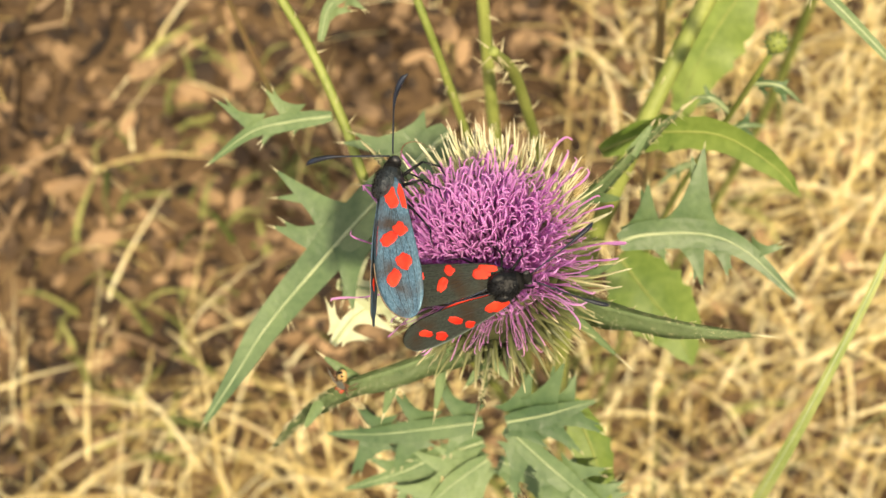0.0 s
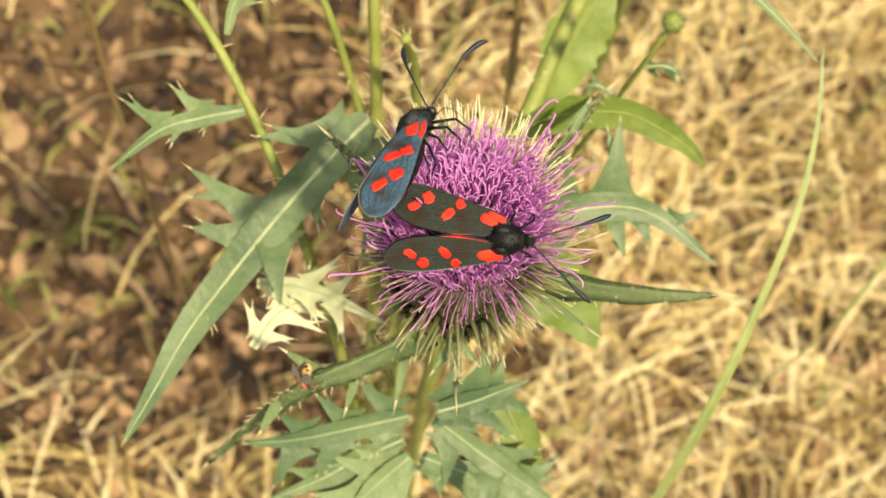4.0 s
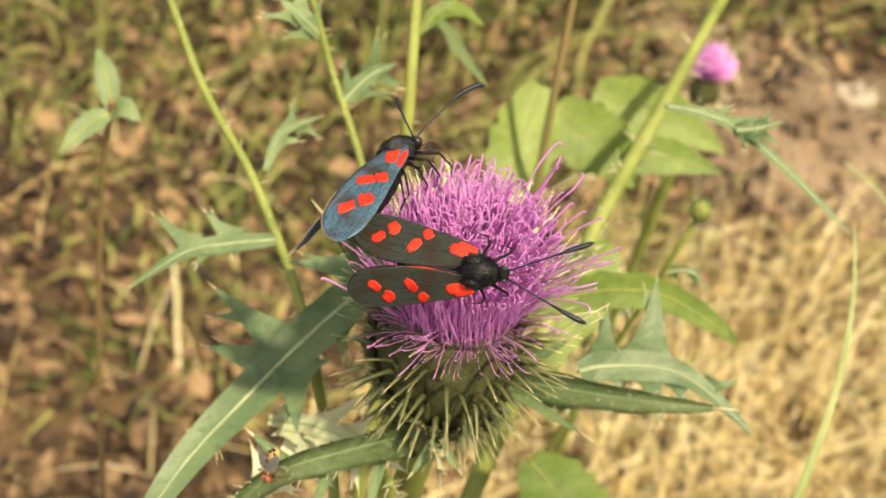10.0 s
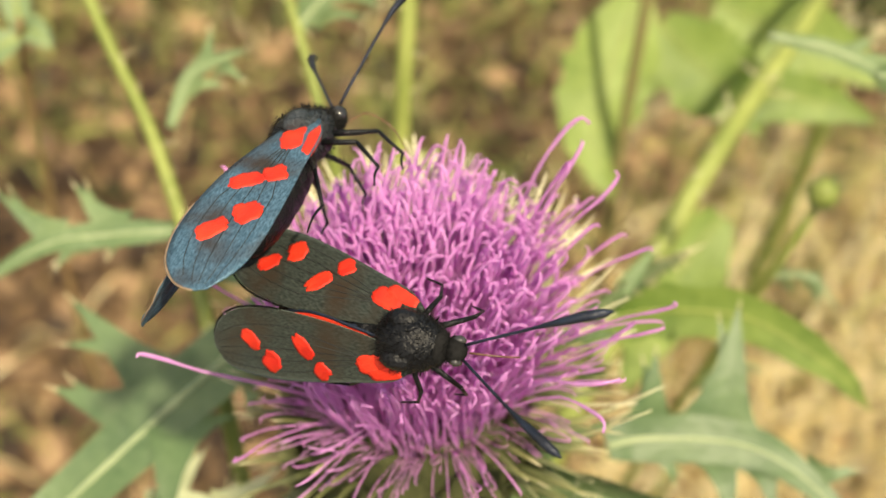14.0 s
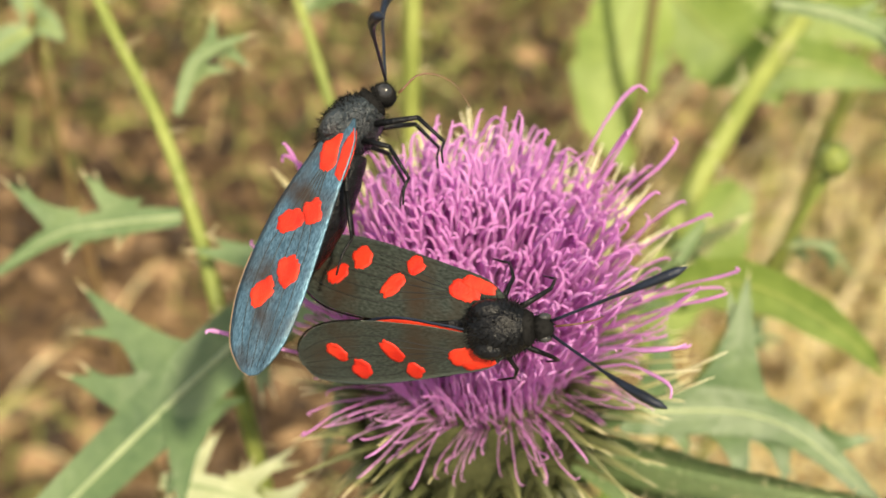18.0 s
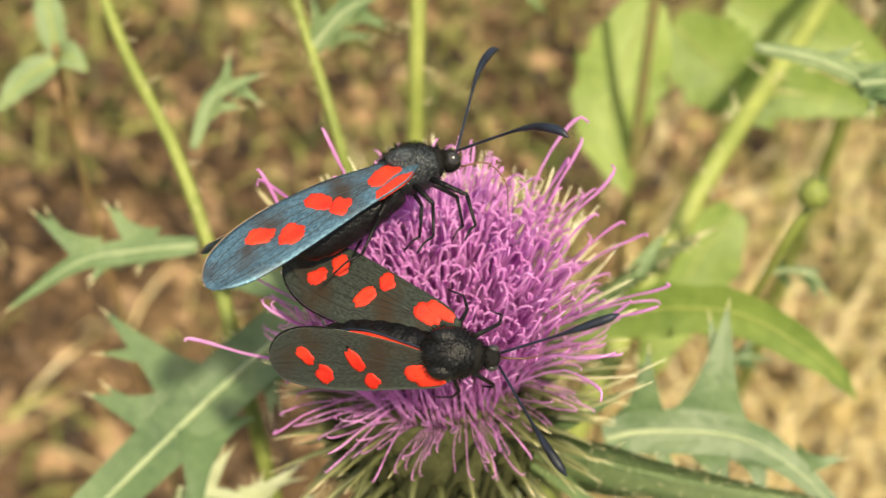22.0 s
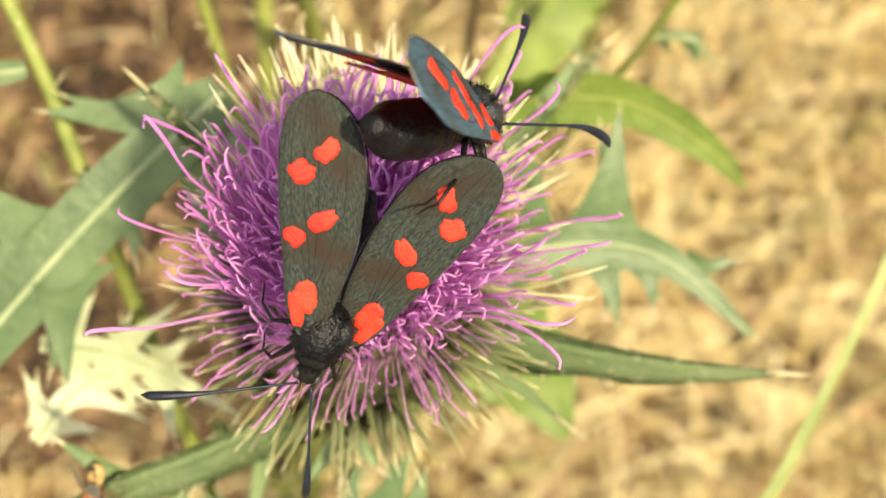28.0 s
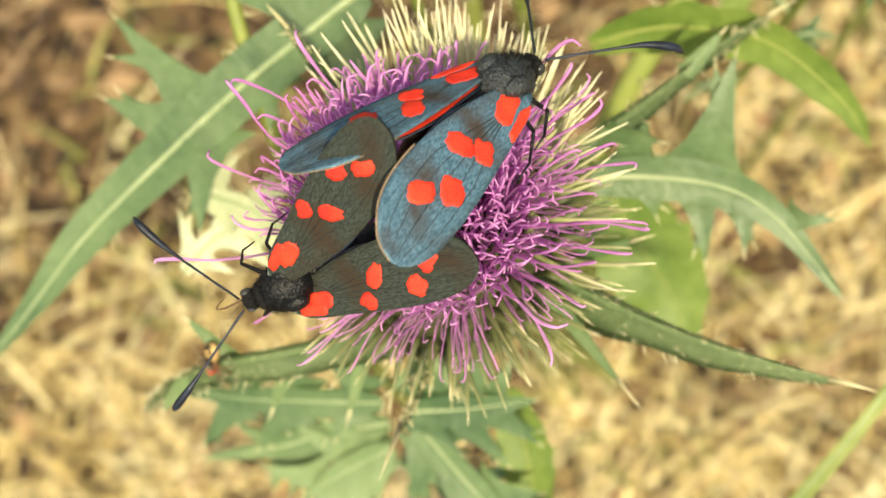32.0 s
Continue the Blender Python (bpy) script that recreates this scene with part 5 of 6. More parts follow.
FACE = (0.05, -0.5, 0.86)      # how most blades lie, tipped towards the light

# a thistle close behind, whose large lobed leaves spread under the flower head
t, foot = stem_plant("thistle_plant", [(0.004, 0.030, 0.600), (0.006, 0.034, 0.585), (0.008, 0.036, 0.56)], 0.0012, STEM, "thistle with large dark green lobed leaves and pale midribs", "thistle", (0.012, 0.05), rise=0.004)
lobed(t, foot, [(-0.0029, 0.0163, 0.6022), (-0.0060, 0.0139, 0.6010), (-0.0155, 0.0058, 0.5970), (-0.0237, -0.0022, 0.5932), (-0.0319, -0.0108, 0.5891), (-0.0373, -0.0183, 0.5858), (-0.0425, -0.0254, 0.5827)], (-0.15, -0.45, 0.88), 0.0098, 7, LEAF, [(0.16, 1, 0.23, 0.95), (0.42, 1, 0.245, 0.05), (0.47, 1, 0.17, 0.5), (0.42, -1, 0.20, 0.9), (0.17, -1, 0.36, 0.62), (0.28, -1, 0.12, 0.8), (0.3, 1, 0.07, 0.8), (0.60, 1, 0.05, 1.0), (0.62, -1, 0.06, 1.0)], rib=0.0005, fold=0.12, label="large dark green lobed leaf with a pale midrib", core=0.42)
lobed(t, foot, [(0.0226, 0.0010, 0.5957), (0.0268, 0.0022, 0.5956), (0.0354, 0.0023, 0.5956), (0.0417, -0.0001, 0.5944), (0.0489, -0.0065, 0.5920)], (0.1, -0.5, 0.86), 0.0085, 12, LEAF, [(0.45, -1, 0.44, 0.05), (0.26, -1, 0.28, 0.1), (0.45, 1, 0.28, 0.3), (0.62, 1, 0.20, 0.6), (0.76, -1, 0.18, 0.8), (0.3, 1, 0.16, 0.4)], rib=0.00035, fold=0.12, label="broad lobed leaf with a pale arched midrib")
for k, (q, mt) in enumerate((([(0.0011, -0.0222, 0.5710), (-0.0074, -0.0232, 0.5696), (-0.0168, -0.0241, 0.5682), (-0.0256, -0.0239, 0.5672)], LEAF), ([(0.0052, -0.0232, 0.5765), (0.0117, -0.0221, 0.5777), (0.0195, -0.0200, 0.5794)], LEAF), ([(0.0050, -0.0234, 0.5732), (0.0125, -0.0298, 0.5719), (0.0187, -0.0347, 0.5709), (0.0240, -0.0387, 0.5702)], LEAF), ([(0.0006, -0.0236, 0.5598), (-0.0084, -0.0265, 0.5577), (-0.0143, -0.0288, 0.5562), (-0.0242, -0.0316, 0.5540)], LEAF_GREY), ([(0.0014, -0.0265, 0.5589), (-0.0047, -0.0306, 0.5567), (-0.0098, -0.0347, 0.5546)], LEAF_GREY), ([(0.0033, -0.0267, 0.5591), (0.0110, -0.0301, 0.5588), (0.0176, -0.0335, 0.5584), (0.0193, -0.0374, 0.5573)], LEAF_GREY))):
    lobed(t, foot, q, FACE, 0.0072, 40 + k, mt, lobes=3, rib=0.00025, label="lobed leaf low on the stem", cap=0.0022)
broad(t, foot, [(0.0156, -0.0184, 0.5710), (0.0186, -0.0249, 0.5690), (0.0202, -0.0295, 0.5676), (0.0217, -0.0359, 0.5655)], FACE, 0.0034, LEAF_LIGHT, "broad light green leaf")

t, foot = stem_plant("thistle_plant", [(-0.0403, 0.0578, 0.6158), (-0.0337, 0.0440, 0.6079), (-0.0258, 0.0317, 0.6019), (-0.0207, 0.0213, 0.5967), (-0.0179, 0.0141, 0.5938)], 0.0009, STEM, "green spiny thistle stem with lobed leaves", "thistle", (-0.02, 0.03))
lobed(t, foot, [(-0.0216, 0.0202, 0.5997), (-0.0286, 0.0195, 0.5990), (-0.0347, 0.0182, 0.5981), (-0.0423, 0.0143, 0.5942)], FACE, 0.006, 31, LEAF_GREY, [(0.3, 1, 0.3, 0.7), (0.62, 1, 0.34, 0.6), (0.5, -1, 0.16, 0.8), (0.25, -1, 0.12, 0.7)], rib=0.0003, core=0.3, cap=0.0014)
lobed(t, foot, [(-0.0236, 0.0316, 0.6026), (-0.0217, 0.0353, 0.6067), (-0.0190, 0.0362, 0.6084), (-0.0158, 0.0366, 0.6098)], FACE, 0.005, 32, LEAF_GREY, [(0.3, 1, 0.3, 0.5), (0.55, -1, 0.32, 0.5), (0.7, 1, 0.3, 0.7)], rib=0.0003, core=0.22, cap=0.0009)
t, foot = stem_plant("thistle_plant", [(-0.0165, 0.0552, 0.6142), (-0.0136, 0.0499, 0.6076), (-0.0073, 0.0363, 0.5965), (-0.0030, 0.0280, 0.5780)], 0.0008, STEM, "thin hairy green thistle stem", "thistle", (0.0, 0.05))
lobed(t, foot, [(-0.0158, 0.0535, 0.6120), (-0.0190, 0.0540, 0.6150), (-0.0225, 0.0560, 0.6165)], FACE, 0.005, 33, LEAF_GREY, rib=0.0003, lobes=2, cap=0.001)
lobed(t, foot, [(-0.0120, 0.0460, 0.6045), (-0.0080, 0.0480, 0.6090), (-0.0040, 0.0490, 0.6110)], FACE, 0.005, 34, LEAF_GREY, rib=0.0003, lobes=2, cap=0.001)
t, foot = stem_plant("thistle_plant", [(0.0001, 0.0631, 0.6108), (0.0002, 0.0521, 0.5952), (0.0005, 0.0430, 0.5700)], 0.0013, STEM, "green thistle stem, faintly brown along one side", "thistle", (0.002, 0.06))
broad(t, foot, [(0.0005, 0.0610, 0.6080), (0.0045, 0.0640, 0.6110), (0.0085, 0.0650, 0.6105), (0.0125, 0.0645, 0.6080)], FACE, 0.0016, LEAF_LIGHT)
broad(t, foot, [(0.0015, 0.0640, 0.6080), (0.0060, 0.0700, 0.6030), (0.0110, 0.0720, 0.5960), (0.0170, 0.0700, 0.5900)], FACE, 0.0018, LEAF_GREY)
t, foot = stem_plant("weed_plant", [(0.0345, 0.0900, 0.5918), (0.0341, 0.0828, 0.5695), (0.0345, 0.0760, 0.5400), (0.0360, 0.0720, 0.5000)], 0.0011, STEM_RED, "reddish brown weed stem with broad green leaves", "weed", (0.04, 0.09))
for q, half, mt in (([(0.0358, 0.1001, 0.5669), (0.0321, 0.0909, 0.5601), (0.0303, 0.0826, 0.5538), (0.0336, 0.0742, 0.5474)], 0.0080, LEAF_LIGHT), ([(0.0407, 0.1025, 0.5599), (0.0478, 0.0975, 0.5559), (0.0538, 0.0940, 0.5531), (0.0590, 0.0889, 0.5490)], 0.0082, LEAF_LIGHT), ([(0.0517, 0.1123, 0.5570), (0.0619, 0.1096, 0.5547), (0.0710, 0.1077, 0.5530), (0.0834, 0.1027, 0.5489)], 0.0075, LEAF_LIGHT), ([(0.0505, 0.0701, 0.5501), (0.0445, 0.0625, 0.5444), (0.0404, 0.0557, 0.5394), (0.0373, 0.0468, 0.5327)], 0.0072, LEAF_LIGHT), ([(0.0202, 0.0189, 0.5878), (0.0257, 0.0205, 0.5899), (0.0312, 0.0207, 0.5915), (0.0392, 0.0193, 0.5928), (0.0470, 0.0139, 0.5927), (0.0504, 0.0093, 0.5924)], 0.0032, LEAF_LIGHT)):
    broad(t, foot, q, (0.0, -0.72, 0.69), half, mt)
t, foot = stem_plant("thistle_plant", [(0.0770, 0.1220, 0.5730), (0.0591, 0.0903, 0.5700), (0.0457, 0.0660, 0.5720), (0.0364, 0.0503, 0.5643), (0.0280, 0.0349, 0.5560)], 0.0019, STEM, "thick green thistle stem", "thistle", (0.03, 0.06))
broad(t, foot, [(0.0485, 0.0762, 0.5673), (0.0554, 0.0782, 0.5687), (0.0624, 0.0779, 0.5683), (0.0708, 0.0763, 0.5668)], (0.0, -0.7, 0.71), 0.0042, LEAF_LIGHT, "yellow-green sunlit leaf")
lobed(t, foot, [(0.0379, 0.0400, 0.6141), (0.0442, 0.0371, 0.6152), (0.0499, 0.0330, 0.6150), (0.0588, 0.0246, 0.6119), (0.0640, 0.0187, 0.6099)], FACE, 0.004, 35, LEAF_GREY, [(0.3, -1, 0.10, 0.6), (0.42, -1, 0.16, 0.8), (0.5, 1, 0.08, 0.8)], rib=0.0004, core=0.32, cap=0.0012, label="long pale green leaf")
lobed(t, foot, [(0.0477, 0.0336, 0.6156), (0.0510, 0.0334, 0.6165), (0.0548, 0.0337, 0.6181)], FACE, 0.003, 36, LEAF_GREY, rib=0.0003, lobes=2, cap=0.0008, spines=False)
t, foot = stem_plant("weed", [(-0.004, -0.012, 0.583), (-0.002, -0.010, 0.565), (0.0, -0.008, 0.54)], 0.0010, STEM, "weed with pale sunlit leaves", "weed", (0.002, 0.0), rise=0.003)
lobed(t, foot, [(-0.0215, -0.0035, 0.5876), (-0.0154, -0.0046, 0.5880), (-0.0102, -0.0067, 0.5879), (-0.0025, -0.0112, 0.5873)], (-0.1, -0.45, 0.88), 0.0058, 37, LEAF_SUNLIT, rib=0.0003, lobes=3, core=0.30, cap=0.0012)
lobed(t, foot, [(-0.0230, -0.0116, 0.5803), (-0.0192, -0.0073, 0.5823), (-0.0146, -0.0055, 0.5835), (-0.0074, -0.0053, 0.5844)], (-0.1, -0.45, 0.88), 0.0052, 38, LEAF_SUNLIT, rib=0.0003, lobes=3, core=0.30, cap=0.0011)
broad(t, foot, [(0.0240, 0.0106, 0.5585), (0.0289, 0.0043, 0.5567), (0.0338, -0.0013, 0.5550), (0.0372, -0.0083, 0.5531)], FACE, 0.0072, LEAF_LIGHT, "broad light green leaf")
t, foot = stem_plant("weed_plant", [(-0.050, 0.062, 0.585), (-0.052, 0.064, 0.57), (-0.054, 0.066, 0.54)], 0.0007, STEM_RED, "young weed with rounded leaves", "weed", (-0.06, 0.08), rise=0.003)
for q in ([(-0.050, 0.062, 0.585), (-0.0475, 0.060, 0.588), (-0.0445, 0.058, 0.587)], [(-0.050, 0.062, 0.585), (-0.054, 0.059, 0.584), (-0.058, 0.055, 0.581)], [(-0.050, 0.062, 0.586), (-0.051, 0.066, 0.590), (-0.053, 0.071, 0.592)]):
    broad(t, foot, q, FACE, 0.0022, LEAF_GREY)


def bud_plant(p, r):
    """A closed green bud on a thin stem, set with short spines."""
    c = Vector(p)
    foot = Vector((c.x - 0.03, c.y + 0.03, 0))
    t = thing("thistle", foot, "young thistle with one closed green spiny bud", "thistle")
    line = curve_points([c - foot - Vector((0, 0, r * 0.8)), (c - foot) * 0.8 + Vector((-0.006, 0, 0)), (c - foot) * 0.45, Vector((0, 0, -0.01))], 24)
    part("stem", tube(bmesh.new(), line, lambda s: 0.0005 + 0.0006 * s, 7), STEM, t)
    part("bud", ball(bmesh.new(), c - foot, (r, r, r * 1.1), 16, 12, 0.1), STEM, t, "closed green bud")
    rnd = random.Random(5)
    for i in range(46):
        k = 1 - 2 * (i + 0.5) / 46
        a = i * 2.4
        d = Vector((math.cos(a) * math.sqrt(1 - k * k), math.sin(a) * math.sqrt(1 - k * k), k))
        part("bract", tube(bmesh.new(), [c - foot + d * r * 0.9, c - foot + d * r * 1.2 + Vector((0, 0, r * 0.12)), c - foot + d * r * 1.45 + Vector((0, 0, r * 0.3))], lambda s: r * 0.09 * (1.05 - s), 4), LEAF_GREY, t)
    for s, dx, dy, dz, ln in ((1, 0.9, -0.3, -0.2, 0.009), (2, -0.8, 0.2, 0.3, 0.008), (3, 0.8, 0.1, 0.3, 0.010), (4, -0.7, -0.5, 0.2, 0.010)):
        p0 = line[s] + foot
        d = Vector((dx, dy, dz)).normalized() * ln
        lobed_leaf("leaf", [p0, p0 + d * 0.5 + Vector((0, 0, 0.003)), p0 + d], Vector((0, -0.3, 0.95)), ln * 0.22, t, foot, s, LEAF, 2, 0.0004, 0.2, spines=False, core=0.4)


bud_plant((0.0467, 0.0319, 0.5995), 0.0017)


def grass_blade(pts, half, label):
    w = [Vector(p) for p in pts]
    foot = Vector((w[-1].x * 2 - w[-2].x, w[-1].y * 2 - w[-2].y, 0.0))
    g = thing("grass_blade", foot, label, "grass", "tall grass blades")
    bm = bmesh.new()
    line = curve_points(rooted([p - foot for p in w]), 60)
    strip(bm, line, lambda s: half * (0.15 + 0.85 * min(1, s * 2.2)), Vector((0.25, -0.8, 0.5)), 0.25)
    part("blade", bm, GRASS, g)
    bm = bmesh.new()
    tube(bm, line, half * 0.14, 4)
    part("midrib", bm, RIB, g)


grass_blade([(0.0658, 0.0206, 0.6095), (0.0648, 0.0105, 0.6040), (0.0616, -0.0013, 0.5961), (0.0548, -0.0157, 0.5846)], 0.0015, "tall green grass blade bent over at its tip")
grass_blade([(0.0877, 0.0644, 0.5831), (0.0955, 0.0581, 0.5798), (0.0995, 0.0506, 0.5741), (0.1035, 0.0423, 0.5677)], 0.0010, "thin dry grass blade")


def far_flower(p, r):
    """A second flower head on its own stem, further off."""
    c = Vector(p)
    foot = Vector((c.x - 0.02, c.y + 0.02, 0))
    t = thing("thistle", foot, "second thistle with a purple flower head, further off", "thistle")
    bm = bmesh.new()
    tube(bm, curve_points([c - foot - Vector((0, 0, r)), (c - foot) * 0.5 + Vector((0.01, 0, 0)), Vector((0, 0, -0.01))], 16), 0.0018, 7)
    part("stem", bm, STEM, t)
    part("involucre", ball(bmesh.new(), c - foot - Vector((0, 0, r * 1.1)), (r * 0.6, r * 0.6, r * 0.7), 14, 10, 0.1), CUP, t)
    rnd = random.Random(77)
    bm = bmesh.new()
    for i in range(160):
        d = Vector((rnd.gauss(0, 0.6), rnd.gauss(0, 0.6), abs(rnd.gauss(0.7, 0.4)))).normalized()
        tube(bm, [c - foot - Vector((0, 0, r * 0.5)), c - foot + d * r * 0.5 - Vector((0, 0, r * 0.3)), c - foot + d * r * rnd.uniform(0.85, 1.1)], r * 0.035, 4)
    part("tuft", bm, PURPLE, t, "tuft of purple florets")
    for i in range(40):
        a, k = i * 2.4, rnd.uniform(-0.9, 0.3)
        d = Vector((math.cos(a), math.sin(a), k)).normalized()
        q = c - foot - Vector((0, 0, r * 1.1))
        bm = bmesh.new()
        tube(bm, [q + d * r * 0.7, q + d * r * 1.0, q + d * r * 1.3], lambda s: r * 0.06 * (1.05 - s), 4)
        part("bract", bm, SPINE, t)


far_flower((0.095, 0.150, 0.5356), 0.0068)


# ---- what moves ----
DARK_LEFT = [
    (0, pose(0.00060, 0.00141, 0.00027, -156.17, 13.39, 168.13)),
    (1, pose(0.00060, 0.00140, 0.00029, -156.84, 13.88, 166.10)),
    (2, pose(0.00060, 0.00140, 0.00032, -156.87, 14.44, 164.71)),
    (2.5, pose(0.00060, 0.00140, 0.00033, -156.67, 13.17, 164.45)),
    (4.5, pose(0.00060, 0.00139, 0.00037, -154.07, 10.06, 167.31)),
    (5, pose(0.00060, 0.00138, 0.00038, -154.20, 9.90, 167.78)),
    (6, pose(0.00060, 0.00137, 0.00043, -155.72, 6.20, 166.08)),
    (7, pose(0.00060, 0.00136, 0.00044, -154.67, 6.28, 165.84)),
    (8, pose(0.00060, 0.00138, 0.00040, -153.44, 6.08, 166.68)),
    (9, pose(0.00060, 0.00139, 0.00036, -152.61, 8.42, 166.65)),
    (10, pose(0.00060, 0.00140, 0.00033, -152.30, 11.23, 167.92)),
    (11, pose(0.00060, 0.00140, 0.00029, -152.40, 16.92, 168.23)),
    (11.5, pose(0.00060, 0.00141, 0.00029, -153.34, 18.92, 167.08)),
    (12, pose(0.00060, 0.00141, 0.00028, -152.67, 20.66, 165.59)),
    (13, pose(0.00060, 0.00141, 0.00027, -152.62, 20.86, 164.92)),
    (13.5, pose(0.00060, 0.00141, 0.00026, -152.29, 21.91, 165.51)),
    (15.5, pose(0.00060, 0.00141, 0.00025, -151.52, 21.58, 166.90)),
    (16, pose(0.00060, 0.00141, 0.00024, -153.16, 20.77, 165.81)),
    (17, pose(0.00060, 0.00142, 0.00018, -154.11, 19.63, 165.68)),
    (18, pose(0.00060, 0.00143, 0.00010, -156.39, 19.21, 163.75)),
    (19, pose(0.00060, 0.00143, 0.00002, -165.08, 16.92, 158.63)),
    (20, pose(0.00060, 0.00143, -0.00003, -167.50, 19.35, 158.12)),
    (21, pose(0.00060, 0.00143, -0.00006, -166.54, 21.89, 159.48)),
    (22, pose(0.00060, 0.00143, -0.00011, -165.59, 22.64, 160.21)),
    (23, pose(0.00060, 0.00143, -0.00013, -166.24, 22.80, 161.51)),
    (24, pose(0.00060, 0.00143, -0.00013, -166.36, 22.40, 159.95)),
    (24.5, pose(0.00060, 0.00142, -0.00017, -167.85, 21.25, 159.29)),
    (26.5, pose(0.00060, 0.00142, -0.00023, -176.54, 12.05, 152.67)),
    (27, pose(0.00060, 0.00141, -0.00025, -177.85, 6.10, 153.48)),
    (28, pose(0.00060, 0.00139, -0.00036, 177.59, -21.38, 160.44)),
    (29, pose(0.00060, 0.00138, -0.00038, 172.22, -26.29, 169.74)),
    (30, pose(0.00060, 0.00138, -0.00040, 165.86, -26.65, 173.44)),
    (31, pose(0.00060, 0.00140, -0.00031, 166.48, -24.69, 176.10)),
    (31.5, pose(0.00060, 0.00140, -0.00030, 166.90, -25.57, 176.93)),
    (32, pose(0.00060, 0.00141, -0.00028, 168.98, -22.72, 175.92)),
]
DARK_RIGHT = [
    (0, pose(0.00060, -0.00129, 0.00063, -25.23, 14.32, -163.55)),
    (1, pose(0.00060, -0.00130, 0.00061, -25.07, 12.96, -163.74)),
    (2, pose(0.00060, -0.00131, 0.00059, -25.82, 10.79, -164.95)),
    (2.5, pose(0.00060, -0.00131, 0.00058, -25.89, 9.80, -165.98)),
    (4.5, pose(0.00060, -0.00133, 0.00054, -27.55, 7.42, -167.02)),
    (5, pose(0.00060, -0.00134, 0.00052, -27.43, 6.32, -168.32)),
    (6, pose(0.00060, -0.00135, 0.00048, -24.56, 6.37, -168.62)),
    (7, pose(0.00060, -0.00136, 0.00047, -25.56, 5.85, -168.91)),
    (8, pose(0.00060, -0.00134, 0.00050, -27.11, 6.30, -168.61)),
    (9, pose(0.00060, -0.00133, 0.00054, -28.62, 8.09, -168.66)),
    (10, pose(0.00060, -0.00131, 0.00058, -28.97, 12.26, -167.26)),
    (11, pose(0.00060, -0.00130, 0.00061, -29.77, 16.52, -168.65)),
    (11.5, pose(0.00060, -0.00130, 0.00061, -29.52, 18.29, -170.12)),
    (12, pose(0.00060, -0.00129, 0.00062, -31.02, 19.86, -171.25)),
    (13, pose(0.00060, -0.00129, 0.00063, -30.95, 21.91, -170.80)),
    (13.5, pose(0.00060, -0.00128, 0.00064, -31.43, 22.95, -170.75)),
    (15.5, pose(0.00060, -0.00128, 0.00065, -31.78, 22.42, -170.09)),
    (16, pose(0.00060, -0.00128, 0.00065, -30.50, 21.86, -170.62)),
    (17, pose(0.00060, -0.00124, 0.00071, -30.45, 20.64, -171.20)),
    (18, pose(0.00060, -0.00121, 0.00078, -29.57, 20.54, -172.02)),
    (19, pose(0.00060, -0.00116, 0.00084, -21.84, 20.35, -171.09)),
    (20, pose(0.00060, -0.00113, 0.00088, -21.04, 21.82, -171.68)),
    (21, pose(0.00060, -0.00111, 0.00091, -22.45, 23.18, -170.89)),
    (22, pose(0.00060, -0.00108, 0.00095, -23.10, 25.17, -169.44)),
    (23, pose(0.00060, -0.00106, 0.00096, -21.80, 25.03, -167.90)),
    (24, pose(0.00060, -0.00107, 0.00096, -22.98, 24.03, -170.28)),
    (24.5, pose(0.00060, -0.00104, 0.00099, -21.90, 23.32, -170.42)),
    (26.5, pose(0.00060, -0.00100, 0.00103, -12.81, 16.52, -170.40)),
    (27, pose(0.00060, -0.00098, 0.00104, -9.24, 11.70, -167.68)),
    (28, pose(0.00060, -0.00090, 0.00112, -3.72, -12.62, -157.00)),
    (29, pose(0.00060, -0.00088, 0.00113, -7.24, -18.86, -146.42)),
    (30, pose(0.00060, -0.00086, 0.00115, -4.13, -18.69, -140.09)),
    (31, pose(0.00060, -0.00093, 0.00109, -5.47, -18.23, -138.99)),
    (31.5, pose(0.00060, -0.00094, 0.00108, -7.10, -19.28, -138.99)),
    (32, pose(0.00060, -0.00096, 0.00107, -7.38, -17.55, -139.96)),
]
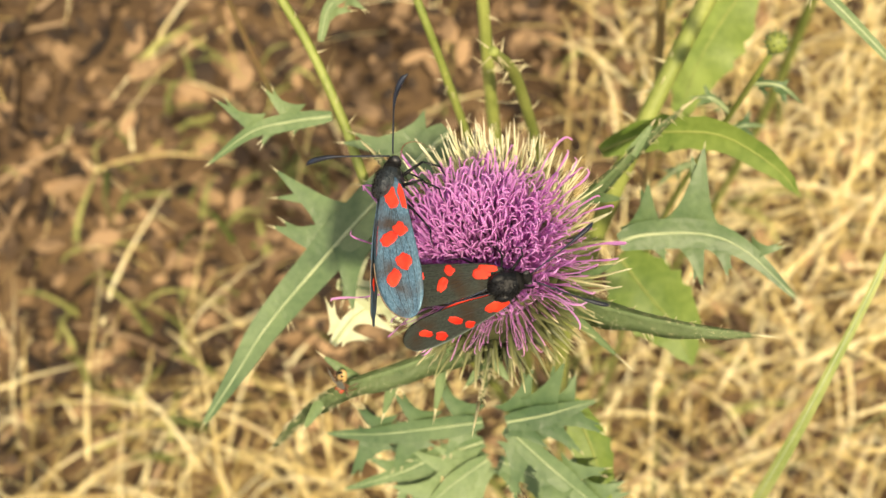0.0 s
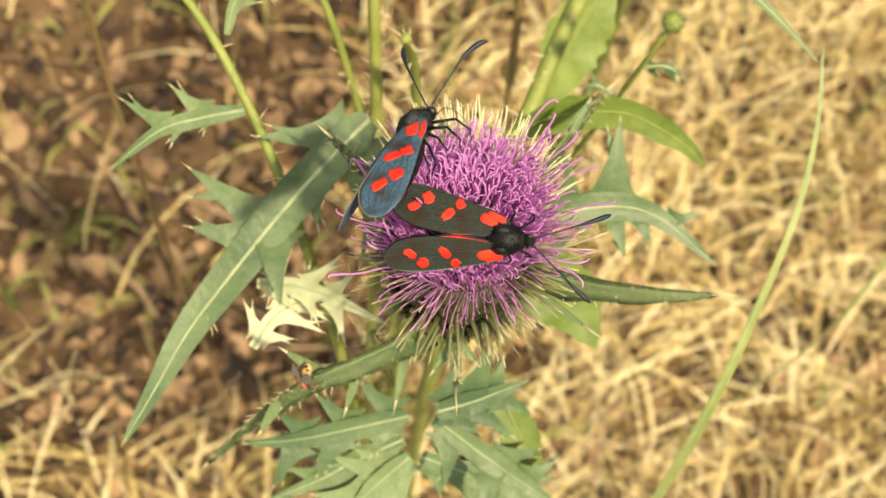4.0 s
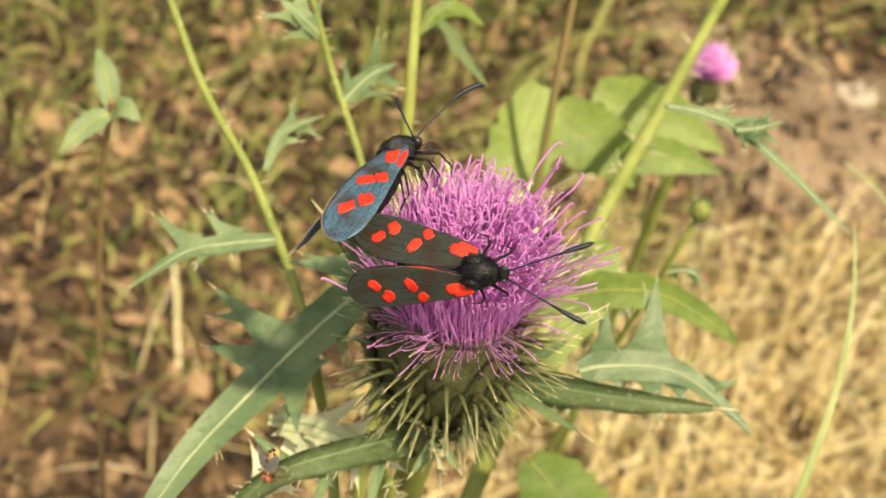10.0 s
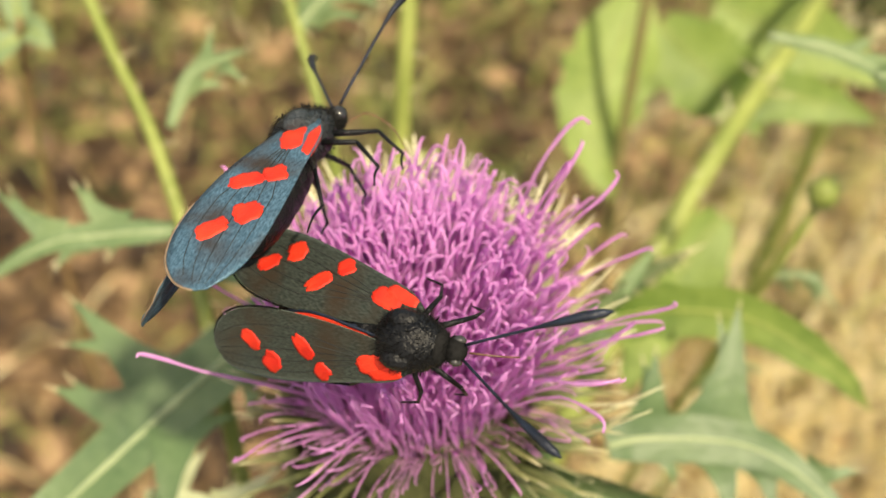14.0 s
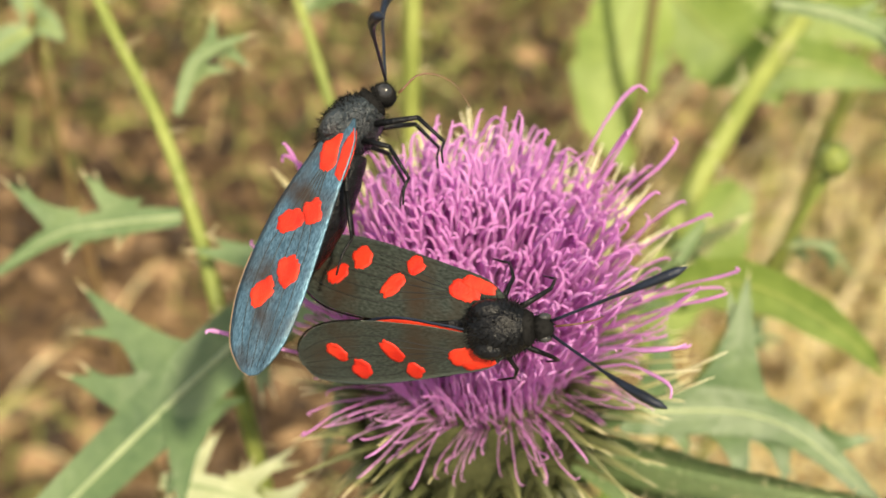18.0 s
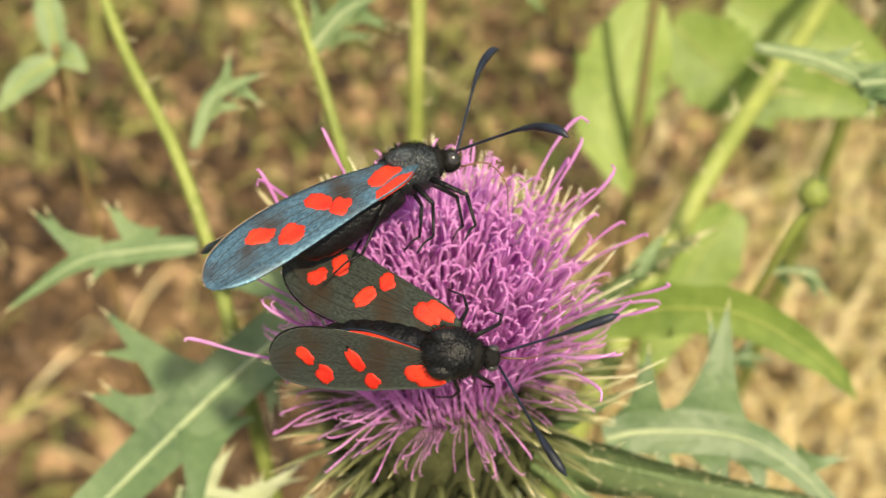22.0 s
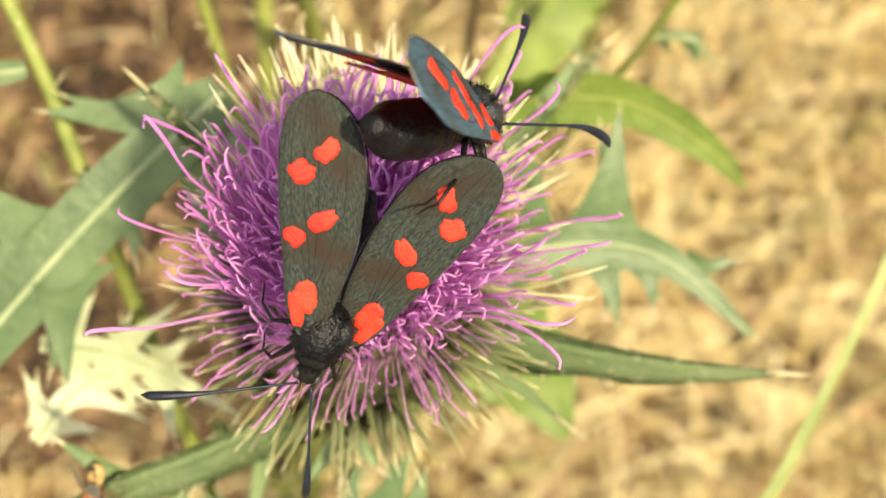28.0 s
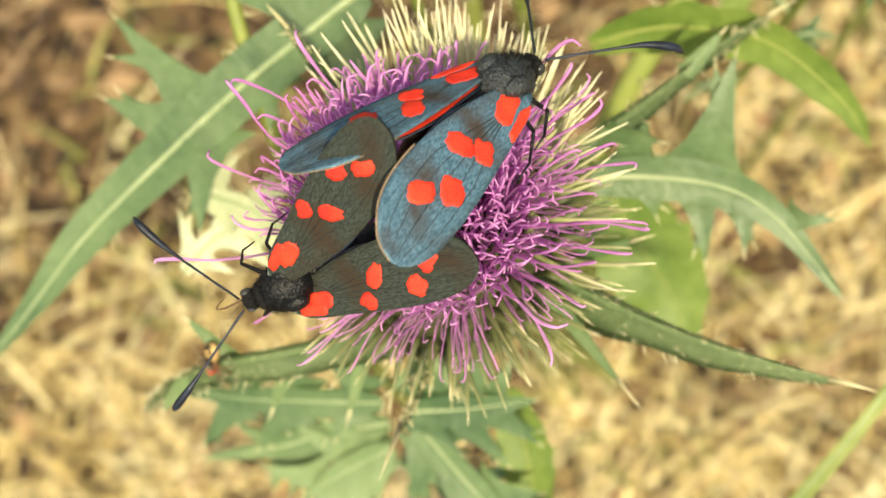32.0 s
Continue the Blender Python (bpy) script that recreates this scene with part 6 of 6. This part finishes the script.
DARK_FEEL_LEFT = [
    (0, pose(0.00378, 0.00045, 0.00045, 0.00, 4.17, 21.28)),
    (1, pose(0.00378, 0.00045, 0.00045, 0.00, -4.61, 24.12)),
    (2, pose(0.00378, 0.00045, 0.00045, 0.00, 2.43, 20.16)),
    (2.5, pose(0.00378, 0.00045, 0.00045, 0.00, -0.41, 19.83)),
    (4.5, pose(0.00378, 0.00045, 0.00045, 0.00, 6.28, 22.53)),
    (5, pose(0.00378, 0.00045, 0.00045, 0.00, 10.02, 20.04)),
    (6, pose(0.00378, 0.00045, 0.00045, 0.00, 0.18, 21.27)),
    (7, pose(0.00378, 0.00045, 0.00045, 0.00, -3.38, 22.06)),
    (8, pose(0.00378, 0.00045, 0.00045, 0.00, 1.82, 23.03)),
    (9, pose(0.00378, 0.00045, 0.00045, 0.00, 1.30, 21.58)),
    (10, pose(0.00378, 0.00045, 0.00045, 0.00, 4.19, 23.78)),
    (11, pose(0.00378, 0.00045, 0.00045, 0.00, -8.95, 21.62)),
    (11.5, pose(0.00378, 0.00045, 0.00045, 0.00, -19.94, 20.05)),
    (12, pose(0.00378, 0.00045, 0.00045, 0.00, -22.98, 20.39)),
    (13, pose(0.00378, 0.00045, 0.00045, 0.00, -24.08, 19.04)),
    (13.5, pose(0.00378, 0.00045, 0.00045, 0.00, -21.76, 20.76)),
    (15.5, pose(0.00378, 0.00045, 0.00045, 0.00, -24.56, 23.73)),
    (16, pose(0.00378, 0.00045, 0.00045, 0.00, -25.42, 22.68)),
    (17, pose(0.00378, 0.00045, 0.00045, 0.00, -25.62, 22.08)),
    (18, pose(0.00378, 0.00045, 0.00045, 0.00, -23.59, 21.25)),
    (19, pose(0.00378, 0.00045, 0.00045, 0.00, -26.47, 18.80)),
    (20, pose(0.00378, 0.00045, 0.00045, 0.00, -22.71, 46.27)),
    (21, pose(0.00378, 0.00045, 0.00045, 0.00, -27.70, 24.59)),
    (22, pose(0.00378, 0.00045, 0.00045, 0.00, -28.94, 27.37)),
    (23, pose(0.00378, 0.00045, 0.00045, 0.00, -26.49, 29.63)),
    (24, pose(0.00378, 0.00045, 0.00045, 0.00, -31.22, 23.34)),
    (24.5, pose(0.00378, 0.00045, 0.00045, 0.00, -26.71, 24.21)),
    (26.5, pose(0.00378, 0.00045, 0.00045, 0.00, -5.81, 34.93)),
    (27, pose(0.00378, 0.00045, 0.00045, 0.00, -9.81, 11.01)),
    (28, pose(0.00378, 0.00045, 0.00045, 0.00, 25.52, 19.47)),
    (29, pose(0.00378, 0.00045, 0.00045, 0.00, 55.11, 30.39)),
    (30, pose(0.00378, 0.00045, 0.00045, 0.00, -18.53, 46.71)),
    (31, pose(0.00378, 0.00045, 0.00045, 0.00, 6.30, 31.47)),
    (31.5, pose(0.00378, 0.00045, 0.00045, 0.00, 17.84, 20.92)),
    (32, pose(0.00378, 0.00045, 0.00045, 0.00, -3.41, 33.22)),
]
DARK_FEEL_RIGHT = [
    (0, pose(0.00378, -0.00045, 0.00045, -0.00, -9.54, -34.30)),
    (1, pose(0.00378, -0.00045, 0.00045, -0.00, -25.48, -28.85)),
    (2, pose(0.00378, -0.00045, 0.00045, -0.00, -10.29, -33.36)),
    (2.5, pose(0.00378, -0.00045, 0.00045, -0.00, -10.31, -38.97)),
    (4.5, pose(0.00378, -0.00045, 0.00045, -0.00, -4.12, -40.65)),
    (5, pose(0.00378, -0.00045, 0.00045, -0.00, -3.16, -44.48)),
    (6, pose(0.00378, -0.00045, 0.00045, -0.00, -1.25, -33.85)),
    (7, pose(0.00378, -0.00045, 0.00045, -0.00, -1.89, -28.48)),
    (8, pose(0.00378, -0.00045, 0.00045, -0.00, -1.54, -27.67)),
    (9, pose(0.00378, -0.00045, 0.00045, -0.00, -1.31, -27.20)),
    (10, pose(0.00378, -0.00045, 0.00045, -0.00, -3.40, -23.64)),
    (11, pose(0.00378, -0.00045, 0.00045, -0.00, -21.22, -22.17)),
    (11.5, pose(0.00378, -0.00045, 0.00045, -0.00, -27.93, -23.82)),
    (12, pose(0.00378, -0.00045, 0.00045, -0.00, -32.68, -24.10)),
    (13, pose(0.00378, -0.00045, 0.00045, -0.00, -31.71, -27.20)),
    (13.5, pose(0.00378, -0.00045, 0.00045, -0.00, -31.42, -28.06)),
    (15.5, pose(0.00378, -0.00045, 0.00045, -0.00, -36.85, -24.86)),
    (16, pose(0.00378, -0.00045, 0.00045, -0.00, -35.93, -25.10)),
    (17, pose(0.00378, -0.00045, 0.00045, -0.00, -36.35, -24.88)),
    (18, pose(0.00378, -0.00045, 0.00045, -0.00, -36.69, -26.11)),
    (19, pose(0.00378, -0.00045, 0.00045, -0.00, -37.47, -55.63)),
    (20, pose(0.00378, -0.00045, 0.00045, -0.00, -34.06, -39.58)),
    (21, pose(0.00378, -0.00045, 0.00045, -0.00, -44.57, -75.53)),
    (22, pose(0.00378, -0.00045, 0.00045, -0.00, -36.57, -47.23)),
    (23, pose(0.00378, -0.00045, 0.00045, -0.00, -39.25, -44.60)),
    (24, pose(0.00378, -0.00045, 0.00045, -0.00, -36.80, -54.90)),
    (24.5, pose(0.00378, -0.00045, 0.00045, -0.00, -33.78, -45.61)),
    (26.5, pose(0.00378, -0.00045, 0.00045, -0.00, -14.66, -50.12)),
    (27, pose(0.00378, -0.00045, 0.00045, -0.00, -22.45, -81.84)),
    (28, pose(0.00378, -0.00045, 0.00045, -0.00, -3.01, -67.71)),
    (29, pose(0.00378, -0.00045, 0.00045, -0.00, -14.65, -72.13)),
    (30, pose(0.00378, -0.00045, 0.00045, -0.00, -0.42, -56.45)),
    (31, pose(0.00378, -0.00045, 0.00045, -0.00, -17.60, -50.75)),
    (31.5, pose(0.00378, -0.00045, 0.00045, -0.00, -8.58, -63.25)),
    (32, pose(0.00378, -0.00045, 0.00045, -0.00, -10.18, -64.86)),
]
BLUE_LEFT = [
    (0, pose(0.00067, 0.00151, 0.00050, -154.95, 13.05, 171.28)),
    (1, pose(0.00067, 0.00151, 0.00050, -156.33, 13.61, 173.53)),
    (2, pose(0.00067, 0.00151, 0.00050, -163.72, 10.17, 172.48)),
    (2.5, pose(0.00067, 0.00151, 0.00050, -163.03, 10.44, 171.57)),
    (4.5, pose(0.00067, 0.00151, 0.00050, -168.13, 10.75, 171.91)),
    (5, pose(0.00067, 0.00151, 0.00050, -166.28, 11.28, 171.61)),
    (6, pose(0.00067, 0.00151, 0.00050, -170.81, 11.43, 170.14)),
    (7, pose(0.00067, 0.00151, 0.00050, -168.79, 12.51, 166.84)),
    (8, pose(0.00067, 0.00151, 0.00050, -168.80, 12.47, 166.61)),
    (9, pose(0.00067, 0.00151, 0.00050, -168.21, 13.09, 167.73)),
    (10, pose(0.00067, 0.00151, 0.00050, -169.51, 11.44, 171.97)),
    (11, pose(0.00067, 0.00151, 0.00050, -167.46, 11.50, 176.79)),
    (11.5, pose(0.00067, 0.00151, 0.00050, -159.24, 14.32, -179.68)),
    (12, pose(0.00067, 0.00151, 0.00050, -158.29, 12.84, -178.00)),
    (13, pose(0.00067, 0.00151, 0.00050, -168.36, 13.99, 179.16)),
    (13.5, pose(0.00067, 0.00151, 0.00050, -170.66, 14.77, 178.94)),
    (15.5, pose(0.00067, 0.00151, 0.00050, -174.41, 16.14, 163.06)),
    (16, pose(0.00067, 0.00151, 0.00050, -172.95, 14.25, 161.84)),
    (17, pose(0.00067, 0.00151, 0.00050, -175.24, 14.99, 161.89)),
    (18, pose(0.00067, 0.00151, 0.00050, 179.07, 15.77, 160.40)),
    (19, pose(0.00067, 0.00151, 0.00050, 177.37, 13.18, 162.44)),
    (20, pose(0.00067, 0.00151, 0.00050, -178.62, 8.74, 159.34)),
    (21, pose(0.00067, 0.00151, 0.00050, -177.98, 11.60, 157.25)),
    (22, pose(0.00067, 0.00151, 0.00050, -176.32, 9.53, 159.63)),
    (23, pose(0.00067, 0.00151, 0.00050, -175.61, 11.91, 158.95)),
    (24, pose(0.00067, 0.00151, 0.00050, -168.91, 10.64, 159.62)),
    (24.5, pose(0.00067, 0.00151, 0.00050, -167.06, 8.63, 157.22)),
    (26.5, pose(0.00067, 0.00151, 0.00050, -148.65, 9.46, 170.08)),
    (27, pose(0.00067, 0.00151, 0.00050, -151.21, 7.37, 165.65)),
    (28, pose(0.00067, 0.00151, 0.00050, -158.52, 8.45, 168.24)),
    (29, pose(0.00067, 0.00151, 0.00050, -158.66, 11.99, 164.69)),
    (30, pose(0.00067, 0.00151, 0.00050, -157.88, 13.78, 164.74)),
    (31, pose(0.00067, 0.00151, 0.00050, -156.09, 15.27, 163.79)),
    (31.5, pose(0.00067, 0.00151, 0.00050, -155.90, 15.00, 163.38)),
    (32, pose(0.00067, 0.00151, 0.00050, -155.86, 16.45, 163.46)),
]
BLUE_RIGHT = [
    (0, pose(0.00067, -0.00151, 0.00050, -39.22, 20.97, -170.68)),
    (1, pose(0.00067, -0.00151, 0.00050, -38.17, 20.98, -168.48)),
    (2, pose(0.00067, -0.00151, 0.00050, -39.53, 19.12, -171.39)),
    (2.5, pose(0.00067, -0.00151, 0.00050, -38.57, 19.96, -170.46)),
    (4.5, pose(0.00067, -0.00151, 0.00050, -38.77, 18.62, -169.74)),
    (5, pose(0.00067, -0.00151, 0.00050, -38.99, 19.62, -169.98)),
    (6, pose(0.00067, -0.00151, 0.00050, -39.78, 20.32, -170.40)),
    (7, pose(0.00067, -0.00151, 0.00050, -40.18, 20.45, -169.25)),
    (8, pose(0.00067, -0.00151, 0.00050, -40.36, 20.59, -169.95)),
    (9, pose(0.00067, -0.00151, 0.00050, -40.64, 20.83, -170.35)),
    (10, pose(0.00067, -0.00151, 0.00050, -41.17, 19.58, -170.67)),
    (11, pose(0.00067, -0.00151, 0.00050, -42.62, 18.03, -169.37)),
    (11.5, pose(0.00067, -0.00151, 0.00050, -42.27, 21.12, -171.25)),
    (12, pose(0.00067, -0.00151, 0.00050, -43.08, 21.66, -171.81)),
    (13, pose(0.00067, -0.00151, 0.00050, -42.30, 19.70, -167.02)),
    (13.5, pose(0.00067, -0.00151, 0.00050, -41.96, 20.04, -166.22)),
    (15.5, pose(0.00067, -0.00151, 0.00050, -42.26, 21.95, -167.61)),
    (16, pose(0.00067, -0.00151, 0.00050, -41.89, 20.92, -166.59)),
    (17, pose(0.00067, -0.00151, 0.00050, -40.57, 23.31, -166.32)),
    (18, pose(0.00067, -0.00151, 0.00050, -38.94, 24.70, -165.65)),
    (19, pose(0.00067, -0.00151, 0.00050, -36.06, 20.77, -164.77)),
    (20, pose(0.00067, -0.00151, 0.00050, -35.41, 16.03, -163.26)),
    (21, pose(0.00067, -0.00151, 0.00050, -35.27, 19.46, -163.54)),
    (22, pose(0.00067, -0.00151, 0.00050, -33.99, 18.63, -162.84)),
    (23, pose(0.00067, -0.00151, 0.00050, -32.84, 18.72, -162.12)),
    (24, pose(0.00067, -0.00151, 0.00050, -34.03, 16.83, -164.57)),
    (24.5, pose(0.00067, -0.00151, 0.00050, -34.23, 16.69, -164.51)),
    (26.5, pose(0.00067, -0.00151, 0.00050, -27.10, 6.37, -168.74)),
    (27, pose(0.00067, -0.00151, 0.00050, -26.46, 6.10, -166.58)),
    (28, pose(0.00067, -0.00151, 0.00050, -25.33, 0.52, -169.48)),
    (29, pose(0.00067, -0.00151, 0.00050, -20.08, 6.49, -162.53)),
    (30, pose(0.00067, -0.00151, 0.00050, -19.08, 13.59, -160.16)),
    (31, pose(0.00067, -0.00151, 0.00050, -22.18, 14.15, -162.38)),
    (31.5, pose(0.00067, -0.00151, 0.00050, -23.16, 12.07, -163.02)),
    (32, pose(0.00067, -0.00151, 0.00050, -23.61, 13.71, -164.63)),
]
BLUE_FEEL_LEFT = [
    (0, pose(0.00421, 0.00050, 0.00050, 0.00, -53.63, 110.73)),
    (1, pose(0.00421, 0.00050, 0.00050, 0.00, -43.74, 76.57)),
    (2, pose(0.00421, 0.00050, 0.00050, 0.00, -41.72, 46.18)),
    (2.5, pose(0.00421, 0.00050, 0.00050, 0.00, -27.85, 46.52)),
    (4.5, pose(0.00421, 0.00050, 0.00050, 0.00, -52.75, 15.58)),
    (5, pose(0.00421, 0.00050, 0.00050, 0.00, -47.30, 32.41)),
    (6, pose(0.00421, 0.00050, 0.00050, 0.00, -38.16, 38.65)),
    (7, pose(0.00421, 0.00050, 0.00050, 0.00, -44.08, 43.63)),
    (8, pose(0.00421, 0.00050, 0.00050, 0.00, -43.25, 45.59)),
    (9, pose(0.00421, 0.00050, 0.00050, 0.00, -35.22, 41.88)),
    (10, pose(0.00421, 0.00050, 0.00050, 0.00, -33.51, 43.62)),
    (11, pose(0.00421, 0.00050, 0.00050, 0.00, -28.28, 39.25)),
    (11.5, pose(0.00421, 0.00050, 0.00050, 0.00, -29.32, 59.69)),
    (12, pose(0.00421, 0.00050, 0.00050, 0.00, -38.01, 51.76)),
    (13, pose(0.00421, 0.00050, 0.00050, 0.00, -34.20, 35.54)),
    (13.5, pose(0.00421, 0.00050, 0.00050, 0.00, -33.39, 41.62)),
    (15.5, pose(0.00421, 0.00050, 0.00050, 0.00, -31.71, 43.30)),
    (16, pose(0.00421, 0.00050, 0.00050, 0.00, -30.61, 45.41)),
    (17, pose(0.00421, 0.00050, 0.00050, 0.00, -13.41, 40.04)),
    (18, pose(0.00421, 0.00050, 0.00050, 0.00, -25.29, 51.87)),
    (19, pose(0.00421, 0.00050, 0.00050, 0.00, -19.55, 47.70)),
    (20, pose(0.00421, 0.00050, 0.00050, 0.00, -49.04, 47.31)),
    (21, pose(0.00421, 0.00050, 0.00050, 0.00, -50.93, 60.63)),
    (22, pose(0.00421, 0.00050, 0.00050, 0.00, -43.21, 42.26)),
    (23, pose(0.00421, 0.00050, 0.00050, 0.00, -45.11, 48.79)),
    (24, pose(0.00421, 0.00050, 0.00050, 0.00, -40.14, 41.42)),
    (24.5, pose(0.00421, 0.00050, 0.00050, 0.00, -33.49, 46.91)),
    (26.5, pose(0.00421, 0.00050, 0.00050, 0.00, -45.56, 43.62)),
    (27, pose(0.00421, 0.00050, 0.00050, 0.00, -40.61, 31.25)),
    (28, pose(0.00421, 0.00050, 0.00050, 0.00, -39.87, 38.70)),
    (29, pose(0.00421, 0.00050, 0.00050, 0.00, -22.76, 51.80)),
    (30, pose(0.00421, 0.00050, 0.00050, 0.00, 7.72, 35.16)),
    (31, pose(0.00421, 0.00050, 0.00050, 0.00, -3.78, 51.64)),
    (31.5, pose(0.00421, 0.00050, 0.00050, 0.00, 11.51, 39.00)),
    (32, pose(0.00421, 0.00050, 0.00050, 0.00, 13.22, 42.84)),
]
BLUE_FEEL_RIGHT = [
    (0, pose(0.00421, -0.00050, 0.00050, -0.00, -16.02, -46.46)),
    (1, pose(0.00421, -0.00050, 0.00050, -0.00, -7.03, -65.08)),
    (2, pose(0.00421, -0.00050, 0.00050, -0.00, 8.61, -53.86)),
    (2.5, pose(0.00421, -0.00050, 0.00050, -0.00, 1.99, -60.52)),
    (4.5, pose(0.00421, -0.00050, 0.00050, -0.00, -5.62, -20.67)),
    (5, pose(0.00421, -0.00050, 0.00050, -0.00, -5.30, -18.75)),
    (6, pose(0.00421, -0.00050, 0.00050, -0.00, -15.51, -24.10)),
    (7, pose(0.00421, -0.00050, 0.00050, -0.00, -11.67, -30.16)),
    (8, pose(0.00421, -0.00050, 0.00050, -0.00, -10.53, -23.13)),
    (9, pose(0.00421, -0.00050, 0.00050, -0.00, -4.90, -22.68)),
    (10, pose(0.00421, -0.00050, 0.00050, -0.00, -4.23, -19.33)),
    (11, pose(0.00421, -0.00050, 0.00050, -0.00, -11.84, -15.24)),
    (11.5, pose(0.00421, -0.00050, 0.00050, 0.00, -21.72, 31.46)),
    (12, pose(0.00421, -0.00050, 0.00050, 0.00, -16.21, 15.09)),
    (13, pose(0.00421, -0.00050, 0.00050, 0.00, -19.51, 1.31)),
    (13.5, pose(0.00421, -0.00050, 0.00050, -0.00, -12.51, -21.46)),
    (15.5, pose(0.00421, -0.00050, 0.00050, 0.00, -18.62, -92.09)),
    (16, pose(0.00421, -0.00050, 0.00050, -0.00, -9.24, -75.39)),
    (17, pose(0.00421, -0.00050, 0.00050, 0.00, -7.94, -99.18)),
    (18, pose(0.00421, -0.00050, 0.00050, -0.00, -10.42, -82.15)),
    (19, pose(0.00421, -0.00050, 0.00050, -0.00, 18.41, -66.96)),
    (20, pose(0.00421, -0.00050, 0.00050, -0.00, -2.54, -52.36)),
    (21, pose(0.00421, -0.00050, 0.00050, -0.00, 4.29, -52.03)),
    (22, pose(0.00421, -0.00050, 0.00050, -0.00, 4.56, -56.06)),
    (23, pose(0.00421, -0.00050, 0.00050, -0.00, 3.29, -52.82)),
    (24, pose(0.00421, -0.00050, 0.00050, -0.00, -13.19, -79.14)),
    (24.5, pose(0.00421, -0.00050, 0.00050, -0.00, 0.39, -66.93)),
    (26.5, pose(0.00421, -0.00050, 0.00050, -0.00, -13.95, -24.51)),
    (27, pose(0.00421, -0.00050, 0.00050, -0.00, -10.17, -30.74)),
    (28, pose(0.00421, -0.00050, 0.00050, -0.00, -17.85, -22.35)),
    (29, pose(0.00421, -0.00050, 0.00050, -0.00, -6.13, -27.71)),
    (30, pose(0.00421, -0.00050, 0.00050, -0.00, -17.19, -29.19)),
    (31, pose(0.00421, -0.00050, 0.00050, -0.00, -12.46, -28.38)),
    (31.5, pose(0.00421, -0.00050, 0.00050, -0.00, -11.43, -37.13)),
    (32, pose(0.00421, -0.00050, 0.00050, -0.00, -8.54, -36.30)),
]


def motions():
    """The moths shift and turn on the flower, part their wings and swing their antennae."""
    for p, body, left, right, fl, fr in ((DARK, DARK_ROWS, DARK_LEFT, DARK_RIGHT, DARK_FEEL_LEFT, DARK_FEEL_RIGHT), (BLUE, BLUE_ROWS, BLUE_LEFT, BLUE_RIGHT, BLUE_FEEL_LEFT, BLUE_FEEL_RIGHT)):
        walk(p["moth"], body)
        walk(p["left_wing"], left)
        walk(p["right_wing"], right)
        walk(p["left_hindwing"], [(t, m @ pose(0, 0, 0, 0, 0, -5)) for t, m in left])
        walk(p["right_hindwing"], [(t, m @ pose(0, 0, 0, 0, 0, -5)) for t, m in right])
        walk(p["left_antenna"], fl)
        walk(p["right_antenna"], fr)
    walk(thistle, SWAY_ROWS)
    walk(FLY, [(t, m @ Matrix.Translation(FLY_AT - BASE)) for t, m in SWAY_ROWS])


motions()
